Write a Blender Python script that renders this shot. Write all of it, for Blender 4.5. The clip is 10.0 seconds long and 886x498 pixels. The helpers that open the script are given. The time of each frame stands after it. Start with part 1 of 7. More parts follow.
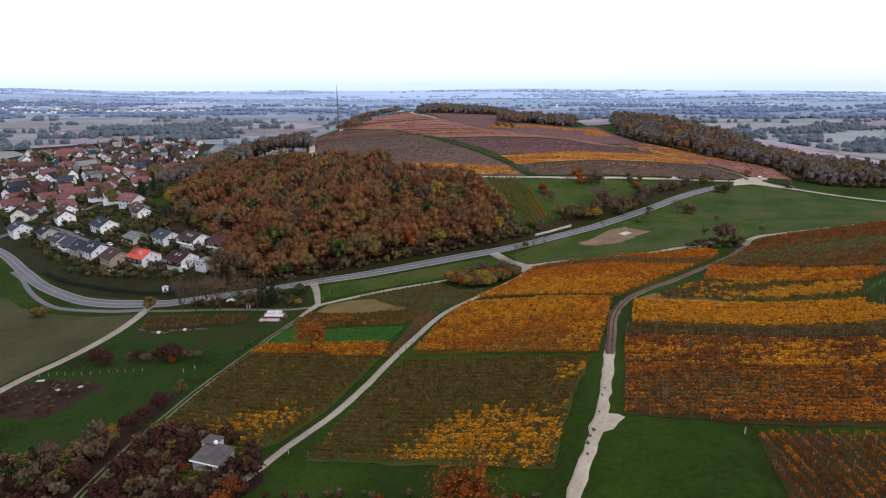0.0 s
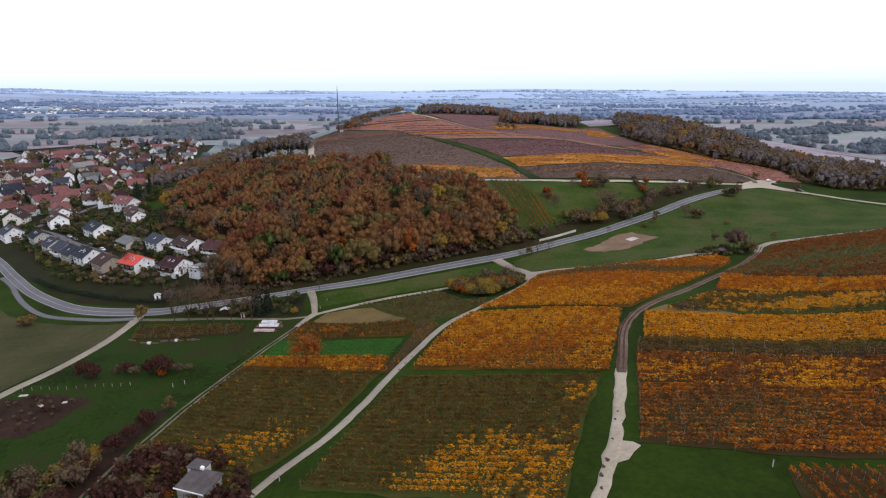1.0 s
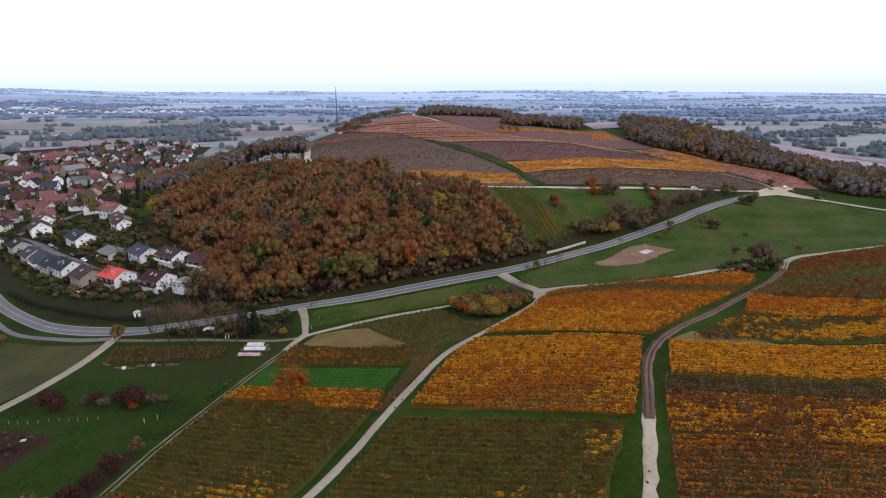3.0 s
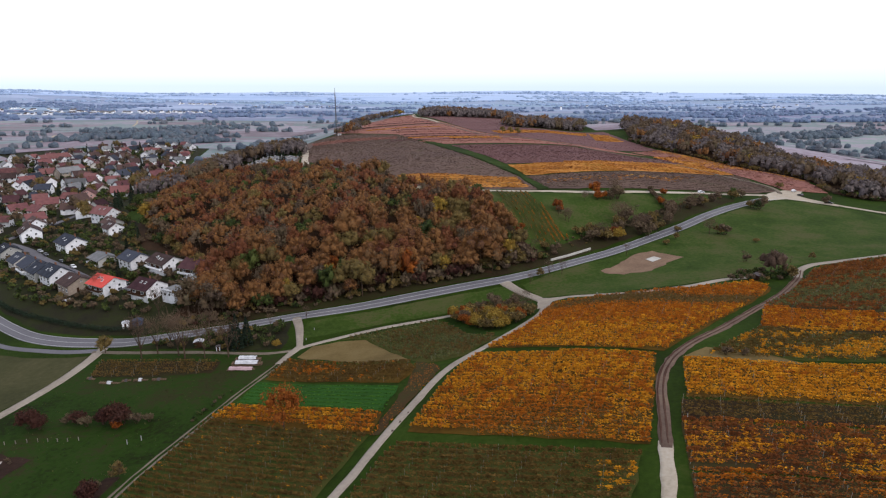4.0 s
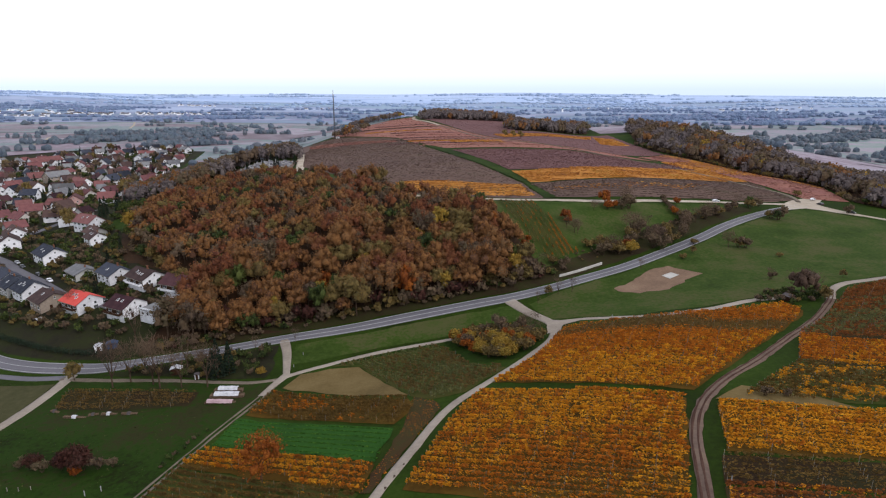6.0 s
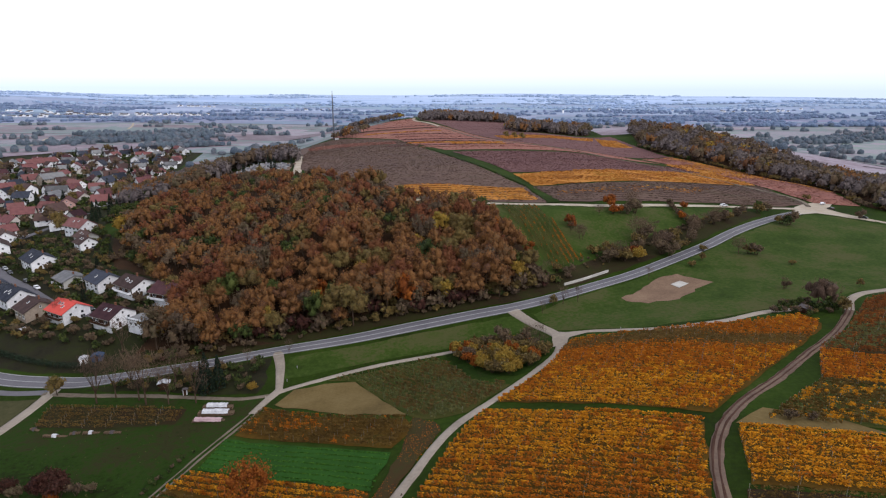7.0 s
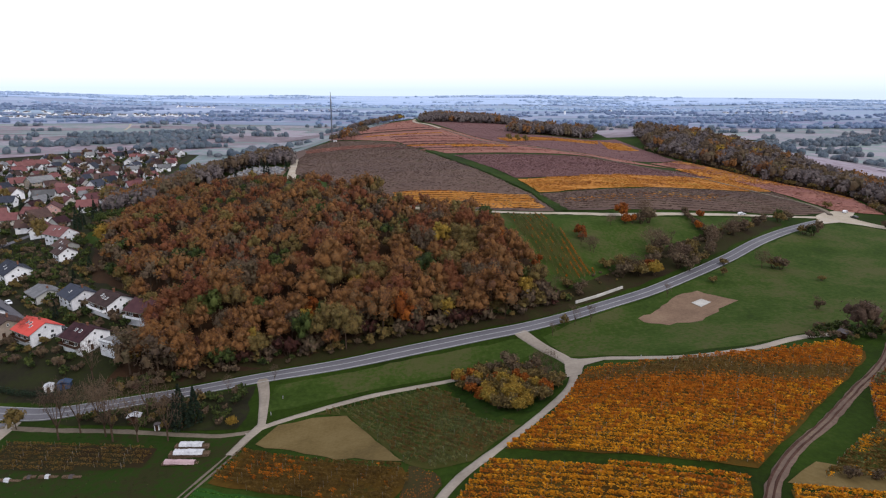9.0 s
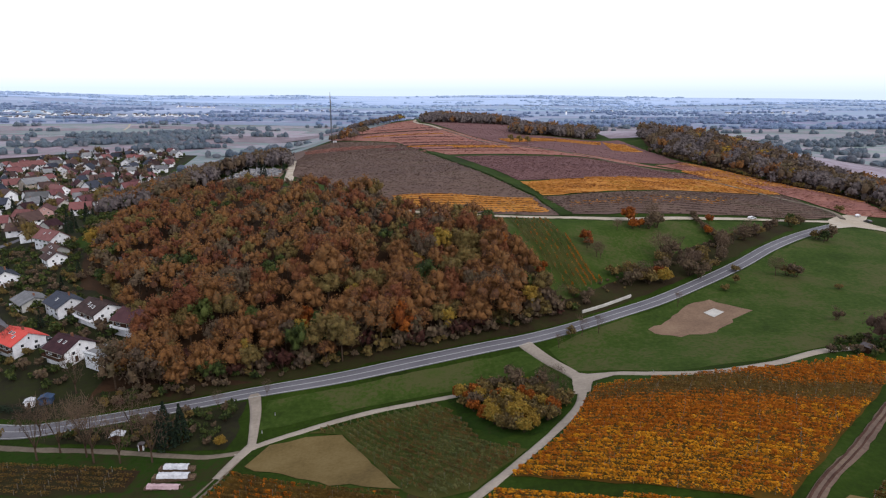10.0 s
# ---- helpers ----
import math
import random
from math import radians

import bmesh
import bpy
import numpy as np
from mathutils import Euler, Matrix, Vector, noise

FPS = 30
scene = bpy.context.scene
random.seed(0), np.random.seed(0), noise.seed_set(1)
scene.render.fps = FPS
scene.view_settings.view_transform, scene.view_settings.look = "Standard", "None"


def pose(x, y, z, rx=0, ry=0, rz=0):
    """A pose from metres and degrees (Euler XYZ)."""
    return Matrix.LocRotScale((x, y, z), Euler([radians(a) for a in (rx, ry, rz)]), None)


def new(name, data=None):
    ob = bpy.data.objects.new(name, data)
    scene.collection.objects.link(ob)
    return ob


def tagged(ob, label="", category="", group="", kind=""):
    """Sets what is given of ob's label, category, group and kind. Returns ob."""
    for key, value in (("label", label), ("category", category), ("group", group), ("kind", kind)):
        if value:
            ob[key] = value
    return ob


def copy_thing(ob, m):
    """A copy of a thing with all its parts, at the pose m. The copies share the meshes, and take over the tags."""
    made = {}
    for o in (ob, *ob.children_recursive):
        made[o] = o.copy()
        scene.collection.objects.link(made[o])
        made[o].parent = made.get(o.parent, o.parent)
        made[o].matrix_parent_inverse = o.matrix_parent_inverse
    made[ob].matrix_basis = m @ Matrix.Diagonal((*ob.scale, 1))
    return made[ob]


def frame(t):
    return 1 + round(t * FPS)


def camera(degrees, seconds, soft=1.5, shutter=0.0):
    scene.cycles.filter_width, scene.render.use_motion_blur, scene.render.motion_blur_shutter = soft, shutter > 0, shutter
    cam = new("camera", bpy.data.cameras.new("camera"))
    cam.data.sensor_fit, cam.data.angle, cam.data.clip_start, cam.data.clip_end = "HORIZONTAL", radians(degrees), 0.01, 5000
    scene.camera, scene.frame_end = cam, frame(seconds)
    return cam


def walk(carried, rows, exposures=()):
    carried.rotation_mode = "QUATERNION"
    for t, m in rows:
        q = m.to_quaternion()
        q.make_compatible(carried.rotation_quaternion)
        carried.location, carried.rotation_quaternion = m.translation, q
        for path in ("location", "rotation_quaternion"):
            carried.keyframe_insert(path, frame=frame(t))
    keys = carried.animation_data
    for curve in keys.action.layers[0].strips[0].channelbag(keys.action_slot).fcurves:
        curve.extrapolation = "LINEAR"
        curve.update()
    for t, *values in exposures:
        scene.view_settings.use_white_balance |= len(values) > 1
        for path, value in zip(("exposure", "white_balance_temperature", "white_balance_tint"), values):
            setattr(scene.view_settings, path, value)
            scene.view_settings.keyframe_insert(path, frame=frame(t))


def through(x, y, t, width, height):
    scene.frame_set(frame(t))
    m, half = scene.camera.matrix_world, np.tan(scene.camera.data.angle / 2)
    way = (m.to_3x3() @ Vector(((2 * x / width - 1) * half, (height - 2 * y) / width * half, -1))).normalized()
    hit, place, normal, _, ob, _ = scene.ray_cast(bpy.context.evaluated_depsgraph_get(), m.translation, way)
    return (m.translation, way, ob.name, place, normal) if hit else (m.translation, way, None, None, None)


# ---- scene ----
cam = camera(72.9, 10.0, soft=1.2)
METRES, EYE, TILT, LEAN, TURN = 100.0, 100.0, -15.3, 0.0, 0.0
ROWS = [
    (0.0, 0.0, 0.0, 0.0, 0.0, 0.0, 0.0),
    (0.5, -0.0005, 0.0462, 0.0146, 0.06, 0.02, -0.03),
    (1.0, -0.0013, 0.0909, 0.029, 0.1, 0.02, -0.05),
    (1.5, -0.0021, 0.1391, 0.044, 0.12, 0.03, -0.08),
    (2.0, -0.0032, 0.1851, 0.0587, 0.14, 0.05, -0.11),
    (2.5, -0.0041, 0.2339, 0.0735, 0.14, 0.06, -0.14),
    (4.0, -0.0062, 0.3778, 0.1165, 0.16, 0.16, -0.18),
    (4.5, -0.0067, 0.427, 0.1317, 0.17, 0.2, -0.19),
    (5.0, -0.0072, 0.4746, 0.1453, 0.19, 0.26, -0.22),
    (5.5, -0.0079, 0.524, 0.16, 0.19, 0.29, -0.25),
    (7.0, -0.0106, 0.668, 0.2025, 0.2, 0.39, -0.33),
    (7.5, -0.0118, 0.7151, 0.2161, 0.2, 0.42, -0.36),
    (8.0, -0.0126, 0.7646, 0.2301, 0.21, 0.44, -0.39),
    (8.5, -0.0131, 0.8124, 0.2436, 0.24, 0.45, -0.4),
    (9.0, -0.0138, 0.8621, 0.2576, 0.25, 0.47, -0.42),
    (9.5, -0.0141, 0.9097, 0.2704, 0.28, 0.48, -0.43),
    (10.0, -0.0152, 0.9585, 0.2843, 0.32, 0.48, -0.46),
]
walk(cam, [(t, pose(0, 0, EYE, TILT, LEAN, TURN) @ pose(METRES * x, METRES * y, METRES * z, 90 + pitch, roll, yaw)) for t, x, y, z, yaw, pitch, roll in ROWS],
     exposures=[(0.0, 0.0, 6350, 15), (10.0, 0.0, 6350, 15)])

# ---------- overcast daylight ----------
world = bpy.data.worlds.new("overcast_sky")
scene.world = world
world.use_nodes = True
wn, wl = world.node_tree.nodes, world.node_tree.links
wn.clear()
sky = wn.new("ShaderNodeTexSky")
sky.sky_type, sky.sun_disc = "NISHITA", False
sky.sun_elevation, sky.sun_rotation = radians(38), radians(130)
sky_low = wn.new("ShaderNodeBackground")
sky_low.inputs["Strength"].default_value = 0.06
wl.new(sky.outputs[0], sky_low.inputs["Color"])
# a closed cloud deck, a little bluer towards the horizon
way = wn.new("ShaderNodeTexCoord")
split = wn.new("ShaderNodeSeparateXYZ")
wl.new(way.outputs["Generated"], split.inputs[0])
deck = wn.new("ShaderNodeValToRGB")
deck.color_ramp.elements[0].position, deck.color_ramp.elements[0].color = 0.0, (0.64, 0.80, 0.93, 1)
deck.color_ramp.elements[1].position, deck.color_ramp.elements[1].color = 0.13, (0.98, 1.0, 1.03, 1)
middle = deck.color_ramp.elements.new(0.035)
middle.color = (0.85, 0.965, 1.01, 1)
wl.new(split.outputs["Z"], deck.inputs["Fac"])
clouds = wn.new("ShaderNodeBackground")
clouds.inputs["Strength"].default_value = 0.95
wl.new(deck.outputs["Color"], clouds.inputs["Color"])
both = wn.new("ShaderNodeAddShader")
wl.new(sky_low.outputs[0], both.inputs[0])
wl.new(clouds.outputs[0], both.inputs[1])
sky_out = wn.new("ShaderNodeOutputWorld")
wl.new(both.outputs[0], sky_out.inputs["Surface"])

sun = new("sun", bpy.data.lights.new("sun", "SUN"))
sun.data.energy, sun.data.angle, sun.data.color = 1.3, radians(20), (1.0, 0.96, 0.9)
sun.matrix_world = pose(0, 0, 300, 52, 0, 50)

# ---------- the lie of the land ----------
ROAD_X = [-420, -240, -190, -150, -110, -60, 28, 75, 140, 205, 300, 500]
ROAD_Y = [330, 318, 290, 264, 255, 263, 289, 315, 357, 398, 430, 450]
# heights of the land: a row for each easting, from the near fields over the road to the far end of the hill
EAST = [-420, -260, -150, -75, -15, 45, 110, 200, 270, 340]
BEYOND_ROAD = [-260, -150, -75, -8, 14, 75, 130, 280, 500, 820, 1000]
HEIGHTS = [
    [-3.9, 0.6, 2.0, 4.6, 5.4, 4.7, 5.0, 6.0, 5.0, 6.0, 6.0],
    [2.0, 0.0, -1.0, 0.0, 1.5, 8.1, 11.5, 14.0, 9.0, 8.0, 8.0],
    [10.0, 4.0, 2.4, 2.1, 6.9, 16.6, 27.3, 41.0, 32.0, 37.0, 35.0],
    [19.0, 9.8, 8.3, 7.9, 9.1, 28.4, 38.0, 44.0, 41.0, 46.0, 46.5],
    [28.0, 20.8, 19.0, 11.1, 15.1, 33.6, 44.0, 46.2, 45.0, 51.0, 50.0],
    [37.4, 31.3, 27.4, 19.9, 22.9, 40.5, 43.0, 47.5, 46.5, 50.0, 47.0],
    [43.6, 32.0, 28.5, 27.4, 30.5, 43.0, 44.5, 46.8, 47.0, 45.0, 42.0],
    [46.6, 38.9, 30.1, 32.7, 34.5, 38.0, 38.5, 38.5, 41.0, 34.0, 30.0],
    [46.3, 40.4, 32.5, 31.8, 32.6, 34.0, 33.5, 48.0, 49.0, 30.0, 24.0],
    [45.9, 41.5, 35.6, 30.5, 30.0, 29.0, 26.0, 35.0, 33.0, 24.0, 18.0],
]


def glide(xs, ys, x):
    """A smooth curve through the stations."""
    xs, ys = np.asarray(xs, float), np.asarray(ys, float)
    x = np.clip(np.asarray(x, float), xs[0], xs[-1])
    gap = np.diff(xs)
    d = np.diff(ys) / gap
    m = np.concatenate([[d[0]], (d[1:] * gap[:-1] + d[:-1] * gap[1:]) / (xs[2:] - xs[:-2]), [d[-1]]])
    i = np.clip(np.searchsorted(xs, x, side="right") - 1, 0, len(xs) - 2)
    h = xs[i + 1] - xs[i]
    t = (x - xs[i]) / h
    return (2 * t**3 - 3 * t**2 + 1) * ys[i] + (t**3 - 2 * t**2 + t) * h * m[i] + (3 * t**2 - 2 * t**3) * ys[i + 1] + (t**3 - t**2) * h * m[i + 1]


def shares(xs, x):
    return np.stack([glide(xs, np.eye(len(xs))[k], x) for k in range(len(xs))], -1)


def step(a, b, x):
    t = np.clip((x - a) / (b - a), 0, 1)
    return t * t * (3 - 2 * t)


def heights(x, y):
    x, y = np.atleast_1d(np.asarray(x, float)), np.atleast_1d(np.asarray(y, float))
    v = y - glide(ROAD_X, ROAD_Y, x)
    z = np.einsum("ni,ij,nj->n", shares(EAST, x), np.array(HEIGHTS), shares(BEYOND_ROAD, v))
    plain = 5 + 3 * np.sin(x / 310 + 1) * np.sin(y / 420)
    k = np.maximum.reduce([step(340, 620, x), step(420, 760, -x), step(1020, 1480, v), step(500, 1200, -v)])
    round_way = np.arctan2(x, y)
    ridge = 52 + 9 * np.sin(round_way * 7 + 0.5) + 5 * np.sin(round_way * 17)
    return z * (1 - k) + plain * k + step(2900, 4750, np.hypot(x, y)) * ridge


def ground_z(x, y):
    return float(heights(x, y)[0])


# ---------- materials ----------
def lin(code, k=1.0):
    """A linear colour from a hex code, k times as light."""
    v = [int(code[i:i + 2], 16) / 255 for i in (0, 2, 4)]
    return tuple(k * (c / 12.92 if c <= 0.04045 else ((c + 0.055) / 1.055) ** 2.4) for c in v)


def ramp_node(nt, colours, fac=None, spots=None):
    r = nt.nodes.new("ShaderNodeValToRGB")
    e = r.color_ramp.elements
    for i, c in enumerate(colours):
        at = spots[i] if spots else i / max(1, len(colours) - 1)
        if i < 2:
            el = e[i]
            el.position = at
        else:
            el = e.new(at)
        el.color = (*c, 1)
    if fac is not None:
        nt.links.new(fac, r.inputs["Fac"])
    return r


def math_node(nt, op, a, b):
    n = nt.nodes.new("ShaderNodeMath")
    n.operation = op
    for k, v in enumerate((a, b)):
        if isinstance(v, (int, float)):
            n.inputs[k].default_value = v
        else:
            nt.links.new(v, n.inputs[k])
    return n.outputs[0]


def noise_node(nt, where, scale, detail=4.0, rough=0.6, stretch=None):
    n = nt.nodes.new("ShaderNodeTexNoise")
    n.inputs["Scale"].default_value, n.inputs["Detail"].default_value, n.inputs["Roughness"].default_value = scale, detail, rough
    if stretch:
        m = nt.nodes.new("ShaderNodeMapping")
        m.inputs["Scale"].default_value, m.inputs["Rotation"].default_value = stretch[0], (0, 0, radians(stretch[1]))
        nt.links.new(where, m.inputs["Vector"])
        where = m.outputs[0]
    nt.links.new(where, n.inputs["Vector"])
    return n.outputs["Fac"]


def blank(name):
    m = bpy.data.materials.new(name)
    m.use_nodes = True
    nt = m.node_tree
    return m, nt, nt.nodes["Principled BSDF"]


def surface(name, colours, big=0.05, small=1.5, rough=0.9, bump=0.3, grain=0.05, local=False, metal=0.0, stretch=None, specular=0.06, per_object=0.0):
    """A weathered surface: stains at one scale, grain at another, fine relief."""
    m, nt, p = blank(name)
    if local:
        where = nt.nodes.new("ShaderNodeTexCoord").outputs["Object"]
    else:
        where = nt.nodes.new("ShaderNodeNewGeometry").outputs["Position"]
    a = noise_node(nt, where, big, 5, 0.6, stretch)
    b = noise_node(nt, where, small, 4, 0.65, stretch)
    mix = math_node(nt, "ADD", math_node(nt, "MULTIPLY", a, 0.62), math_node(nt, "MULTIPLY", b, 0.38))
    if per_object:
        rnd = nt.nodes.new("ShaderNodeObjectInfo").outputs["Random"]
        mix = math_node(nt, "ADD", mix, math_node(nt, "MULTIPLY", math_node(nt, "SUBTRACT", rnd, 0.5), per_object))
    n = len(colours)
    r = ramp_node(nt, colours, mix, [0.32 + 0.36 * i / max(1, n - 1) for i in range(n)])
    nt.links.new(r.outputs[0], p.inputs["Base Color"])
    p.inputs["Roughness"].default_value, p.inputs["Metallic"].default_value = rough, metal
    p.inputs["Specular IOR Level"].default_value = specular
    if bump:
        bn = nt.nodes.new("ShaderNodeBump")
        bn.inputs["Strength"].default_value, bn.inputs["Distance"].default_value = bump, grain
        nt.links.new(b, bn.inputs["Height"])
        nt.links.new(bn.outputs[0], p.inputs["Normal"])
    return m


def leafy(name, colours, own=0.5, through=0.2, tone=False, patch=0.0, leaf=1.9):
    """Leaves: each tree has its own hue, each clump a little of its own."""
    m, nt, p = blank(name)
    if tone:
        at = nt.nodes.new("ShaderNodeAttribute")
        at.attribute_name = "tone"
        tree = at.outputs["Fac"]
    else:
        tree = nt.nodes.new("ShaderNodeObjectInfo").outputs["Random"]
    clump = nt.nodes.new("ShaderNodeNewGeometry").outputs["Random Per Island"]
    mix = math_node(nt, "ADD", math_node(nt, "MULTIPLY", tree, own), math_node(nt, "MULTIPLY", clump, 1 - own))
    if leaf:
        # leaves and gaps within a clump
        fine = noise_node(nt, nt.nodes.new("ShaderNodeNewGeometry").outputs["Position"], leaf, 6, 0.75)
        mix = math_node(nt, "ADD", mix, math_node(nt, "MULTIPLY", math_node(nt, "SUBTRACT", fine, 0.5), 2.0))
        relief = nt.nodes.new("ShaderNodeBump")
        relief.inputs["Strength"].default_value, relief.inputs["Distance"].default_value = 1.0, 0.9 / leaf
        nt.links.new(fine, relief.inputs["Height"])
        nt.links.new(relief.outputs[0], p.inputs["Normal"])
    if patch:
        spot = noise_node(nt, nt.nodes.new("ShaderNodeNewGeometry").outputs["Position"], 0.35, 4, 0.6)
        spot = math_node(nt, "ADD", math_node(nt, "MULTIPLY", math_node(nt, "SUBTRACT", spot, 0.5), 2.4), 0.5)
        mix = math_node(nt, "ADD", math_node(nt, "MULTIPLY", mix, 1 - patch), math_node(nt, "MULTIPLY", spot, patch))
    r = ramp_node(nt, colours, mix, [0.12 + 0.76 * i / max(1, len(colours) - 1) for i in range(len(colours))])
    nt.links.new(r.outputs[0], p.inputs["Base Color"])
    p.inputs["Roughness"].default_value, p.inputs["Specular IOR Level"].default_value = 0.75, 0.15
    t = nt.nodes.new("ShaderNodeBsdfTranslucent")
    nt.links.new(r.outputs[0], t.inputs["Color"])
    mx = nt.nodes.new("ShaderNodeMixShader")
    mx.inputs[0].default_value = through
    nt.links.new(p.outputs[0], mx.inputs[1])
    nt.links.new(t.outputs[0], mx.inputs[2])
    nt.links.new(mx.outputs[0], nt.nodes["Material Output"].inputs["Surface"])
    return m


def patchwork(name, colours, big=0.02):
    """Many fields in one sheet: each island has its own crop."""
    m, nt, p = blank(name)
    isl = nt.nodes.new("ShaderNodeNewGeometry").outputs["Random Per Island"]
    where = nt.nodes.new("ShaderNodeNewGeometry").outputs["Position"]
    n = noise_node(nt, where, big, 5, 0.6)
    mix = math_node(nt, "ADD", isl, math_node(nt, "MULTIPLY", math_node(nt, "SUBTRACT", n, 0.5), 0.7))
    fine = noise_node(nt, where, big * 6, 6, 0.75)
    mix = math_node(nt, "ADD", mix, math_node(nt, "MULTIPLY", math_node(nt, "SUBTRACT", fine, 0.5), 0.5))
    r = ramp_node(nt, colours, mix)
    nt.links.new(r.outputs[0], p.inputs["Base Color"])
    p.inputs["Roughness"].default_value = 0.95
    return m


M = {}
# green darkened a little, standing in for lens vignetting
M["meadow"] = surface("meadow", [lin("1a2409", 0.88), lin("212f0a", 0.88), lin("2a3c0e", 0.88), lin("39411a", 0.88)], 0.03, 0.8, 0.95, 0.5, 0.15)
M["olive_meadow"] = surface("olive_meadow", [lin("20290e"), lin("293812"), lin("324217"), lin("454528"), lin("3a441e")], 0.035, 0.7, 0.95, 0.5, 0.15)
M["dry_meadow"] = surface("dry_meadow", [lin("2e2f1c"), lin("3b3b25"), lin("48442e")], 0.04, 0.6, 0.95, 0.5, 0.15)
M["tan_grass"] = surface("tan_grass", [lin("4c4028"), lin("605132"), lin("6c5d3e")], 0.08, 1.2, 0.95, 0.4, 0.1)
M["vine_soil"] = surface("vine_soil", [lin("2a2116"), lin("3a2b1a"), lin("34311a"), lin("463420")], 0.06, 0.9, 0.95, 0.5, 0.1)
M["green_soil"] = surface("green_soil", [lin("2a3212"), lin("353e18"), lin("423f1e"), lin("303a16")], 0.06, 0.9, 0.95, 0.5, 0.1)
M["dark_soil"] = surface("dark_soil", [lin("221a12"), lin("2e2216"), lin("2a2816"), lin("382a1b")], 0.06, 0.9, 0.95, 0.5, 0.1)
# a dark meadow, darkened further to imitate vignetting at the lower left
M["dark_meadow"] = surface("dark_meadow", [lin("1a190c", 0.8), lin("1c2609", 0.8), lin("243a0d", 0.8), lin("302e19", 0.8), lin("1e2c0b", 0.8)], 0.028, 0.7, 0.95, 0.5, 0.15)
M["litter"] = surface("vine_litter", [lin("3c2e12", 0.7), lin("503a14", 0.7), lin("5e4618", 0.7), lin("413e1a", 0.7)], 0.08, 0.9, 0.95, 0.5, 0.1)
M["garden"] = surface("garden_ground", [lin("1a1a12"), lin("242218"), lin("262a14"), lin("302c20")], 0.06, 0.6, 0.95, 0.5, 0.2)
M["brush"] = surface("bramble_ground", [lin("1f1612"), lin("2e211b"), lin("3b2a24")], 0.1, 0.9, 0.95, 0.5, 0.3)
M["crop"] = surface("crop", [lin("1c340f"), lin("234416"), lin("2a4e1a")], 0.08, 1.5, 0.9, 0.5, 0.2)
M["wood_floor"] = surface("wood_floor", [lin("271d15"), lin("34261a"), lin("422c1c")], 0.05, 0.8, 0.95, 0.5, 0.2)
M["bank"] = surface("bank_ground", [lin("211b12"), lin("2c2417"), lin("2a2b15"), lin("362b1c")], 0.08, 0.9, 0.95, 0.5, 0.2)
M["asphalt"] = surface("asphalt", [lin("545257"), lin("605e62"), lin("6a686c")], 0.05, 2.0, 0.8, 0.2, 0.02)
M["concrete_path"] = surface("concrete_path", [lin("746b60"), lin("8a8074"), lin("9a9184")], 0.06, 1.0, 0.9, 0.3, 0.03)
M["earth_path"] = surface("earth_path", [lin("4e4038"), lin("625248"), lin("72624f")], 0.08, 1.0, 0.95, 0.4, 0.05)
M["lane_dirt"] = surface("lane_dirt", [lin("524a40"), lin("665c50"), lin("746a5e")], 0.08, 1.0, 0.95, 0.4, 0.05)
M["rut"] = surface("rut_mud", [lin("33231c"), lin("443028"), lin("544036")], 0.15, 1.5, 0.85, 0.4, 0.04)
M["gravel"] = surface("gravel", [lin("857a68"), lin("9e9383"), lin("aca396")], 0.1, 1.2, 0.95, 0.4, 0.05)
M["bare_earth"] = surface("bare_earth", [lin("5c4a3d"), lin("725d4c"), lin("816c58")], 0.08, 1.2, 0.95, 0.4, 0.06)
M["white_paint"] = surface("white_paint", [lin("8e8e8c"), lin("a6a6a4")], 0.3, 3.0, 0.7, 0.05, 0.01)
M["bark"] = surface("bark", [lin("2e241c"), lin("4a3c30"), lin("5c5044")], 0.6, 4.0, 0.9, 0.5, 0.05, local=True)


# ---------- mesh helpers ----------
def ripple(x, y, size, seed):
    """Soft random patches of about that size, between -1 and 1."""
    r = np.random.default_rng(seed)
    out = 0.0
    for k in range(7):
        a, q, w = r.uniform(0, 6.283), r.uniform(0, 6.283), r.uniform(0.6, 1.9)
        out = out + np.sin((x * math.cos(a) + y * math.sin(a)) * w * 3.1 / size + q + 1.3 * np.sin(y * w / size + q))
    return out / 3.2


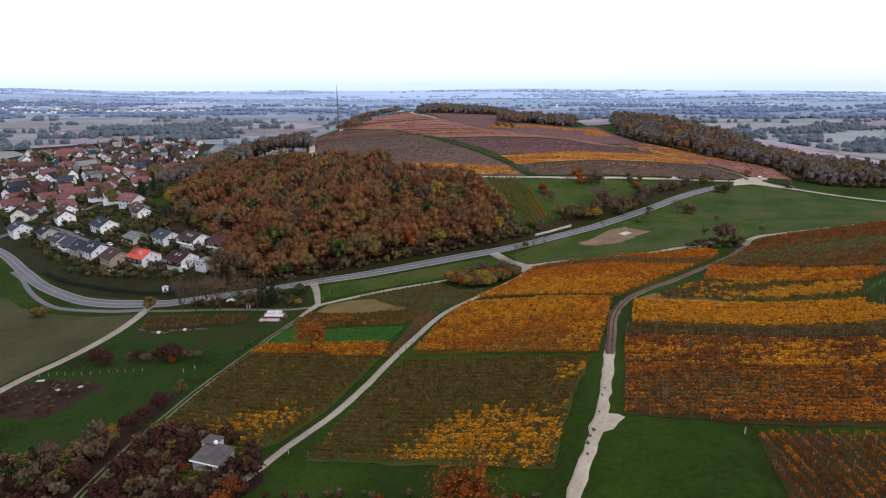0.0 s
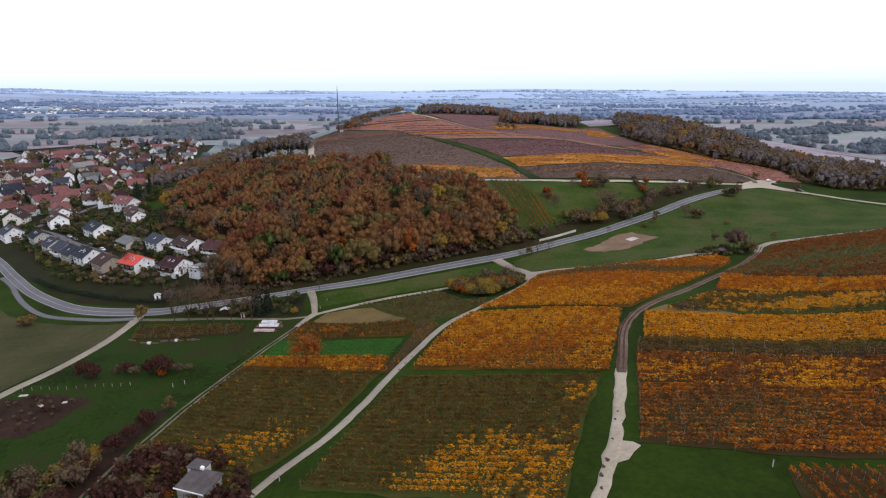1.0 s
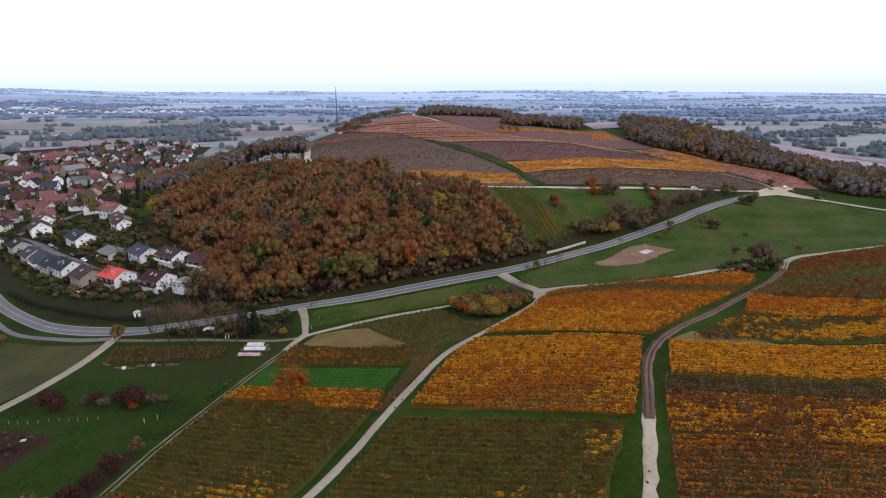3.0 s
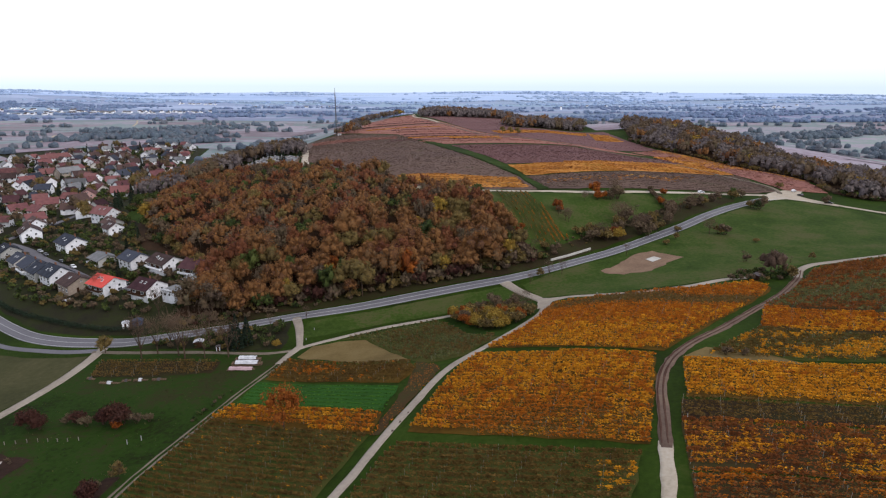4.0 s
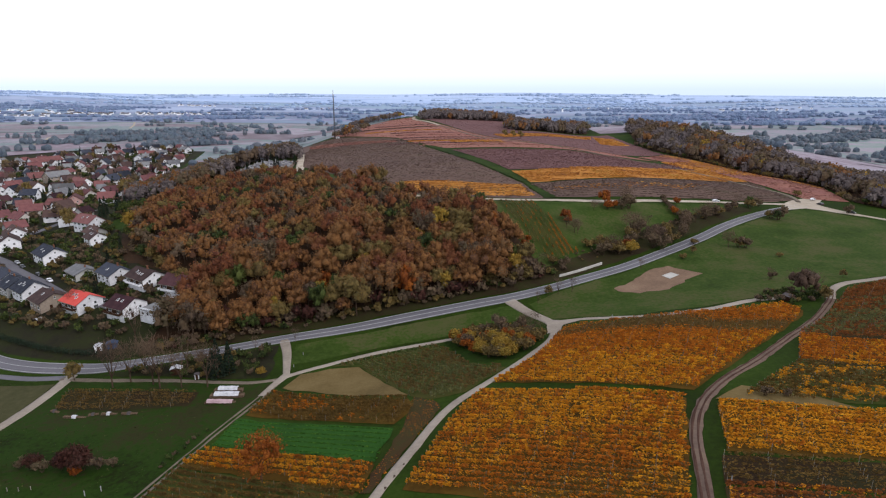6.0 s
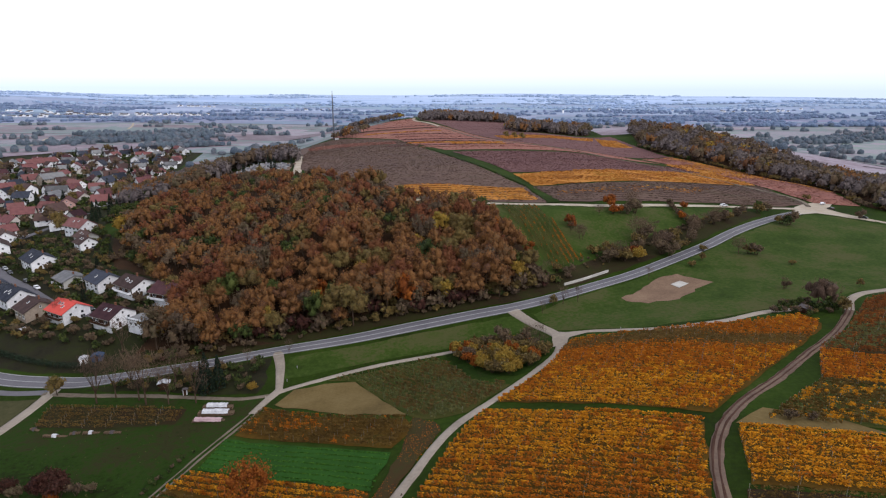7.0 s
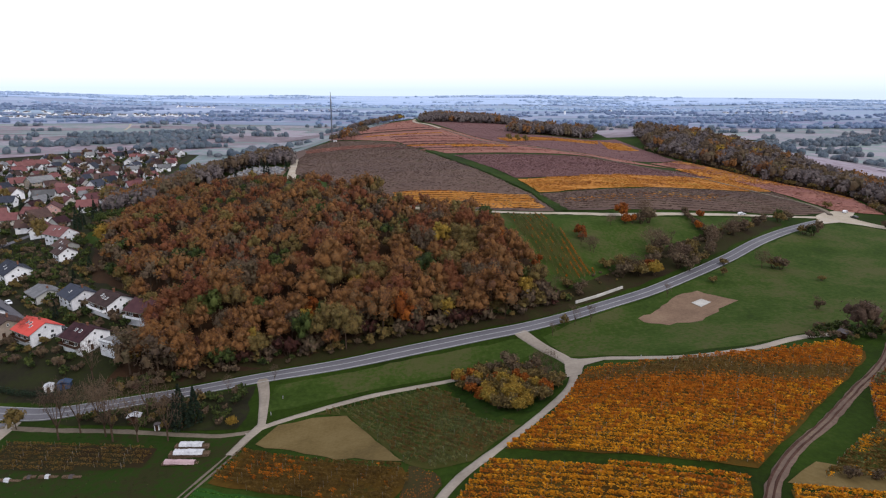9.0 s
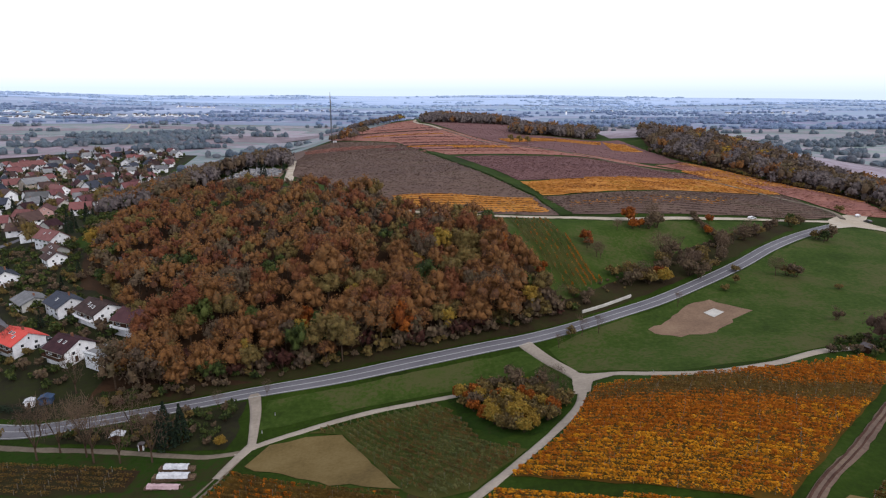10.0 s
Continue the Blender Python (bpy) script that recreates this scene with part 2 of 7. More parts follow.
class Shape:
    """Vertices and faces gathered for one mesh, with a material number for each face."""

    def __init__(self):
        self.v, self.f, self.m = [], [], []

    def add(self, verts, faces, mat=0):
        n = len(self.v)
        self.v += [tuple(p) for p in verts]
        self.f += [tuple(i + n for i in f) for f in faces]
        self.m += [mat] * len(faces)
        return self

    def box(self, x0, x1, y0, y1, z0, z1, mat=0):
        v = [(x, y, z) for z in (z0, z1) for y in (y0, y1) for x in (x0, x1)]
        return self.add(v, [(0, 2, 3, 1), (4, 5, 7, 6), (0, 1, 5, 4), (2, 6, 7, 3), (0, 4, 6, 2), (1, 3, 7, 5)], mat)

    def tube(self, a, b, r0, r1, sides=6, mat=0):
        a, b = Vector(a), Vector(b)
        turn = (b - a).to_track_quat("Z", "Y").to_matrix()
        ring = [Vector((math.cos(2 * math.pi * k / sides), math.sin(2 * math.pi * k / sides), 0)) for k in range(sides)]
        v = [a + turn @ (p * r0) for p in ring] + [b + turn @ (p * r1) for p in ring]
        f = [(k, (k + 1) % sides, sides + (k + 1) % sides, sides + k) for k in range(sides)]
        return self.add(v, f + [tuple(range(sides))[::-1], tuple(range(sides, 2 * sides))], mat)

    def prism(self, outline, y0, y1, mat=0):
        """An outline in x and z, pushed along y."""
        n = len(outline)
        v = [(x, y0, z) for x, z in outline] + [(x, y1, z) for x, z in outline]
        f = [(k, (k + 1) % n, n + (k + 1) % n, n + k) for k in range(n)]
        return self.add(v, f + [tuple(range(n))[::-1], tuple(range(n, 2 * n))], mat)

    def mesh(self, name, *mats):
        me = bpy.data.meshes.new(name)
        me.from_pydata(self.v, [], self.f)
        for m in mats:
            me.materials.append(m)
        if any(self.m):
            me.polygons.foreach_set("material_index", self.m)
        bm = bmesh.new()
        bm.from_mesh(me)
        bmesh.ops.recalc_face_normals(bm, faces=bm.faces[:])
        bm.to_mesh(me)
        bm.free()
        return me


def sheet_mesh(name, verts, faces, mats, index=None, smooth=False):
    """A mesh straight from arrays of verts and quads or triangles."""
    verts, faces = np.asarray(verts, np.float32), np.asarray(faces, np.int32)
    me = bpy.data.meshes.new(name)
    k = faces.shape[1]
    me.vertices.add(len(verts))
    me.vertices.foreach_set("co", verts.ravel())
    me.loops.add(faces.size)
    me.loops.foreach_set("vertex_index", faces.ravel())
    me.polygons.add(len(faces))
    me.polygons.foreach_set("loop_start", np.arange(0, faces.size, k, dtype=np.int32))
    for m in mats:
        me.materials.append(m)
    if index is not None:
        me.polygons.foreach_set("material_index", np.asarray(index, np.int32))
    if smooth:
        me.polygons.foreach_set("use_smooth", np.ones(len(faces), bool))
    me.update(calc_edges=True)
    me.validate()
    return me


def part(name, me, parent, label=""):
    ob = new(name, me)
    ob.parent = parent
    if label:
        ob["label"] = label
    return ob


def empty(name, m=None):
    ob = new(name)
    ob.empty_display_size = 0.5
    if m is not None:
        ob.matrix_world = m
    return ob


def curve_points(points, gap=3.0):
    """A smooth line through the points, with a point every gap metres."""
    p = np.array(points, float)
    s = np.concatenate([[0], np.cumsum(np.hypot(*np.diff(p, axis=0).T))])
    t = np.linspace(0, s[-1], max(2, int(s[-1] / gap) + 1))
    if len(p) == 2:
        return np.stack([np.interp(t, s, p[:, 0]), np.interp(t, s, p[:, 1])], -1)
    return np.stack([glide(s, p[:, 0], t), glide(s, p[:, 1], t)], -1)


def ribbon(points, width, up, gap=3.0, side=0.0, ragged=0.0, seed=0, ends=None):
    """A strip laid over the land along a line: a crowned top and sides that go into the ground."""
    c = curve_points(points, gap)
    d = np.gradient(c, axis=0)
    d /= np.hypot(*d.T)[:, None]
    nrm = np.stack([-d[:, 1], d[:, 0]], -1)
    rng = np.random.default_rng(seed)
    w = np.full(len(c), width / 2.0)
    if ends:
        w = np.interp(np.linspace(0, 1, len(c)), [0, 1], ends) / 2.0
    left, right = w + ragged * rng.normal(size=len(c)), w + ragged * rng.normal(size=len(c))
    rows = []
    for off, lift in ((-right - 0.15, -0.5), (-right, up), (-right / 2, up + 0.03), (left / 2, up + 0.03), (left, up), (left + 0.15, -0.5)):
        q = c + nrm * (off + side)[:, None]
        rows.append(np.column_stack([q, heights(q[:, 0], q[:, 1]) + lift]))
    v = np.stack(rows, 1).reshape(-1, 3)
    k = len(rows)
    f = [(i * k + j, (i + 1) * k + j, (i + 1) * k + j + 1, i * k + j + 1) for i in range(len(c) - 1) for j in range(k - 1)]
    return v, np.array(f)[:, ::-1]


def inside(poly, x, y):
    poly = np.asarray(poly, float)
    x, y = np.asarray(x, float), np.asarray(y, float)
    hit = np.zeros(x.shape, bool)
    for (x0, y0), (x1, y1) in zip(poly, np.roll(poly, -1, 0)):
        c = (y0 > y) != (y1 > y)
        with np.errstate(divide="ignore", invalid="ignore"):
            hit ^= c & (x < (x1 - x0) * (y - y0) / (y1 - y0) + x0)
    return hit


from mathutils.geometry import delaunay_2d_cdt


def draped(poly, up=0.12, cell=4.0, wobble=0.0, seed=0):
    """A piece of land inside an outline, laid over the ground."""
    rng = np.random.default_rng(seed)
    p = np.array(poly, float)
    edge = []
    for a, b in zip(p, np.roll(p, -1, 0)):
        n = max(1, int(np.hypot(*(b - a)) / cell))
        for k in range(n):
            q = a + (b - a) * k / n
            edge.append(q + (rng.normal(size=2) * wobble if k else 0))
    edge = np.array(edge)
    lo, hi = p.min(0), p.max(0)
    gx, gy = np.meshgrid(np.arange(lo[0], hi[0], cell), np.arange(lo[1], hi[1], cell))
    gx, gy = gx.ravel(), gy.ravel()
    keep = inside(edge, gx, gy)
    pts = [Vector(q) for q in edge] + [Vector(q) for q in zip(gx[keep], gy[keep])]
    n = len(edge)
    vs, _, fs, _, _, _ = delaunay_2d_cdt(pts, [(i, (i + 1) % n) for i in range(n)], [list(range(n))], 1, 1e-4)
    v = np.array([(q.x, q.y) for q in vs])
    f = np.array([t for t in fs if len(t) == 3])
    e1, e2 = v[f[:, 1]] - v[f[:, 0]], v[f[:, 2]] - v[f[:, 0]]
    flip = e1[:, 0] * e2[:, 1] - e1[:, 1] * e2[:, 0] < 0
    f[flip] = f[flip][:, ::-1]
    return np.column_stack([v, heights(v[:, 0], v[:, 1]) + up]), f


# ---------- ground, one sheet to the horizon ----------
def graded(a, b, near, ratio, end):
    out, g, x = [], near, b
    while x < end:
        g *= ratio
        x += g
        out.append(x)
    return out


gx = np.arange(-340, 341, 4.0)
gx = np.concatenate([-np.array(graded(0, 340, 4, 1.06, 4700))[::-1], gx, graded(0, 340, 4, 1.06, 4700)])
gy = np.concatenate([-np.array(graded(0, 0, 6, 1.2, 700))[::-1], np.arange(0, 480, 4.0), np.arange(480, 1400, 9.0), graded(0, 1400, 9, 1.06, 4850)])
X, Y = np.meshgrid(gx, gy)
Z = heights(X.ravel(), Y.ravel())
nx, ny = len(gx), len(gy)
idx = np.arange(nx * ny).reshape(ny, nx)
quads = np.stack([idx[:-1, :-1], idx[:-1, 1:], idx[1:, 1:], idx[1:, :-1]], -1).reshape(-1, 4)
ground = new("ground", sheet_mesh("ground", np.column_stack([X.ravel(), Y.ravel(), Z]), quads, [M["meadow"]], smooth=True))
tagged(ground, "rolling green autumn meadow land reaching to the horizon", "ground", kind="structure")


def strip(name, points, width, up, mat, label, category, gap=3.0, **kw):
    v, f = ribbon(points, width, up, gap, **kw)
    return tagged(new(name, sheet_mesh(name, v, f, [mat], smooth=True)), label, category, kind="structure")


def land(name, poly, mat, label, category, up=0.12, cell=4.0, wobble=0.4, seed=1):
    v, f = draped(poly, up, cell, wobble, seed)
    return tagged(new(name, sheet_mesh(name, v, f, [mat], smooth=True)), label, category, kind="structure")

# ---------- roads and paths ----------
ROAD = [(-330, 395), (-300, 372), (-268, 350), (-227, 311.5), (-205.5, 292), (-187, 278.4), (-168, 266.5), (-152, 260), (-137, 256.5), (-124, 254.8), (-109, 257), (-90, 262), (-63, 270.5), (-36, 276.8), (-10, 284),
        (12, 289.6), (27, 293.2), (42.5, 298.7), (60, 307), (78, 316), (100.5, 331), (126, 350.5), (148, 370), (178, 393.2), (198, 406.5), (214, 416)]
road = strip("road", ROAD, 5.9, 0.16, M["asphalt"], "grey asphalt country road with white markings", "road", 2.5)


def marking(points, side, name, label):
    c = curve_points(points, 1.0)
    v, f = ribbon(c[::2], 0.16, 0.235, 2.0, side=side)
    part(name, sheet_mesh(name, v, f, [M["white_paint"]]), road, label)


marking(ROAD, 2.7, "edge_line", "white edge line")
marking(ROAD, -2.7, "edge_line", "white edge line")
marking(ROAD, 0.0, "centre_line", "white centre line")

TRACK_A = [(21, 86), (26.8, 99), (32.8, 112), (39.8, 132), (44.8, 148), (48.5, 160), (52.8, 173.5), (58.3, 184.5), (67.9, 196.5), (83, 209.7), (103, 228.2), (121, 244.4), (131, 255.5), (137.2, 263), (144, 273.5), (151, 279.5), (168.5, 284.6), (193.7, 288), (219.9, 291.2), (260, 297)]
strip("gravel_track", TRACK_A[:5], 2.7, 0.13, M["gravel"], "pale gravel farm track with puddled ruts", "track", ragged=0.18, seed=3)
strip("earth_track", [(44.0, 145.5)] + TRACK_A[4:15], 2.6, 0.14, M["earth_path"], "brown earth farm track with wheel ruts", "track", ragged=0.12, seed=4)
for off in (-0.35, 0.85):
    strip("wheel_rut", [(44.6, 147.0)] + TRACK_A[5:15], 0.45, 0.19, M["rut"], "dark wet wheel rut in the earth track", "track", side=off, ragged=0.08, seed=41)
strip("farm_lane", TRACK_A[13:], 3.0, 0.16, M["concrete_path"], "pale concrete farm lane", "track", ragged=0.05, seed=5)
land("turning_place", [(31.5, 108), (34.5, 116), (37.5, 114.5), (38.5, 112.8), (35, 108.8)], M["gravel"], "pale gravel passing place beside the track", "track", up=0.12, cell=2.0, wobble=0.3)
PATH_B = [(-56, 104), (-45, 114), (-37.2, 126.4), (-28.3, 138), (-21.5, 151), (-15.5, 165.5), (-8.4, 181), (1.6, 201), (12, 212.3), (24, 227), (34, 243), (38.6, 259.5)]
strip("vineyard_lane", PATH_B, 2.35, 0.16, M["concrete_path"], "pale concrete lane between vineyards", "track", ragged=0.06, seed=6)
strip("vineyard_lane_east", [(38, 259), (45, 261.5), (57, 256.5), (67, 253), (90, 256), (111, 264.5), (124, 266)], 2.6, 0.14, M["concrete_path"], "narrow concrete lane along a meadow", "track", ragged=0.06, seed=7)
strip("lane_mouth", [(38.6, 258), (36.5, 268), (31.5, 279), (25.5, 290.5)], 3.6, 0.17, M["concrete_path"], "concrete lane joining the road", "track", ends=(3.2, 4.8))
land("lane_fork", [(34, 250), (36, 262), (36.6, 268), (41, 264), (48, 262), (48, 259.5), (41, 257.5), (38.5, 250)], M["concrete_path"], "widened concrete fork of two lanes", "track", up=0.2, cell=2.0, wobble=0.1)
strip("lane_to_road", [(-61.5, 270), (-58, 260), (-55.5, 250), (-54, 243.5)], 2.6, 0.17, M["concrete_path"], "short concrete lane joining the road", "track", ends=(3.8, 2.2))
strip("meadow_lane", [(-57, 238.5), (-52, 243), (-41, 250), (-24.2, 258.3), (-6.3, 262.6), (4, 264)], 2.0, 0.15, M["concrete_path"], "concrete lane beside a green meadow", "track", ragged=0.05, seed=8)
strip("garden_lane", [(-55, 240), (-62, 238.3), (-73, 239.3), (-94, 243.2), (-120, 247), (-135, 250)], 1.9, 0.15, M["lane_dirt"], "narrow lane past garden plots", "track", ragged=0.08, seed=9)
TRACK_D = [(-55, 239), (-58.5, 225), (-63, 210.8), (-70.2, 187.4), (-76.2, 169), (-80.4, 150), (-83.5, 131.7), (-84.2, 112), (-83, 92)]
for off in (-0.85, 0.85):
    strip("grass_track", TRACK_D, 0.7, 0.12, M["lane_dirt"], "worn wheel rut of a grass track", "track", side=off, ragged=0.12, seed=10)
strip("track_head", [(-53.5, 244), (-56, 236), (-58, 228)], 4.6, 0.19, M["concrete_path"], "concrete mouth of a grass track", "track", ends=(3.0, 2.0))
strip("west_lane", [(-132, 252), (-133.5, 238.5), (-136, 221), (-140, 198.5), (-144, 186), (-147.5, 170), (-152, 150), (-160, 120)], 3.0, 0.15, M["concrete_path"], "pale concrete lane through meadows", "track", ragged=0.06, seed=11, ends=(4.2, 3.0))
strip("cycle_path", [(-132, 250.5), (-146, 252), (-161, 256), (-180.6, 263), (-198, 276), (-212, 290), (-224, 303.5), (-237, 315)], 2.4, 0.14, M["asphalt"], "narrow asphalt cycle path beside the road", "path", seed=12)
strip("hill_lane", [(-36, 400), (-31.6, 398.7), (-8.9, 395), (17, 393.2), (51.7, 388), (79.3, 388.3), (119.6, 399.8), (162.7, 412), (195.6, 416.5), (214, 419)], 3.2, 0.2, M["gravel"], "pale gravel lane along the foot of the hill vineyards", "track", ragged=0.08, seed=13)
strip("ridge_lane", [(216, 417), (232, 404), (246.6, 389), (260, 371), (272, 350)], 3.2, 0.18, M["gravel"], "pale gravel lane running off the junction", "track", ragged=0.08, seed=14)
land("junction", [(196, 403), (206, 421), (216, 430), (232, 440), (238, 436), (226, 421), (230, 411), (240, 398), (236, 395), (222, 405), (212, 409)], M["gravel"], "worn gravel junction and parking place", "track", up=0.22, cell=4.0, wobble=0.3)
strip("upper_lane", [(216, 424), (219, 434), (203, 480), (188, 532), (147, 605), (108, 656), (65, 720), (6, 905), (-50, 1123), (-60, 1239)], 2.6, 0.75, M["lane_dirt"], "earth lane climbing the vineyard hill", "track", 6.0, ragged=0.1, seed=15)
strip("cemetery_lane", [(-108, 500), (-112.7, 522), (-120, 556), (-133.6, 626), (-128, 690), (-140, 760)], 6.0, 0.2, M["gravel"], "pale gravel lane to the hilltop graveyard", "track", 6.0, ragged=0.1, seed=16)
strip("summit_lane", [(-10, 960), (-32, 1050), (-52, 1120), (-60, 1180), (-62, 1250)], 4.5, 0.85, M["gravel"], "pale gravel lane on the hilltop", "track", 8.0, seed=17)
strip("village_street", [(-290, 376), (-279, 400), (-270, 425), (-266, 455), (-262, 500)], 5.5, 0.15, M["asphalt"], "grey asphalt village street", "road", seed=18)
strip("side_street", [(-268, 395), (-246, 380), (-226, 362), (-205, 345), (-188, 330), (-168, 312)], 5.0, 0.15, M["asphalt"], "grey asphalt residential street", "road", seed=19)
strip("upper_street", [(-168, 313), (-150, 303), (-132, 295), (-118, 291), (-108, 289)], 4.2, 0.15, M["asphalt"], "grey asphalt residential street", "road", seed=20)

# ---------- meadows and bare ground ----------
land("dry_meadow", [(-135, 247), (-139, 215), (-146, 190), (-152, 165), (-165, 130), (-300, 130), (-320, 230), (-240, 285), (-215, 278), (-198, 264), (-178, 255), (-155, 249)], M["dry_meadow"], "yellowed rough meadow beside the lane", "meadow", cell=6.0)
land("mown_strip", [(-52.5, 233), (-49, 243), (-40, 246.5), (-30, 247), (-21, 232), (-11, 213), (-20, 217)], M["tan_grass"], "tan mown grass wedge beside vines", "meadow", up=0.14)
land("east_meadow", [(46, 265), (57, 259), (67, 256), (90, 259), (111, 267), (140, 277), (151, 283), (193, 291.5), (240, 298), (262, 345), (246, 380), (222, 403), (205, 405), (178, 388), (148, 365), (126, 345.5), (100, 326), (78, 311), (60, 302), (44, 294), (33, 286), (38, 268)], M["olive_meadow"], "olive green meadow with yellowed patches", "meadow", up=0.06, cell=5.0)
land("road_meadow", [(-55, 250), (-40, 256), (-24, 262), (-6, 266), (8, 268), (24, 272), (31, 277), (26, 286), (10, 283.5), (-12, 278.5), (-36, 271.5), (-56, 266)], M["olive_meadow"], "green mown meadow between road and lane", "meadow", up=0.06, cell=4.0)
land("slope_meadow", [(22, 388), (52, 384.5), (79, 385), (119, 396), (163, 408.5), (170, 405), (140, 387), (110, 365), (85, 344), (60, 327), (44, 318), (30, 345)], M["olive_meadow"], "olive green meadow slope above the road", "meadow", up=0.08, cell=5.0)
land("bare_patch", [(68.5, 294), (78.5, 301), (89, 312.3), (98.4, 316), (103, 310), (108.5, 303), (98, 296), (97, 293), (90, 288), (83.2, 284.4), (76, 284), (71, 288)], M["bare_earth"], "bare brown earth patch in the meadow", "ground", up=0.12, cell=3.0, wobble=0.7)
land("crop_field", [(-60.6, 214.2), (-13.5, 193), (-16.5, 178.8), (-62.6, 200)], M["crop"], "bright green leafy catch crop field", "field", up=0.16)
land("wood_floor", [(-112, 262), (-90, 266.5), (-60, 276), (-10, 288.5), (30, 299), (46, 312), (36, 335), (28, 365), (18, 390), (-30, 394), (-38, 412), (-75, 452), (-120, 498), (-170, 552), (-212, 525), (-200, 440), (-190, 400), (-165, 353), (-138, 333), (-114, 316), (-112, 300), (-114, 272)], M["wood_floor"], "leaf-strewn brown woodland floor", "ground", cell=6.0)
land("road_bank", [(-113, 260.5), (-90, 266.2), (-63, 274.7), (-36, 281), (-10, 288.2), (12, 294), (27, 297.6), (42, 303), (62, 313), (80, 324), (100, 338), (125, 357), (150, 378), (176, 400), (172, 406), (140, 388), (110, 366), (85, 345), (60, 328), (35, 312), (5, 302), (-35, 292), (-72, 281), (-112, 272)], M["bank"], "dark scrubby road bank", "ground", up=0.16, cell=4.0)


# ---------- vineyards ----------
V = {}
V["gold"] = leafy("vine_leaf_gold", [lin("a4661a"), lin("bc7a18"), lin("ce8c1a"), lin("dc9f28")], 0.15, patch=0.6, leaf=0)
V["orange"] = leafy("vine_leaf_orange", [lin("884c16"), lin("a25a16"), lin("b46818"), lin("c2781e")], 0.15, patch=0.6, leaf=0)
V["rust"] = leafy("vine_leaf_rust", [lin("52301a"), lin("6e3f1e"), lin("844c22"), lin("966028")], 0.15, patch=0.6, leaf=0)
V["brown"] = leafy("vine_leaf_brown", [lin("46351c"), lin("584420"), lin("664f26"), lin("72582c")], 0.15, patch=0.6, leaf=0)
V["mixed"] = leafy("vine_leaf_mixed", [lin("4a4226"), lin("5f4e2c"), lin("70542e"), lin("666034")], 0.15, patch=0.6, leaf=0)
V["olive"] = leafy("vine_leaf_olive", [lin("484e2a"), lin("5a603a"), lin("6a683e"), lin("766c42")], 0.15, patch=0.6, leaf=0)
M["stake"] = surface("grey_stake", [lin("665f56"), lin("827c72"), lin("989288")], 0.5, 3.0, 0.8, 0.2, 0.01)


def clips(poly, origin, along, across, off):
    """The pieces inside an outline of a line at a distance off from the origin."""
    p = np.array(poly, float) - origin
    s, t = p @ along, p @ across - off
    cuts = []
    for k in range(len(p)):
        j = (k + 1) % len(p)
        if (t[k] > 0) != (t[j] > 0):
            cuts.append(s[k] + (s[j] - s[k]) * t[k] / (t[k] - t[j]))
    cuts.sort()
    return [(a, b) for a, b in zip(cuts[::2], cuts[1::2]) if b - a > 2]


def leaf_cards(centre, size, rng, flat=0.5, out=None):
    """Small leaf clumps, one quad each, at random turns or lying on a crown's skin."""
    n = len(centre)
    u = rng.normal(size=(n, 3))
    u[:, 2] *= flat
    if out is not None:
        face = out + rng.normal(size=(n, 3)) * 1.0
        face /= np.linalg.norm(face, axis=1)[:, None]
        u -= (u * face).sum(1)[:, None] * face
    u /= np.linalg.norm(u, axis=1)[:, None]
    if out is None:
        w = rng.normal(size=(n, 3))
        w -= (w * u).sum(1)[:, None] * u
    else:
        w = np.cross(face, u)
    w /= np.linalg.norm(w, axis=1)[:, None]
    s = (size * rng.uniform(0.6, 1.3, n))[:, None] / 2
    v = np.stack([centre - u * s, centre - w * s * 0.8, centre + u * s, centre + w * s * 0.8], 1).reshape(-1, 3)
    return v, np.arange(4 * n).reshape(n, 4)


def lumps(centre, radius, rng, rough=0.16, sides=7, rise=(-45, -5, 30, 60, 87)):
    """Uneven leafy lumps: a closed skin of rings round each centre; radius has three values a lump."""
    n, k = len(centre), len(rise)
    a = np.arange(sides) * 2 * math.pi / sides
    e = np.radians(rise)
    unit = np.stack([np.cos(e)[:, None] * np.cos(a), np.cos(e)[:, None] * np.sin(a), np.sin(e)[:, None] * np.ones(sides)], -1).reshape(1, -1, 3)
    v = centre[:, None, :] + unit * radius[:, None, :] * (1 + rough * rng.normal(size=(n, k * sides, 1)))
    f = np.array([(i * sides + j, i * sides + (j + 1) % sides, (i + 1) * sides + (j + 1) % sides, (i + 1) * sides + j) for i in range(k - 1) for j in range(sides)])
    return v.reshape(-1, 3), (f[None] + (np.arange(n) * k * sides)[:, None, None]).reshape(-1, 4)


def shoots(centre, size, along, rng):
    """Leafy vine shoots: clumps that spread along the wires, one quad each."""
    n = len(centre)
    up = np.column_stack([rng.normal(size=(n, 2)) * 0.5, np.ones(n)])
    up *= (size * rng.uniform(0.4, 0.85, n) / np.linalg.norm(up, axis=1))[:, None]
    w = np.column_stack([np.outer(np.ones(n), along) + rng.normal(size=(n, 2)) * 0.45, rng.normal(size=n) * 0.25]) * (size * rng.uniform(0.5, 1.15, n))[:, None]
    v = np.stack([centre - up, centre - w, centre + up, centre + w], 1).reshape(-1, 3)
    return v, np.arange(4 * n).reshape(n, 4)


CLEARING = [(142, 193), (154, 199), (168, 190), (152, 167), (131, 165), (128, 171), (135, 182)]
land("clearing", CLEARING, M["meadow"], "dark green grass clearing beside vines", "meadow", up=0.3)


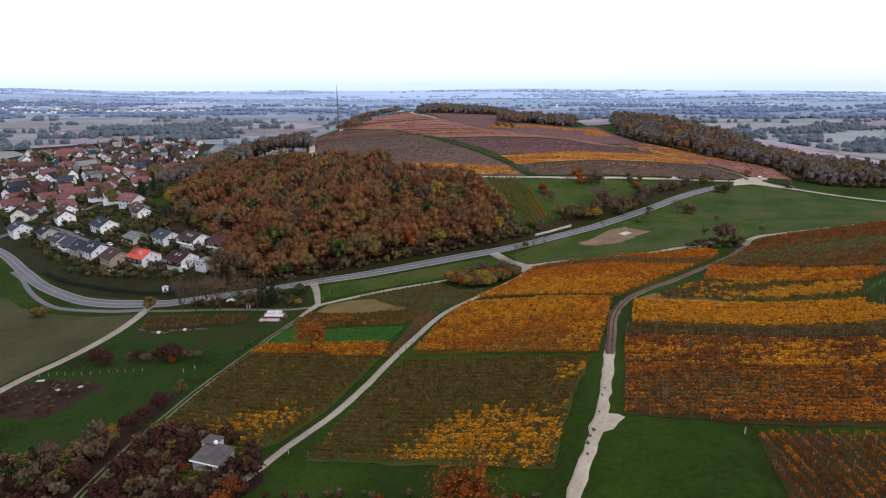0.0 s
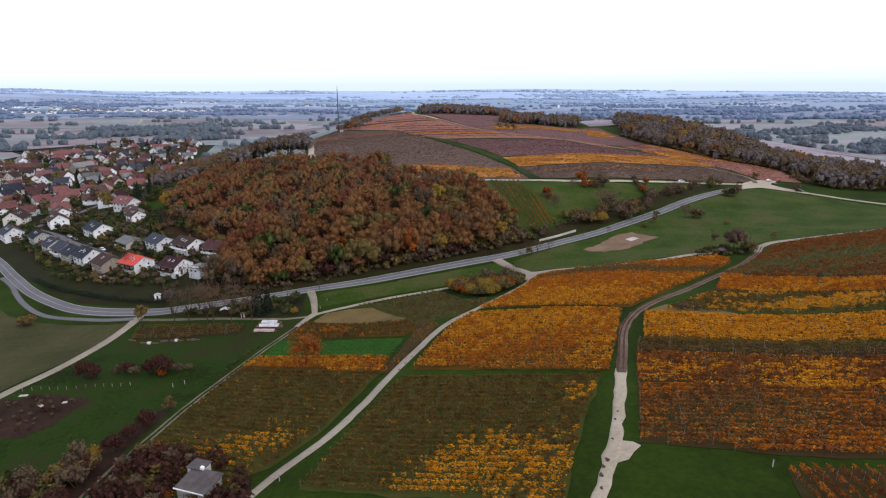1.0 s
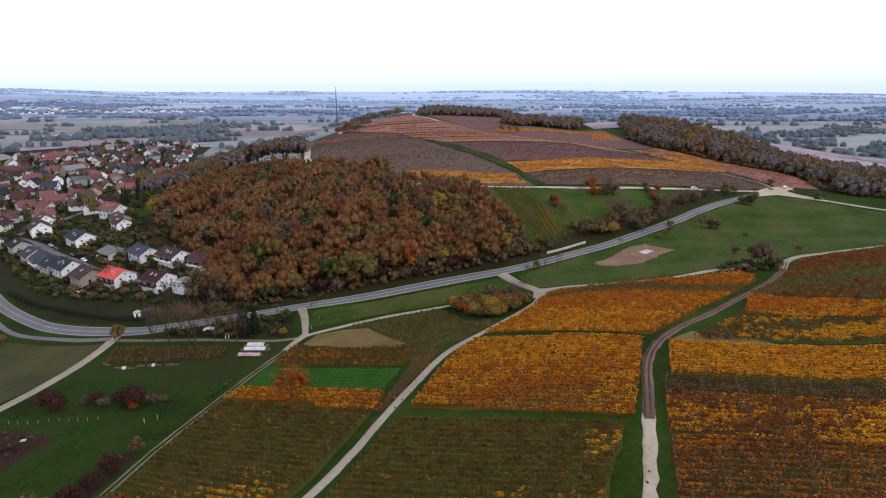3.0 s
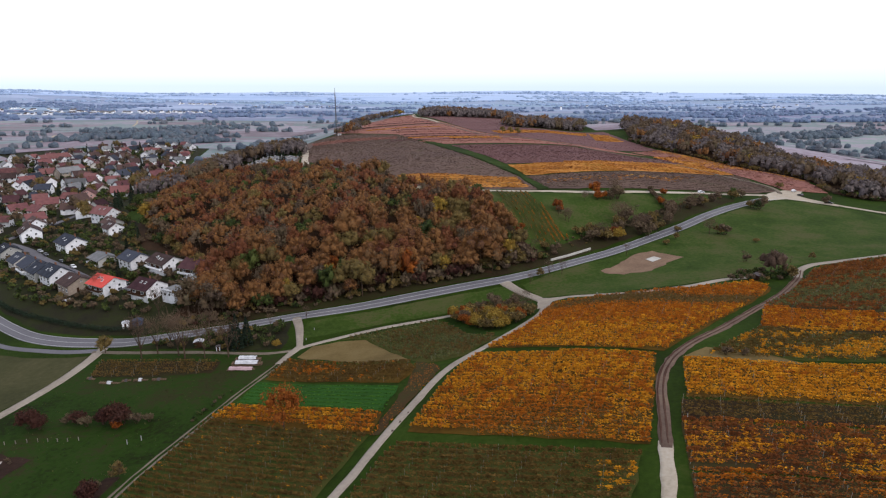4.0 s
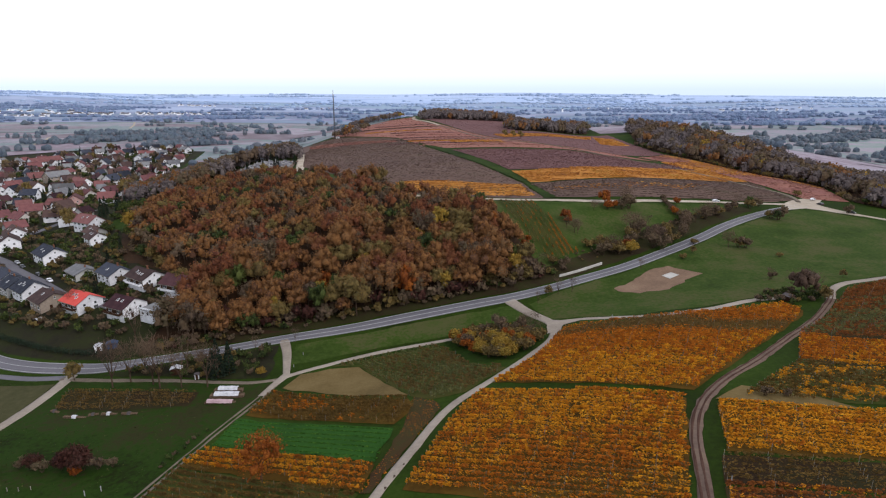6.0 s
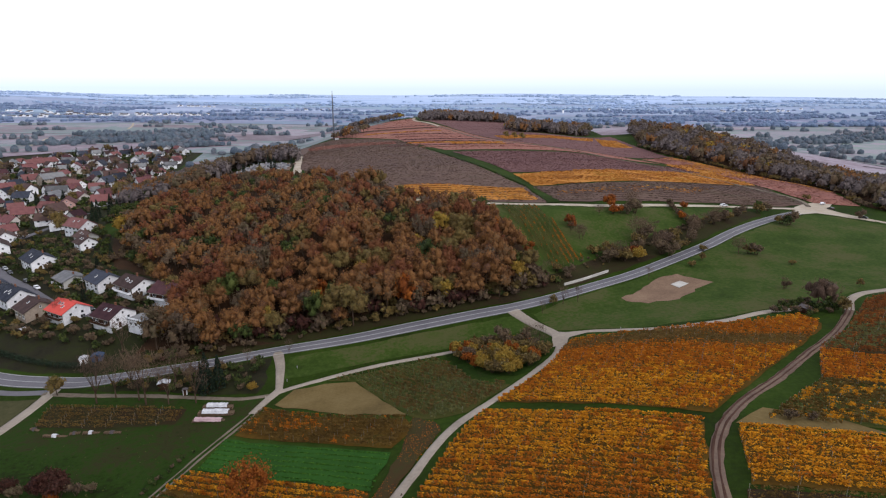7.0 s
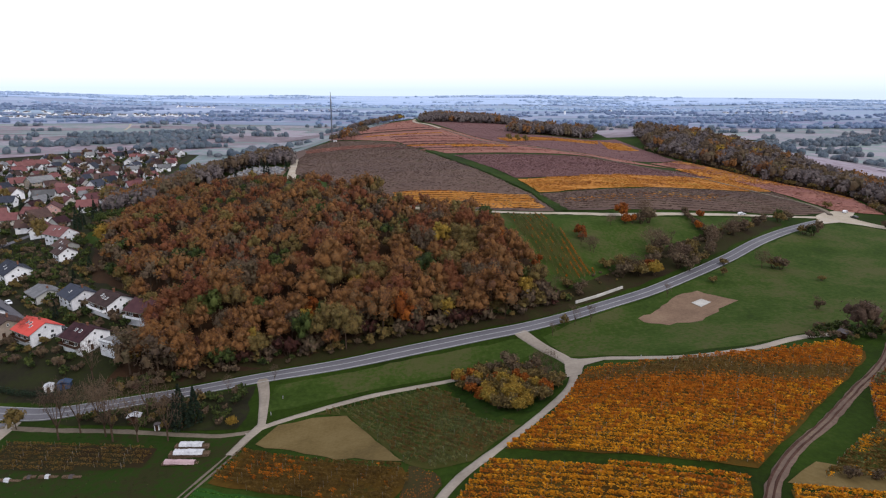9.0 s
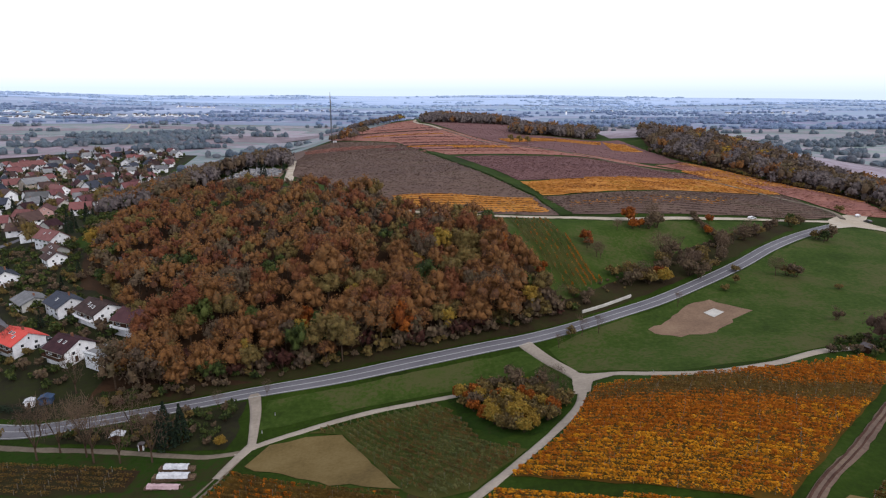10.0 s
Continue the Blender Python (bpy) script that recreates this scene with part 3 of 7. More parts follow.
def vineyard(poly, angle, main, second, share, label, soil="vine_soil", density=40.0, spots=(), thin=(), bare="brown", gap=2.0, seed=1, tall=1.65, size=0.24, gaps=0.15, stakes=True):
    """A plot of vines: its tilled ground, each row of leaves on its trellis, and the stakes."""
    rng = np.random.default_rng(seed)
    p = np.array(poly, float)
    mid = p.mean(0)
    thing = empty("vineyard", pose(*mid, ground_z(*mid)))
    tagged(thing, label, "vineyard")
    base = np.array([*mid, ground_z(*mid)])
    v, f = draped(poly, 0.1, 4.0, 0.3, seed)
    part("soil", sheet_mesh("soil", v - base, f, [M[soil]], smooth=True), thing, "tilled ground with grass between the rows")
    a = radians(angle)
    along, across = np.array([math.cos(a), math.sin(a)]), np.array([-math.sin(a), math.cos(a)])
    t = (p - mid) @ across
    posts = Shape()

    def zone(xy, where):
        out = np.zeros(len(xy))
        for cx, cy, rx, ry, k in where:
            out += k * np.exp(-(((xy[:, 0] - cx) / rx) ** 2 + ((xy[:, 1] - cy) / ry) ** 2) ** 2)
        return out

    for off in np.arange(t.min() + 0.4, t.max() - 0.2, gap):
        for s0, s1 in clips(poly, mid, along, across, off):
            s0, s1 = s0 + rng.uniform(0, 0.6), s1 - rng.uniform(0, 0.6)
            n = int((s1 - s0) * density)
            if n < 12:
                continue
            # each vine is a clump about its own stock
            stocks = np.arange(s0, s1, 1.1) + rng.normal(size=len(np.arange(s0, s1, 1.1))) * 0.15
            full = rng.uniform(0.35, 1.0, len(stocks))
            which = rng.choice(len(stocks), n, p=full / full.sum())
            s = np.clip(stocks[which] + rng.normal(size=n) * 0.36, s0, s1)
            xy = mid + s[:, None] * along + (off + rng.normal(size=n) * 0.15)[:, None] * across
            loss = ripple(s, np.full(n, off * 3.0), 5.0, seed)
            scant = zone(xy, thin)
            keep = ((loss > -0.45 + gaps) | (rng.uniform(size=n) < 0.45)) & (rng.uniform(size=n) > 0.45 * scant) & ~inside(CLEARING, xy[:, 0], xy[:, 1])
            s, xy, which, scant = s[keep], xy[keep], which[keep], scant[keep]
            n = len(s)
            h = 0.35 + (tall - 0.35) * rng.beta(2.0, 1.1, n) * (0.75 + 0.25 * full[which])
            c = np.column_stack([xy, heights(xy[:, 0], xy[:, 1]) + h])
            blot = 0.5 * ripple(s / 2.5, np.full(n, off), 9.0, seed + 40) + 0.4 * ripple(xy[:, 0], xy[:, 1], 3.5, seed + 70)
            own = rng.uniform(-0.35, 0.35, len(stocks))[which]
            chance = share + zone(xy, spots)
            chance += (0.6 * blot + own) * np.clip(4 * chance * (1 - chance), 0.15, 1.0)
            pick = (0.75 * rng.uniform(size=len(stocks))[which] + 0.25 * rng.uniform(size=n) < chance).astype(int)
            pick[rng.uniform(size=n) < 0.1 + scant * 0.85 + 0.25 * np.maximum(0, own)] = 2
            lv, lf = shoots(c - base, size, along, rng)
            tagged(part("vine_canopy", sheet_mesh("vine_canopy", lv, lf, [V[main], V[second], V[bare]], pick), thing), kind="stuff")
            if stakes:
                for q in np.arange(s0, s1, 8.0):
                    x, y = mid + q * along + off * across
                    z = ground_z(x, y)
                    x, y, z = x - base[0], y - base[1], z - base[2]
                    posts.box(x - 0.026, x + 0.026, y - 0.026, y + 0.026, z - 0.1, z + 1.8)
    if posts.v:
        tagged(part("trellis", posts.mesh("trellis", M["stake"]), thing, "grey trellis stakes"), kind="stuff")
    return thing


vineyard([(40.5, 253), (60, 250), (90, 252.5), (118, 259), (121, 252), (114, 243), (87, 218.5), (60.5, 193.5), (12.5, 210.5), (26, 224.5)], -20, "orange", "gold", 0.35, "broad vineyard in orange and gold autumn leaf", "litter", seed=1, spots=[(35, 208, 35, 12, 0.45), (100, 245, 30, 14, -0.25), (60, 240, 40, 14, -0.4)], thin=[(50, 245, 16, 6, 0.8), (70, 243, 16, 6.5, 1.0), (92, 237, 16, 5, 1.0), (106, 238, 10, 4, 0.6)], bare="mixed")
vineyard([(9.5, 206.5), (57, 189.5), (41.5, 147.5), (-9.5, 167.2), (1.2, 194)], -20.5, "orange", "gold", 0.5, "golden orange vineyard block beside the lane", "litter", seed=2, spots=[(25, 190, 22, 9, 0.35), (20, 165, 20, 8, -0.45)], thin=[(20, 158, 30, 7, 0.35)], bare="mixed")
vineyard([(-11.6, 162), (38.5, 144), (30, 124.5), (21, 98.5), (-31, 118.5), (-24, 136), (-15.5, 156)], -19.5, "brown", "gold", 0.02, "mostly bare brown vineyard with a golden patch", "green_soil", seed=3, spots=[(12, 113, 19, 12, 0.75), (-15, 112, 18, 4.5, 0.7), (33, 137, 6, 6, 0.3)])
vineyard([(-54.8, 230.5), (-11, 210), (-8.5, 203), (-13.6, 195), (-58.8, 215.7)], -24, "brown", "orange", 0.1, "thin russet vine strip beside a green crop", "litter", seed=4, density=32, spots=[(-45, 218, 14, 5, 0.3)])
vineyard([(-62.8, 199), (-16.5, 178), (-18.5, 168.5), (-67.6, 191.6)], -24, "orange", "gold", 0.5, "narrow golden vine strip beside a green crop", "litter", seed=5)
vineyard([(-67.6, 190.8), (-18.8, 168), (-31, 140), (-40, 129), (-58, 118), (-79, 134), (-76.5, 155), (-73, 170)], -24, "brown", "gold", 0.06, "brown late-autumn vineyard with golden tufts", "green_soil", seed=6, spots=[(-48, 138, 13, 7, 0.6)])
vineyard([(-40, 248.5), (-22, 255.5), (-4, 259.8), (2, 250), (8, 228), (17.5, 221.5), (5, 207.5), (-4, 206.5), (-10.3, 211.5), (-20.3, 231.5), (-29.5, 246.8)], -50, "mixed", "olive", 0.5, "thinning olive-brown vineyard beside shrubs", "green_soil", seed=7, density=32)
vineyard([(63, 186.5), (131, 175.5), (150, 172), (140, 150), (122, 154.5), (56, 166.3)], -10, "gold", "orange", 0.12, "bright yellow vineyard strip beside the track", "litter", seed=8, density=38)
vineyard([(54.5, 165), (122, 153.2), (139, 150), (132, 140), (114.5, 144), (51, 156)], -10, "brown", "mixed", 0.4, "dark green-brown vine strip with few leaves", "dark_soil", seed=9, density=14)
vineyard([(50.5, 154.8), (114, 143), (131, 139.5), (117, 121), (101, 125.5), (45.5, 137.6)], -11, "rust", "gold", 0.38, "russet and orange vineyard strip", seed=10, spots=[(90, 130, 40, 5, 0.3), (60, 141, 14, 6, 0.2)], thin=[(80, 148, 40, 4, 0.5), (60, 136, 20, 5, 0.4)], bare="rust")
vineyard([(45.2, 136.6), (101, 124.6), (117, 120.5), (98, 96), (82, 100), (61.5, 104.8), (38.5, 114)], -12, "rust", "orange", 0.4, "reddish brown vineyard with scattered orange leaves", seed=11, spots=[(85, 110, 25, 9, 0.35)], thin=[(60, 120, 25, 10, 0.5)], bare="mixed")
vineyard([(60, 101), (81, 97), (100, 93), (90, 68), (53, 74)], 87, "rust", "orange", 0.4, "diagonal rows of russet vines in grass", "vine_soil", seed=12, density=30)
vineyard([(107, 230), (160, 203), (185, 192), (172, 184), (146, 192.5), (96.5, 211.5)], -22, "orange", "gold", 0.2, "orange vineyard strip with bare rows", seed=13, spots=[(125, 208, 30, 6, 0.4)], bare="rust")
vineyard([(95.5, 210), (143.5, 191), (170, 182), (160, 168), (132, 179), (71, 190)], -19, "brown", "gold", 0.12, "olive-brown vines with a yellow strip", "green_soil", seed=14, spots=[(125, 190, 34, 6, 0.7), (100, 203, 20, 4, 0.3)], bare="olive")
vineyard([(149, 272.5), (168, 280), (220, 287), (250, 291), (250, 250), (205, 240), (161, 206), (108, 231.5), (123, 243)], -16, "rust", "olive", 0.35, "brown vineyard plots with a greener band", seed=15, density=30, spots=[(180, 242, 60, 7, 0.6), (170, 270, 60, 8, -0.4)])
# steep plot on the slope above the road
vineyard([(27, 387), (47, 384.5), (62, 331), (46, 324.5), (36, 355)], 101, "olive", "orange", 0.25, "steep vineyard plot with rows running uphill", "green_soil", seed=16, density=28, gap=2.6, spots=[(56, 350, 5, 40, 0.55)])

vineyard([(-127, 242.5), (-104, 238), (-79.5, 233.5), (-79.5, 225), (-100, 225.5), (-124.5, 230)], -10, "brown", "mixed", 0.3, "small bare brown vine plot beside gardens", "dark_soil", seed=17, density=16)
land("fallow_strip", [(-9.5, 210), (-3.5, 205), (-1.8, 199.5), (-9, 183.5), (-16.3, 167.5), (-18.8, 168), (-14, 182), (-11, 193)], M["vine_soil"], "weedy fallow strip beside the lane", "ground", up=0.2, cell=2.5, wobble=0.5)
land("grass_wedge", [(63.5, 188.5), (73, 195.5), (84, 192.5), (95, 182.5), (78, 185.5)], M["tan_grass"], "rough tan grass wedge with a brown bush", "meadow", up=0.18)
land("dark_meadow", [(-132, 250), (-119, 247), (-94, 243.5), (-74, 240), (-57, 239), (-58, 229), (-62, 211), (-69.5, 187.5), (-75.5, 169), (-79.5, 150), (-82.5, 131.7), (-83.5, 112), (-120, 100), (-150, 130), (-144, 176), (-139, 200), (-133, 226)], M["dark_meadow"], "dark green rough meadow with bushes", "meadow", up=0.06, cell=5.0)
land("bramble_patch", [(-143, 181), (-128, 184), (-111, 179), (-113, 170), (-117, 158), (-134, 159), (-143, 168)], M["brush"], "dark brown bramble and brush patch", "ground", up=0.12, cell=3.0, wobble=0.9)
land("thicket_floor", [(-82, 150), (-60, 142), (-44, 128), (-39, 112), (-52, 100), (-82, 100)], M["brush"], "dark brown thicket floor round a hut", "ground", up=0.09, cell=4.0)
land("scrub_floor", [(-84.5, 168), (-80.8, 168), (-83.5, 150), (-84.8, 131), (-85.2, 100), (-130, 105), (-118, 140), (-100, 141), (-92, 150)], M["brush"], "dark scrub floor beside the grass track", "ground", up=0.09, cell=4.0)
land("garden_plots", [(-121, 249.5), (-95, 246), (-74, 241.5), (-60.5, 241.5), (-60, 252), (-62.5, 266), (-80, 261.5), (-108, 253)], M["garden"], "dark overgrown garden plots beside the road", "ground", up=0.1, cell=4.0)
land("village_ground", [(-330, 396), (-300, 376), (-268, 353), (-240, 330), (-226, 316), (-200, 293.5), (-170, 272.5), (-145, 262.5), (-120, 259.5), (-100, 264.5), (-103, 300), (-115, 320), (-150, 345), (-186, 398), (-215, 430), (-225, 520), (-275, 620), (-300, 700), (-345, 860), (-390, 1050), (-570, 1040), (-735, 990), (-650, 800), (-530, 650), (-440, 520), (-375, 420)], M["garden"], "dark garden ground of the village", "ground", up=0.08, cell=7.0)

# hill vineyards: wide strips, each its own crop
# a little haze is blended into these four tones: lifted, more mauve
M["hill_brown"] = surface("hill_brown", [lin("533c3e"), lin("5e4444"), lin("664b49"), lin("6e524e")], 0.03, 0.3, 0.95, 0.4, 0.3, stretch=((0.15, 1.2, 1), 8))
M["hill_green"] = surface("hill_green", [lin("4c3e3c"), lin("564640"), lin("5e4c43"), lin("52493d")], 0.03, 0.3, 0.95, 0.4, 0.3, stretch=((0.15, 1.2, 1), 8))
M["hill_gold"] = surface("hill_gold", [lin("74502f"), lin("94642f"), lin("a67034"), lin("987444")], 0.04, 0.3, 0.95, 0.4, 0.3, stretch=((0.2, 1.2, 1), 8))
M["hill_rust"] = surface("hill_rust", [lin("704c48"), lin("7c544c"), lin("865c50"), lin("7e6054")], 0.03, 0.3, 0.95, 0.4, 0.3, stretch=((0.15, 1.2, 1), 8))

land("copse_floor", [(-1, 262), (8, 268.5), (22, 270), (31.5, 265), (33, 252), (29, 239), (20, 228.5), (12, 230), (5, 244)], M["dark_meadow"], "dark grassy ground under a copse", "ground", up=0.11, cell=3.0, wobble=0.8)

# ---------- trees and shrubs ----------
L = {}
TONES = {
    "beech": ["553a2c", "6c4b31", "7e5631", "885d33", "685139"],
    "russet": ["56352a", "6a402c", "7c4a2e", "734d32"],
    "oak": ["50442e", "655432", "776135", "605a36", "7c6336"],
    "dull": ["4c3f36", "5e4e3e", "6b5843", "605640"],
    "golden": ["75602a", "8e702e", "a08032", "7e7236"],
    "orange": ["5e3216", "7a4018", "904c1a", "9c5e22"],
    # lifted towards grey: the haze over far woods is in this colour
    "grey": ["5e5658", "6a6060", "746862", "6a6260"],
}
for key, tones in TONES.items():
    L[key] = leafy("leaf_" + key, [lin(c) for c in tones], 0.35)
L["green"] = leafy("leaf_green", [lin("212a16"), lin("343f1e"), lin("444f25"), lin("51582a")], 0.6)
L["conifer"] = leafy("leaf_conifer", [lin("141d16"), lin("1e2a1e"), lin("283626")], 0.5, 0.1)
L["twig"] = leafy("bare_twigs", [lin("4a3a30"), lin("5c4a3c"), lin("6e5a48")], 0.5, 0.1)
L["red"] = leafy("leaf_red", [lin("2e1a17"), lin("432620"), lin("503228"), lin("3c2a22")], 0.5)

T = {}
for key, tones in {**TONES, "conifer": ["111913", "1a251a", "233021"], "red": ["2e1a17", "432620", "503228", "3c2a22"], "green": ["212a16", "343f1e", "444f25", "51582a"]}.items():
    T[key] = leafy("grove_" + key, [lin(c) for c in tones], 0.35, tone=True)


def crown_points(rng, lobes, n):
    """Points on and in the skins of the crown's lobes, and the way out from each."""
    vol = np.array([l[3] ** 2 for l in lobes])
    which = rng.choice(len(lobes), n, p=vol / vol.sum())
    c = np.array([l[:3] for l in lobes])[which]
    r = np.array([(l[3], l[3], l[4]) for l in lobes])[which]
    d = rng.normal(size=(n, 3))
    d /= np.linalg.norm(d, axis=1)[:, None]
    low = d[:, 2] < -0.3
    d[low, 2] *= 0.4
    return c + d * r * rng.uniform(0.6, 1.15, n)[:, None], d


def crown(rng, lobes, cards, size, heart):
    """A crown: leaf clumps over the dense heart of every lobe."""
    c, out = crown_points(rng, lobes, cards)
    v, f = leaf_cards(c, size, rng, 0.8, out)
    if heart:
        lb = np.array(lobes if cards > 60 else lobes[:5])
        hv, hf = lumps(lb[:, :3], lb[:, [3, 3, 4]] * heart, rng, 0.3, 6, (-45, -8, 25, 58, 87)) if cards > 400 else lumps(lb[:, :3], lb[:, [3, 3, 4]] * heart * 1.06, rng, 0.26, 5, (-40, 8, 45, 85))
        v, f = np.concatenate([v, hv]), np.concatenate([f, hf + len(v)])
    return v, f


def broadleaf(kind, tall, wide, cards, size, seed, label, trunk_share=0.28, category="tree", name="tree", heart=0.55):
    """A tree with a tapered trunk, limbs and a crown of leaf clumps."""
    rng = np.random.default_rng(seed)
    thing = tagged(empty(name), label, category)
    wood = Shape()
    r0 = 0.018 * tall + 0.03
    bend = rng.normal(size=2) * 0.03 * tall
    top = (bend[0], bend[1], tall * 0.62)
    fork = (bend[0] * 0.4, bend[1] * 0.4, tall * trunk_share)
    wood.tube((0, 0, -0.4), fork, r0, r0 * 0.75, 7)
    wood.tube(fork, top, r0 * 0.75, r0 * 0.3, 6)
    lobes = [(top[0], top[1], tall * 0.74, wide * 0.3, tall * 0.24)]
    n = 6 if cards > 300 else 4
    for k in range(n):
        a = 2 * math.pi * (k + rng.uniform(-0.3, 0.3)) / n
        out, h = wide * rng.uniform(0.22, 0.34), tall * rng.uniform(0.44, 0.72)
        tip = (out * math.cos(a), out * math.sin(a), h)
        start = np.array(fork) + (np.array(top) - fork) * rng.uniform(0, 0.6)
        wood.tube(tuple(start), tip, r0 * 0.38, r0 * 0.12, 5)
        r = wide * rng.uniform(0.2, 0.29)
        lobes.append((*tip, r, r * rng.uniform(1.0, 1.6)))
    for k in range(9 if cards > 550 else 3):
        a = rng.uniform(0, 6.28)
        if k > 2:
            out, r = wide * rng.uniform(0.2, 0.42), wide * rng.uniform(0.1, 0.17)
            lobes.append((out * math.cos(a), out * math.sin(a), tall * rng.uniform(0.4, 0.85), r, r * rng.uniform(0.9, 1.5)))
            continue
        lobes.append((wide * 0.18 * math.cos(a), wide * 0.18 * math.sin(a), tall * rng.uniform(0.72, 0.9), wide * 0.17, wide * 0.17))
    part("trunk", wood.mesh("trunk", M["bark"]), thing)
    v, f = crown(rng, lobes, cards, size, heart)
    part("crown", sheet_mesh("crown", v, f, [L[kind]]), thing)
    return thing


def bare_tree(tall, wide, seed, label, twigs=260):
    """A leafless tree: limbs and a haze of thin twigs."""
    rng = np.random.default_rng(seed)
    thing = tagged(empty("tree"), label, "tree")
    wood, tips = Shape(), []
    r0 = 0.02 * tall
    wood.tube((0, 0, -0.4), (0, 0, tall * 0.35), r0, r0 * 0.7, 6)
    for k in range(7):
        a = 2 * math.pi * (k + rng.uniform(-0.3, 0.3)) / 7
        out, h = wide * rng.uniform(0.2, 0.42), tall * rng.uniform(0.6, 0.98)
        tip = (out * math.cos(a), out * math.sin(a), h)
        wood.tube((0, 0, tall * rng.uniform(0.2, 0.35)), tip, r0 * 0.5, r0 * 0.1, 5)
        tips.append((*tip, wide * 0.22, tall * 0.16))
    part("trunk", wood.mesh("trunk", M["bark"]), thing)
    c, _ = crown_points(rng, tips + [(0, 0, tall * 0.8, wide * 0.25, tall * 0.2)], twigs)
    s = Shape()
    for q in c:
        d = rng.normal(size=3) * 0.45
        s.tube(q, q + d + (0, 0, 0.35), 0.035, 0.015, 3)
    part("twig_crown", s.mesh("twig_crown", L["twig"]), thing, "bare brown twigs")
    return thing


def conifer(tall, wide, cards, size, seed, label):
    rng = np.random.default_rng(seed)
    thing = tagged(empty("conifer"), label, "conifer")
    part("trunk", Shape().tube((0, 0, -0.4), (0, 0, tall * 0.95), 0.018 * tall, 0.03, 6).mesh("trunk", M["bark"]), thing)
    h = rng.beta(1.1, 1.5, cards)
    a = rng.uniform(0, 2 * math.pi, cards)
    r = wide / 2 * (1 - h) ** 0.85 * rng.uniform(0.55, 1.05, cards) * (0.85 + 0.15 * np.sin(h * 40))
    c = np.column_stack([r * np.cos(a), r * np.sin(a), tall * (0.06 + 0.94 * h) - 0.25 * r])
    v, f = leaf_cards(c, size, rng, 0.5)
    part("crown", sheet_mesh("crown", v, f, [L["conifer"]]), thing)
    return thing


def shrub(kind, tall, wide, cards, size, seed, label, name="shrub"):
    """A bush: several stems and a low, uneven heap of leaf clumps."""
    rng = np.random.default_rng(seed)
    thing = tagged(empty(name), label, "shrub")
    stems, lobes = Shape(), []
    for k in range(6):
        a = 2 * math.pi * (k + rng.uniform(-0.4, 0.4)) / 6
        out, h = wide * rng.uniform(0.1, 0.3), tall * rng.uniform(0.45, 0.75)
        tip = (out * math.cos(a), out * math.sin(a), h)
        stems.tube((out * 0.1 * math.cos(a), out * 0.1 * math.sin(a), -0.3), tip, 0.07, 0.03, 4)
        lobes.append((*tip, wide * rng.uniform(0.16, 0.26), tall * rng.uniform(0.25, 0.4)))
    part("branchwork", stems.mesh("branchwork", M["bark"]), thing)
    v, f = crown(rng, lobes, cards, size, 0.55)
    v[:, 2] = np.maximum(v[:, 2], 0.02)
    part("crown", sheet_mesh("crown", v, f, [L[kind]]), thing)
    return thing


def put(proto, x, y, scale=1.0, turn=0.0, label="", group="", sink=0.0, stretch=1.0):
    """A copy of a thing on the ground; the first use moves the thing itself."""
    m = pose(x, y, ground_z(x, y) - sink, 0, 0, turn)
    if not proto.get("stands"):
        proto["stands"] = 1
        ob = proto
        ob.matrix_world = m
    else:
        ob = copy_thing(proto, m)
    ob.scale = (scale, scale, scale * stretch)
    return tagged(ob, label, group=group)


def scatter(poly, gap, seed, jitter=0.4):
    """Places about gap metres apart inside an outline."""
    rng = np.random.default_rng(seed)
    p = np.array(poly, float)
    lo, hi = p.min(0), p.max(0)
    out = []
    for j, y in enumerate(np.arange(lo[1], hi[1], gap * 0.87)):
        for x in np.arange(lo[0] + (j % 2) * gap / 2, hi[0], gap):
            q = np.array([x, y]) + rng.uniform(-jitter, jitter, 2) * gap
            if inside(p, q[:1], q[1:])[0]:
                out.append((float(q[0]), float(q[1])))
    return out


def leaner(name, tall, wide, cards, size, seed, label, share=0.16):
    """A tree of a far wood: branched to the ground, with fewer clumps."""
    return broadleaf(name, tall, wide, cards, size, seed, label, share)


wood_kinds = [
    broadleaf("green", 12, 8.7, 700, 0.55, 29, "still green tree in the wood"),
    broadleaf("oak", 13.5, 10.4, 1000, 0.52, 23, "olive-brown oak in autumn leaf"),
    broadleaf("oak", 12, 8.5, 920, 0.52, 24, "yellow-brown oak in autumn leaf"),
    broadleaf("golden", 12, 7.4, 600, 0.55, 27, "yellow-leaved birch among brown trees"),
    broadleaf("beech", 14.5, 9.9, 1000, 0.52, 21, "rust-brown beech in autumn leaf"),
    broadleaf("orange", 12, 8, 700, 0.5, 28, "orange autumn maple among brown trees"),
    broadleaf("beech", 13, 8.7, 920, 0.52, 22, "copper-brown beech in autumn leaf"),
    broadleaf("russet", 15, 9, 960, 0.52, 26, "tall russet beech on the slope"),
    broadleaf("dull", 13.5, 9, 900, 0.52, 25, "dull brown tree losing its leaves", heart=0.45),
]
odds = [0.03, 0.16, 0.12, 0.03, 0.22, 0.015, 0.16, 0.14, 0.125]


def mesh_arrays(me):
    """The vertices and the four-sided faces of a mesh."""
    v = np.empty(len(me.vertices) * 3, np.float32)
    me.vertices.foreach_get("co", v)
    f = np.array([p.vertices[:] for p in me.polygons if len(p.vertices) == 4], np.int32)
    return v.reshape(-1, 3), f


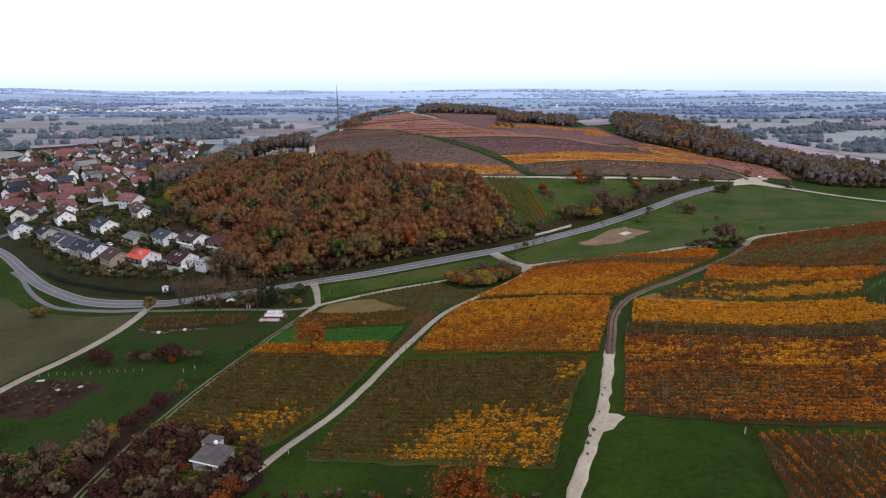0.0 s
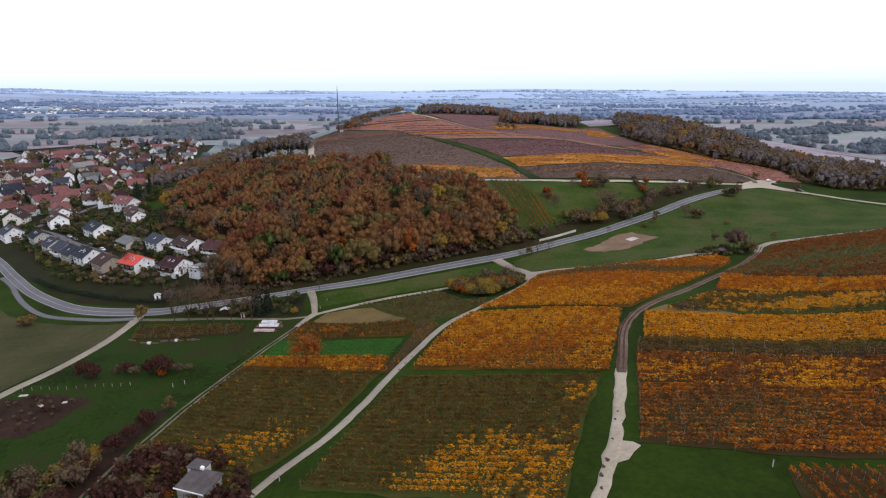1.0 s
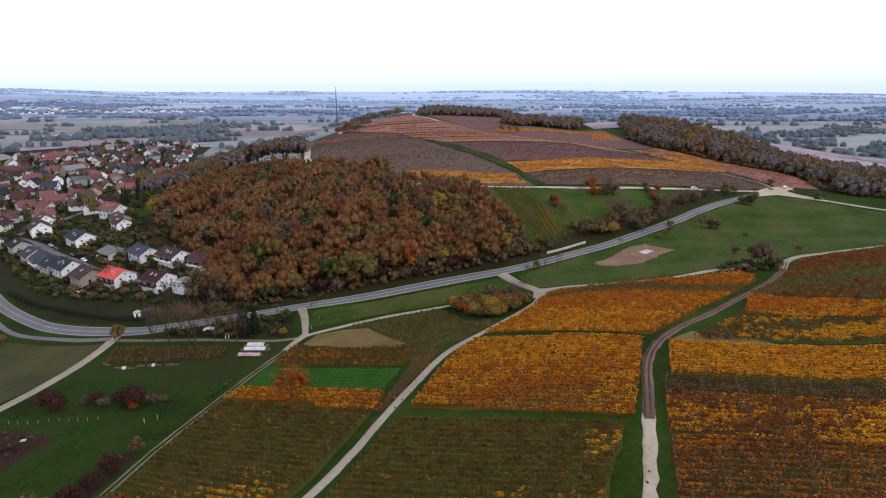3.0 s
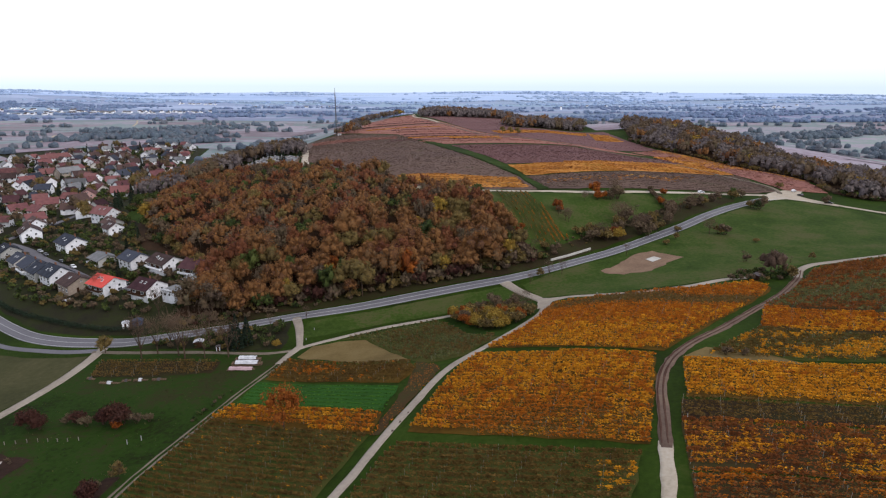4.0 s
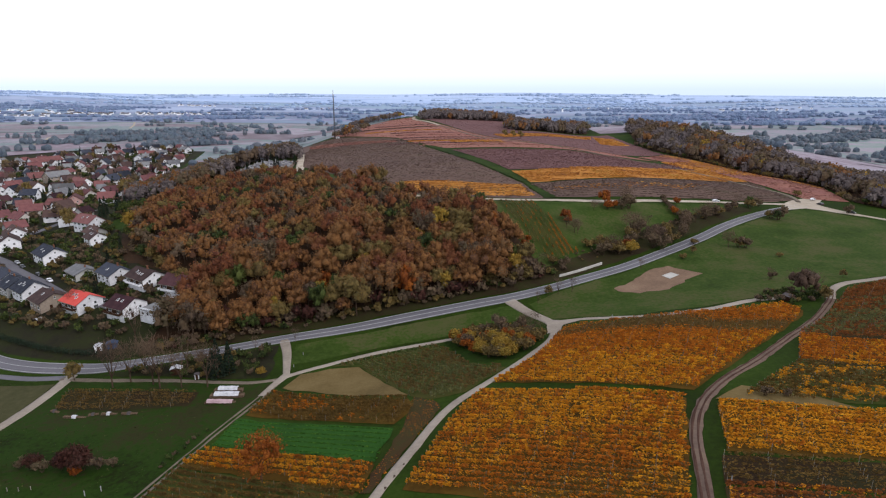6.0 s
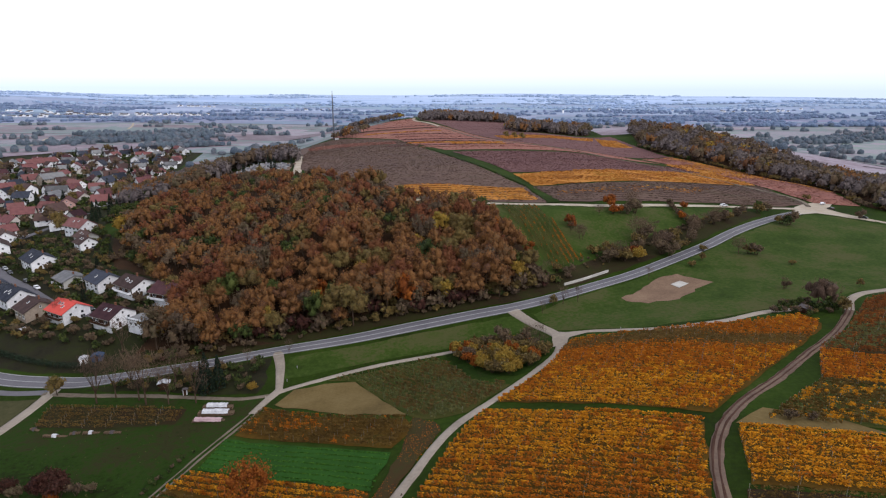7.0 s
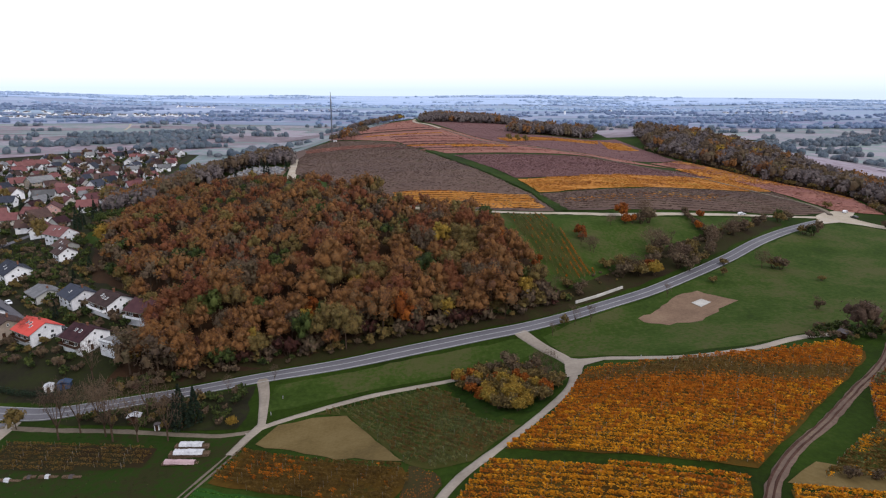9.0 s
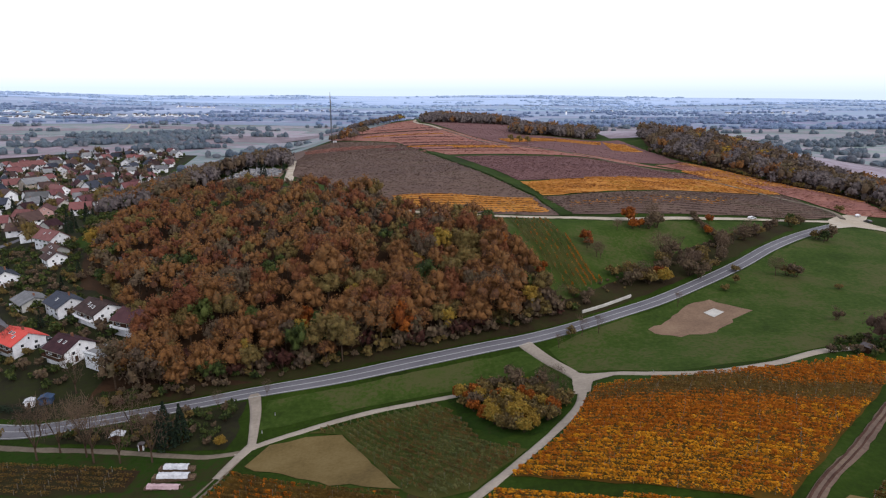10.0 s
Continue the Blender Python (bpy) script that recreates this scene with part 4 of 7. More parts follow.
def grove(name, places, kinds, shares_of, label, seed, low=0.8, high=1.12, natural=False, sink=0.0):
    """A wood too deep to count its trees: one mesh of many trees."""
    rng = np.random.default_rng(seed)
    verts, faces, index, tones, mats, n = [], [], [], [], [M["bark"]], 0
    ready = []
    for k in kinds:
        kid = {c.name.split(".")[0]: c.data for c in k.children}
        key = kid["crown"].materials[0].name.replace("leaf_", "")
        if T[key] not in mats:
            mats.append(T[key])
        ready.append((mesh_arrays(kid["trunk"] if "trunk" in kid else kid["branchwork"]), mesh_arrays(kid["crown"]), mats.index(T[key])))
    ready = [((tv[:14], tf[:7]) if len(tf) > 40 else (tv, tf), c, m) for (tv, tf), c, m in ready]
    for x, y in places:
        (tv, tf), (cv, cf), mi = ready[stand_kind(x, y, shares_of) if natural else rng.choice(len(kinds), p=shares_of)]
        a, s, tone = rng.uniform(0, 6.283), rng.uniform(low, high) * (stature(x, y) if natural else 1), rng.uniform()
        turn = np.array([[math.cos(a), -math.sin(a), 0], [math.sin(a), math.cos(a), 0], [0, 0, 1]]) * s
        for v, f, m in ((tv, tf, 0), (cv, cf, mi)):
            verts.append(v @ turn.T + (x, y, ground_z(x, y) - sink))
            faces.append(f + n)
            index.append(np.full(len(f), m))
            tones.append(np.full(len(v), tone))
            n += len(v)
    me = sheet_mesh(name, np.concatenate(verts), np.concatenate(faces), mats, np.concatenate(index))
    me.attributes.new("tone", "FLOAT", "POINT").data.foreach_set("value", np.concatenate(tones).astype(np.float32))
    return tagged(new(name, me), label, "woodland" if name == "woodland" else "shrubs", kind="stuff")


rng = np.random.default_rng(5)
WOOD = [(-109, 272), (-100, 269.5), (-85, 272), (-60, 279), (-10, 292.5), (22, 301), (38, 310), (33, 326), (27, 345), (23, 370), (14, 385), (-30, 388), (-40, 412), (-75, 450), (-108, 478), (-165, 488), (-200, 490), (-196, 440), (-184, 400), (-160, 358), (-140, 336), (-120, 324), (-108, 312), (-107, 296)]
places = sorted(scatter(WOOD, 6.5, 6), key=lambda q: q[1] - 0.55 * q[0])


def stature(x, y):
    """How tall the wood stands: groups of big trees, and a low hollow between its two spurs."""
    along = np.clip((np.array([x, y]) - (-158, 346)) @ np.array([60, 80]) / 10000, 0, 1)
    gap = np.hypot(x + 158 - 60 * along, y - 346 - 80 * along)
    return (1.0 + 0.22 * ripple(x, y, 26.0, 301)) * (1 - 0.5 * math.exp(-(gap / 9.0) ** 2))


def stand_kind(x, y, share_of):
    """The kind of tree: kinds grow in groups."""
    order = np.cumsum(share_of)
    q = 0.5 + 0.42 * ripple(x, y, 19.0, 302) + rng.uniform(-0.28, 0.28)
    return int(np.searchsorted(order, np.clip(q, 0, 0.999) * order[-1]))


for x, y in places[:205]:
    k = stand_kind(x, y, odds)
    put(wood_kinds[k], x, y, rng.uniform(0.72, 1.25) * stature(x, y) * (1.0 if y < 350 else 0.9), rng.uniform(0, 360), group="trees of the hillside wood", stretch=rng.uniform(0.85, 1.08))
for x, y in ((-112, 300), (-116, 309), (-124, 318), (-132, 326), (-142, 338), (-106, 286), (-108, 278), (-150, 347)):
    put(wood_kinds[int(-x) % 5], x, y, rng.uniform(0.65, 0.85), 40 * y, group="trees of the hillside wood")
mid_kinds = [
    broadleaf("green", 12, 8.6, 105, 1.05, 45, "green tree deep in the wood"),
    broadleaf("oak", 12.5, 9.6, 105, 1.05, 42, "olive-brown oak deep in the wood"),
    broadleaf("beech", 14, 9.6, 105, 1.05, 41, "rust-brown beech deep in the wood"),
    broadleaf("russet", 13, 8.6, 105, 1.05, 44, "copper-brown beech deep in the wood"),
    broadleaf("dull", 13, 9, 105, 1.05, 43, "dull brown tree deep in the wood", heart=0.5),
]
deep = [q for q in places[205:] if q[1] < 415]
high = [q for q in places[205:] if q[1] >= 415]
grove("woodland", deep, mid_kinds, [0.03, 0.23, 0.31, 0.2, 0.23], "deep brown and russet autumn wood on the hillside", 61, 0.7, 1.0, natural=True)
far_kinds = [
    leaner("dull", 13, 11.5, 60, 1.7, 31, "grey-brown tree of a distant wood"),
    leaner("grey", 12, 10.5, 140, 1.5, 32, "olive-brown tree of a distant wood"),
    leaner("beech", 13, 11.5, 60, 1.7, 33, "russet tree of a distant wood"),
    leaner("golden", 11, 9, 60, 1.7, 34, "yellowing tree at a wood's edge"),
]
far_odds = [0.36, 0.5, 0.1, 0.04]
grove("woodland", high, mid_kinds, [0.08, 0.22, 0.28, 0.2, 0.22], "lower brown trees on the wooded hilltop", 60, 0.5, 0.78, natural=True)
GRAVEYARD = [(-168, 528), (-118, 518), (-122, 556), (-160, 574)]
grove("woodland", [q for q in scatter([(-232, 490), (-180, 492), (-172, 530), (-163, 578), (-126, 562), (-121, 530), (-117, 532), (-128, 580), (-138, 625), (-175, 645), (-225, 610), (-255, 540)], 8.0, 11) if not inside(GRAVEYARD, q[:1], q[1:])[0]], far_kinds, far_odds, "brown wood round the hilltop graveyard", 62, 0.95, 1.35, sink=2.5)
RIGHT_WOOD = [(222, 775), (214, 700), (222, 640), (238, 574), (264, 522), (270, 482), (258, 434), (264, 421), (300, 411), (430, 405), (400, 520), (372, 640), (350, 760), (330, 900), (262, 930), (236, 850)]
land("wood_floor", RIGHT_WOOD, M["wood_floor"], "leaf-strewn brown floor of the eastern wood", "ground", 0.2, 10.0)
grove("woodland", [q for q in scatter(RIGHT_WOOD, 10.5, 7) if q[0] < 345 or q[1] < 470], far_kinds, far_odds, "brown autumn wood on the eastern ridge", 63, 0.95, 1.45, sink=3.0)
SUMMIT_WOODS = [[(-46, 1150), (-25, 1098), (52, 1085), (112, 1130), (130, 1200), (100, 1260), (-35, 1260)], [(82, 884), (125, 896), (192, 900), (205, 940), (215, 1020), (150, 1060), (92, 1000)]]
for k, outline in enumerate(SUMMIT_WOODS):
    land("wood_floor", outline, M["wood_floor"], "brown floor of the hilltop wood", "ground", 0.2, 12.0)
    grove("woodland", scatter(outline, 11, 8 + k), far_kinds, [0.1, 0.8, 0.08, 0.02], "grey-brown wood on the hilltop", 64 + k, 1.2, 1.65, sink=4.0)
grove("woodland", scatter([(-195, 1225), (-120, 1215), (-80, 1265), (-100, 1340), (-190, 1310)], 12, 9) + scatter([(-160, 890), (-124, 905), (-112, 990), (-150, 970)], 12, 10), far_kinds, far_odds, "small grey-brown hilltop copse", 68, 0.75, 1.1)
WEST_SLOPE = [(-262, 540), (-228, 610), (-178, 648), (-140, 640), (-142, 740), (-172, 880), (-196, 905), (-250, 880), (-275, 700)]
land("hill_plot", WEST_SLOPE, M["hill_green"], "brown rough fields on the western hill flank", "field", 0.2, 8.0)
grove("woodland", scatter([(-262, 540), (-228, 610), (-200, 640), (-215, 720), (-240, 800), (-275, 700)], 10, 13) + scatter([(-205, 700), (-170, 690), (-185, 800), (-215, 800)], 14, 14), far_kinds, far_odds, "grey-brown trees on the western hill flank", 67, 0.7, 1.0)

# ---------- the vineyard hill: wide plots, each its own crop ----------
def plot(poly, mat, label, up=0.25, cell=12.0, seed=1):
    return land("hill_plot", poly, M[mat], label, "field", up, cell, 0.5, seed)


def vines_far(poly, kind, per, size, label, seed, angle=10, gap=4.4, top=0.9):
    """Rows of vines too far off to tell the leaves: one mesh of clumps in rows."""
    rng = np.random.default_rng(seed)
    p = np.array(poly, float)
    lo, hi = p.min(0), p.max(0)
    n = int((hi[0] - lo[0]) * (hi[1] - lo[1]) * per)
    a = radians(angle)
    c, q = math.cos(a), math.sin(a)
    xy = rng.uniform(lo, hi, (n, 2))
    across = -xy[:, 0] * q + xy[:, 1] * c
    move = np.round(across / gap) * gap - across + rng.normal(size=n) * 0.18
    xy = xy + move[:, None] * np.array([-q, c])
    keep = inside(p, xy[:, 0], xy[:, 1]) & (ripple(xy[:, 0], xy[:, 1], 14.0, seed) + rng.normal(size=n) * 0.6 > (-0.45 if kind in ("gold", "rust") else -2.0))
    xy = xy[keep]
    m = len(xy)
    mid = np.column_stack([xy, heights(xy[:, 0], xy[:, 1]) + rng.uniform(0.5, top, m)])
    u = np.column_stack([np.full(m, c), np.full(m, q), np.zeros(m)]) * (size * rng.uniform(0.6, 1.8, m))[:, None]
    w = np.column_stack([-q * rng.normal(size=m) * 0.3, c * rng.normal(size=m) * 0.3, rng.uniform(0.15, 0.3, m)]) * size
    v, f = np.stack([mid - u, mid - w, mid + u, mid + w], 1).reshape(-1, 3), np.arange(4 * m).reshape(m, 4)
    tone = np.repeat(0.5 + 0.5 * ripple(xy[:, 0], xy[:, 1] * 1.6, 22.0, seed + 9), 4)
    me = sheet_mesh("hill_vines", v, f, [HV[kind]])
    me.attributes.new("tone", "FLOAT", "POINT").data.foreach_set("value", np.clip(tone, 0, 1).astype(np.float32))
    return tagged(new("hill_vines", me), label, "vines", kind="stuff")


# leaf tones share the hill's slight painted haze
HV = {"gold": leafy("hill_vine_gold", [lin("7c5030"), lin("a06a30"), lin("b47a36"), lin("a2803e")], 0.5, tone=True, leaf=0),
      "rust": leafy("hill_vine_rust", [lin("785450"), lin("885e54"), lin("92665a"), lin("8a685c")], 0.5, tone=True, leaf=0),
      "brown": leafy("hill_vine_brown", [lin("593f40"), lin("644847"), lin("6c504c"), lin("725652")], 0.5, tone=True, leaf=0),
      "green": leafy("hill_vine_green", [lin("524340"), lin("5c4b44"), lin("645147"), lin("584f41")], 0.5, tone=True, leaf=0)}
HILL = [
    ([(-110, 520), (-70, 470), (-36, 410), (-34, 399), (20, 396), (54, 391), (48, 440), (30, 492), (2, 580), (-36, 715), (-60, 800), (-160, 930), (-185, 900), (-136, 640), (-118, 560)], "green", 0.3, "grey-green and brown hill vineyard with faint rows", 0.25),
    ([(-31, 424), (7, 430), (46, 436), (51, 398), (-29, 404)], "gold", 1.1, "golden orange vineyard at the foot of the hill", 0.38),
    ([(52, 440), (217, 486), (216, 430), (200, 421), (160, 417), (118, 405), (79, 394), (61, 394)], "green", 0.8, "olive-brown vineyard above the lane", 0.3),
    ([(46, 487), (178, 534), (212, 545), (217, 490), (54, 444)], "gold", 1.1, "golden vineyard band on the hill", 0.3),
    ([(5, 620), (116, 619), (196, 566), (200, 542), (155, 520), (45, 492)], "brown", 0.5, "dark purple-brown vineyard on the hill", 0.3),
    ([(182, 634), (214, 652), (234, 573), (260, 521), (266, 482), (254, 434), (226, 436), (218, 500), (210, 560)], "rust", 0.6, "rust-coloured vineyard on the ridge flank", 0.36),
    ([(-34, 720), (0, 640), (116, 630), (190, 600), (165, 640), (108, 660), (60, 746), (6, 930), (-50, 1125), (-60, 1245), (-105, 1210), (-170, 960), (-60, 810)], "rust", 0.07, "red-brown vineyard towards the hilltop", 0.3),
    ([(10, 930), (62, 748), (110, 664), (168, 644), (214, 655), (212, 750), (214, 870), (92, 880), (112, 1125), (-45, 1150)], "brown", 0.07, "brown vineyard plots below the hilltop wood", 0.3),
]
for k, (poly, kind, per, lab, up) in enumerate(HILL):
    plot(poly, "hill_" + kind, lab, up, 6.0, k)
    vines_far(poly, kind, per, 0.62 if kind in ("green", "brown") else 0.75 if per > 0.4 else 0.9, "faint rows of " + lab, 200 + k)
bands = np.random.default_rng(12)
for k, y in enumerate((660, 690, 716, 742, 770, 805, 845, 890, 940, 985)):
    deep = bands.uniform(6, 12) * (1 + (y - 650) / 600)
    x0, x1 = -62 - (y - 650) * 0.26 + bands.uniform(0, 40), float(np.interp(y, [656, 720, 905, 1123], [100, 58, 0, -56])) - bands.uniform(0, 14)
    slope = bands.uniform(14, 30)
    band = [(x0, y + slope), (x1, y), (x1 - 3, y + deep * 0.7), (x0 + 2, y + slope + deep)]
    kind = ("rust", "brown", "gold", "green", "brown")[k % 5]
    plot(band, "hill_" + kind, ("narrow pale golden vine strip on the hill", "narrow dark vine strip on the hill")[kind != "gold"], 0.5, 6.0)
    vines_far(band, kind, 0.45, 1.1, "faint rows in a narrow vine strip", 230 + k)
for k, (poly, kind) in enumerate((([(58, 817), (188, 852), (178, 811), (67, 766)], "gold"), ([(190, 850), (208, 815), (206, 742), (177, 756)], "gold"), ([(5, 741), (60, 706), (62, 686), (4, 713)], "gold"), ([(-178, 847), (-59, 775), (-56, 745), (-160, 780)], "rust"),
                                  ([(189, 592), (222, 604), (246, 560), (256, 528), (224, 530), (192, 552)], "gold"), ([(66, 426), (176, 458), (150, 432), (62, 408)], "gold"))):
    if k < 5:
        plot(poly, "hill_" + kind, ("pale yellow vine strip on the hill", "reddish vine strip on the hill")[kind == "rust"], 0.5, 6.0)
    vines_far(poly, kind, 0.5 if k < 5 else 0.25, 0.9, "rows of leaves in a narrow vine strip", 250 + k)
plot([(214, 648), (236, 572), (263, 520), (268, 482), (262, 482), (256, 518), (229, 570), (206, 646)], "hill_gold", "thin golden strip along the wood's edge", 0.5, 5.0)
land("grass_strip", [(-32, 720), (-29, 721), (8, 580), (37, 492), (54, 443), (61, 392), (55, 390), (49.5, 441), (32.5, 491), (4.5, 577)], M["meadow"], "green grass strip between hill vineyards", "meadow", 0.55, 5.0)
land("grass_verge", [(-33, 397), (-8, 393), (17, 391), (52, 386), (79, 386.5), (119, 397.5), (163, 410), (198, 415), (214, 421), (212, 425), (160, 416.5), (118, 404), (79, 392.5), (50, 392), (-30, 403)], M["meadow"], "green verge along the hill lane", "meadow", 0.14, 4.0)

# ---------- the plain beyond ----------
# haze is mixed into these field colours: bluer and paler zone by zone
M["hazy_plain_near"] = patchwork("hazy_plain_near", [lin("62565c"), lin("786c74"), lin("5c7270"), lin("847a84"), lin("586e6c"), lin("706068"), lin("8a808a"), lin("6c7c76")])
M["hazy_plain_middle"] = patchwork("hazy_plain_middle", [lin("62687e"), lin("747890"), lin("64788a"), lin("868aa2"), lin("607688"), lin("726e8a")])
M["hazy_plain_far"] = patchwork("hazy_plain_far", [lin("72829c"), lin("8490aa"), lin("7890a2"), lin("929eb8")], 0.008)
M["hazy_plain_rim"] = patchwork("hazy_plain_rim", [lin("8fa4c6"), lin("9cb0ce"), lin("a4b6d2"), lin("94aac8")], 0.004)


def field_tiles(name, near, far, deep, wide, mat, up, label, seed, keep):
    """Fields of a plain, side by side, in one mesh."""
    rng = np.random.default_rng(seed)
    verts, faces = [], []
    y = near
    while y < far:
        dy = deep * rng.uniform(0.6, 1.5) * (1 + (y - near) / (near + 300))
        x = -4600 + rng.uniform(0, wide)
        skew = rng.uniform(-1.1, 1.1)
        while x < 4600:
            dx = wide * rng.uniform(0.3, 2.0)
            if keep(x + dx / 2, y + dy / 2):
                nx_, ny_ = max(2, int(dx / 45) + 1), max(2, int(dy / 45) + 1)
                u, v = np.meshgrid(np.linspace(0, 1, nx_), np.linspace(0, 1, ny_))
                px, py = (x + u * dx + skew * v * dy).ravel(), (y + v * dy + 12 * np.sin((x + u * dx) / 170)).ravel()
                n = len(verts)
                b = sum(len(q) for q in verts)
                verts.append(np.column_stack([px, py, heights(px, py) + up]))
                i = np.arange(nx_ * ny_).reshape(ny_, nx_) + b
                faces.append(np.stack([i[:-1, :-1], i[:-1, 1:], i[1:, 1:], i[1:, :-1]], -1).reshape(-1, 4))
            x += dx
        y += dy
    me = sheet_mesh(name, np.concatenate(verts), np.concatenate(faces), [mat])
    return tagged(new(name, me), label, "fields", kind="stuff")


def off_hill(x, y):
    return not (-260 < x < 470 and y < 1330) and not (-620 < x < -200 and y < 1020)


field_tiles("far_fields", 420, 1750, 55, 130, M["hazy_plain_near"], 0.9, "patchwork of muted brown and green fields", 41, off_hill)
field_tiles("far_fields", 1750, 2500, 110, 300, M["hazy_plain_middle"], 1.5, "muted patchwork of distant fields", 42, lambda x, y: True)
field_tiles("far_fields", 2500, 3500, 180, 600, M["hazy_plain_far"], 2.2, "hazy fields of the far plain", 43, lambda x, y: True)
field_tiles("far_fields", 3500, 4750, 260, 900, M["hazy_plain_rim"], 3.0, "pale blue fields at the horizon", 44, lambda x, y: True)

# both flanks reuse the near plain's haze-tinted colours
land("hill_plot", [(336, 430), (470, 402), (640, 420), (655, 1330), (130, 1330), (135, 1200), (222, 1010), (212, 900), (240, 860), (330, 905), (375, 640), (405, 520)], M["hazy_plain_near"], "muted brown fields on the eastern flank", "field", 0.3, 14.0)
land("hill_plot", [(-345, 880), (-300, 720), (-262, 560), (-276, 700), (-252, 882), (-196, 908), (-172, 962), (-110, 1212), (-110, 1330), (-265, 1330), (-390, 1060)], M["hazy_plain_near"], "muted brown fields on the western flank", "field", 0.3, 14.0)
# these leaf tones hold the distant haze, strongest at the rim
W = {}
W["near"] = leafy("haze_wood_near", [lin("5a6674"), lin("646e78"), lin("62727c"), lin("6e727a")], 0.0, 0.1, leaf=0.15)
W["mid"] = leafy("haze_wood_mid", [lin("687a98"), lin("7484a0"), lin("7086a0"), lin("7a86a4")], 0.0, 0.1, leaf=0.15)
W["rim"] = leafy("haze_wood_rim", [lin("8fa5c6"), lin("9aaeca"), lin("a4b6ce")], 0.0, 0.1, leaf=0.15)


def far_wood(spans, mat, wide, tall, label, seed):
    """Belts of trees on the plain: an uneven leafy lump for each crown."""
    rng = np.random.default_rng(seed)
    cs, rs = [], []
    for x, y, lx, ly, turn in spans:
        a = radians(turn)
        n = max(4, int(lx * ly / (wide * wide) * 0.7))
        px, py = rng.normal(size=n) * 0.3 * lx, rng.normal(size=n) * 0.3 * ly
        gx_, gy_ = x + px * math.cos(a) - py * math.sin(a), y + px * math.sin(a) + py * math.cos(a)
        r = wide * rng.uniform(0.45, 0.9, n)
        h = tall * rng.uniform(0.55, 1.1, n)
        cs.append(np.column_stack([gx_, gy_, heights(gx_, gy_) + 0.45 * h]))
        rs.append(np.column_stack([r, r, 0.55 * h]))
    v, f = lumps(np.concatenate(cs), np.concatenate(rs), rng, 0.1, 6, (-30, 15, 50, 86))
    return tagged(new("far_wood", sheet_mesh("far_wood", v, f, [mat], smooth=True)), label, "woodland", kind="stuff")


def clump_list(seed, n, y0, y1, wide, lx, ly, keep):
    r = np.random.default_rng(seed)
    out = []
    while len(out) < n:
        y = r.uniform(y0, y1)
        x = r.uniform(-wide, wide) * y / y1
        if keep(x, y):
            out.append((x, y, lx * r.uniform(0.3, 1.6), ly * r.uniform(0.4, 1.5), r.uniform(-14, 14)))
    return out


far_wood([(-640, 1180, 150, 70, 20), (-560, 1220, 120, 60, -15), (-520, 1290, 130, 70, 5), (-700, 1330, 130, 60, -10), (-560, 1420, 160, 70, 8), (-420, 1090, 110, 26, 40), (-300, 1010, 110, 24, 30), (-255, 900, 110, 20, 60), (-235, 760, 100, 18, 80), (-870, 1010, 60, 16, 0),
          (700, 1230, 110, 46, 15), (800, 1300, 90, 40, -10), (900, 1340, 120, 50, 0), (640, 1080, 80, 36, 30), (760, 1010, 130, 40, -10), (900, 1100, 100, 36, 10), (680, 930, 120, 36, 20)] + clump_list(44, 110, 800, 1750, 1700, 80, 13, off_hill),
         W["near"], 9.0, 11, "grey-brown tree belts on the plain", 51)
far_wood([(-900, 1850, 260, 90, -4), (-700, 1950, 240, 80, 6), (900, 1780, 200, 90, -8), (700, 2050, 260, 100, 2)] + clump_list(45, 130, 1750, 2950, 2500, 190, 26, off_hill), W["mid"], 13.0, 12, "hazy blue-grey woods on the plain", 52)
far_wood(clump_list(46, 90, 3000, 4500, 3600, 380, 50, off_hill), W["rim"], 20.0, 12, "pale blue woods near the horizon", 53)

for pts in ([(-448, 952), (-450, 980), (-470, 1040), (-495, 1116), (-540, 1160)], [(-754, 1512), (-790, 1600), (-855, 1738)], [(-462, 1900), (-520, 2040), (-593, 2190)], [(-716, 1110), (-745, 1180), (-780, 1253)]):
    strip("field_lane", pts, 5.0, 1.2, M["gravel"], "pale lane winding through far fields", "track", 12.0)

# ---------- village ----------
def roofing(name, colours):
    """Courses of tiles: colour blotches and a fine step in every course."""
    # every tone is lifted a quarter to imitate haze over the village
    m = surface(name, [lin(c, 1.25) for c in colours], 0.35, 3.0, 0.75, 0.35, 0.04, local=True, per_object=0.35)
    nt = m.node_tree
    wave = nt.nodes.new("ShaderNodeTexWave")
    wave.wave_type, wave.bands_direction = "BANDS", "Y"
    wave.inputs["Scale"].default_value = 1.1
    nt.links.new(nt.nodes.new("ShaderNodeTexCoord").outputs["Object"], wave.inputs["Vector"])
    b = nt.nodes.new("ShaderNodeBump")
    b.inputs["Strength"].default_value, b.inputs["Distance"].default_value = 0.5, 0.05
    nt.links.new(wave.outputs["Fac"], b.inputs["Height"])
    nt.links.new(b.outputs[0], nt.nodes["Principled BSDF"].inputs["Normal"])
    return m


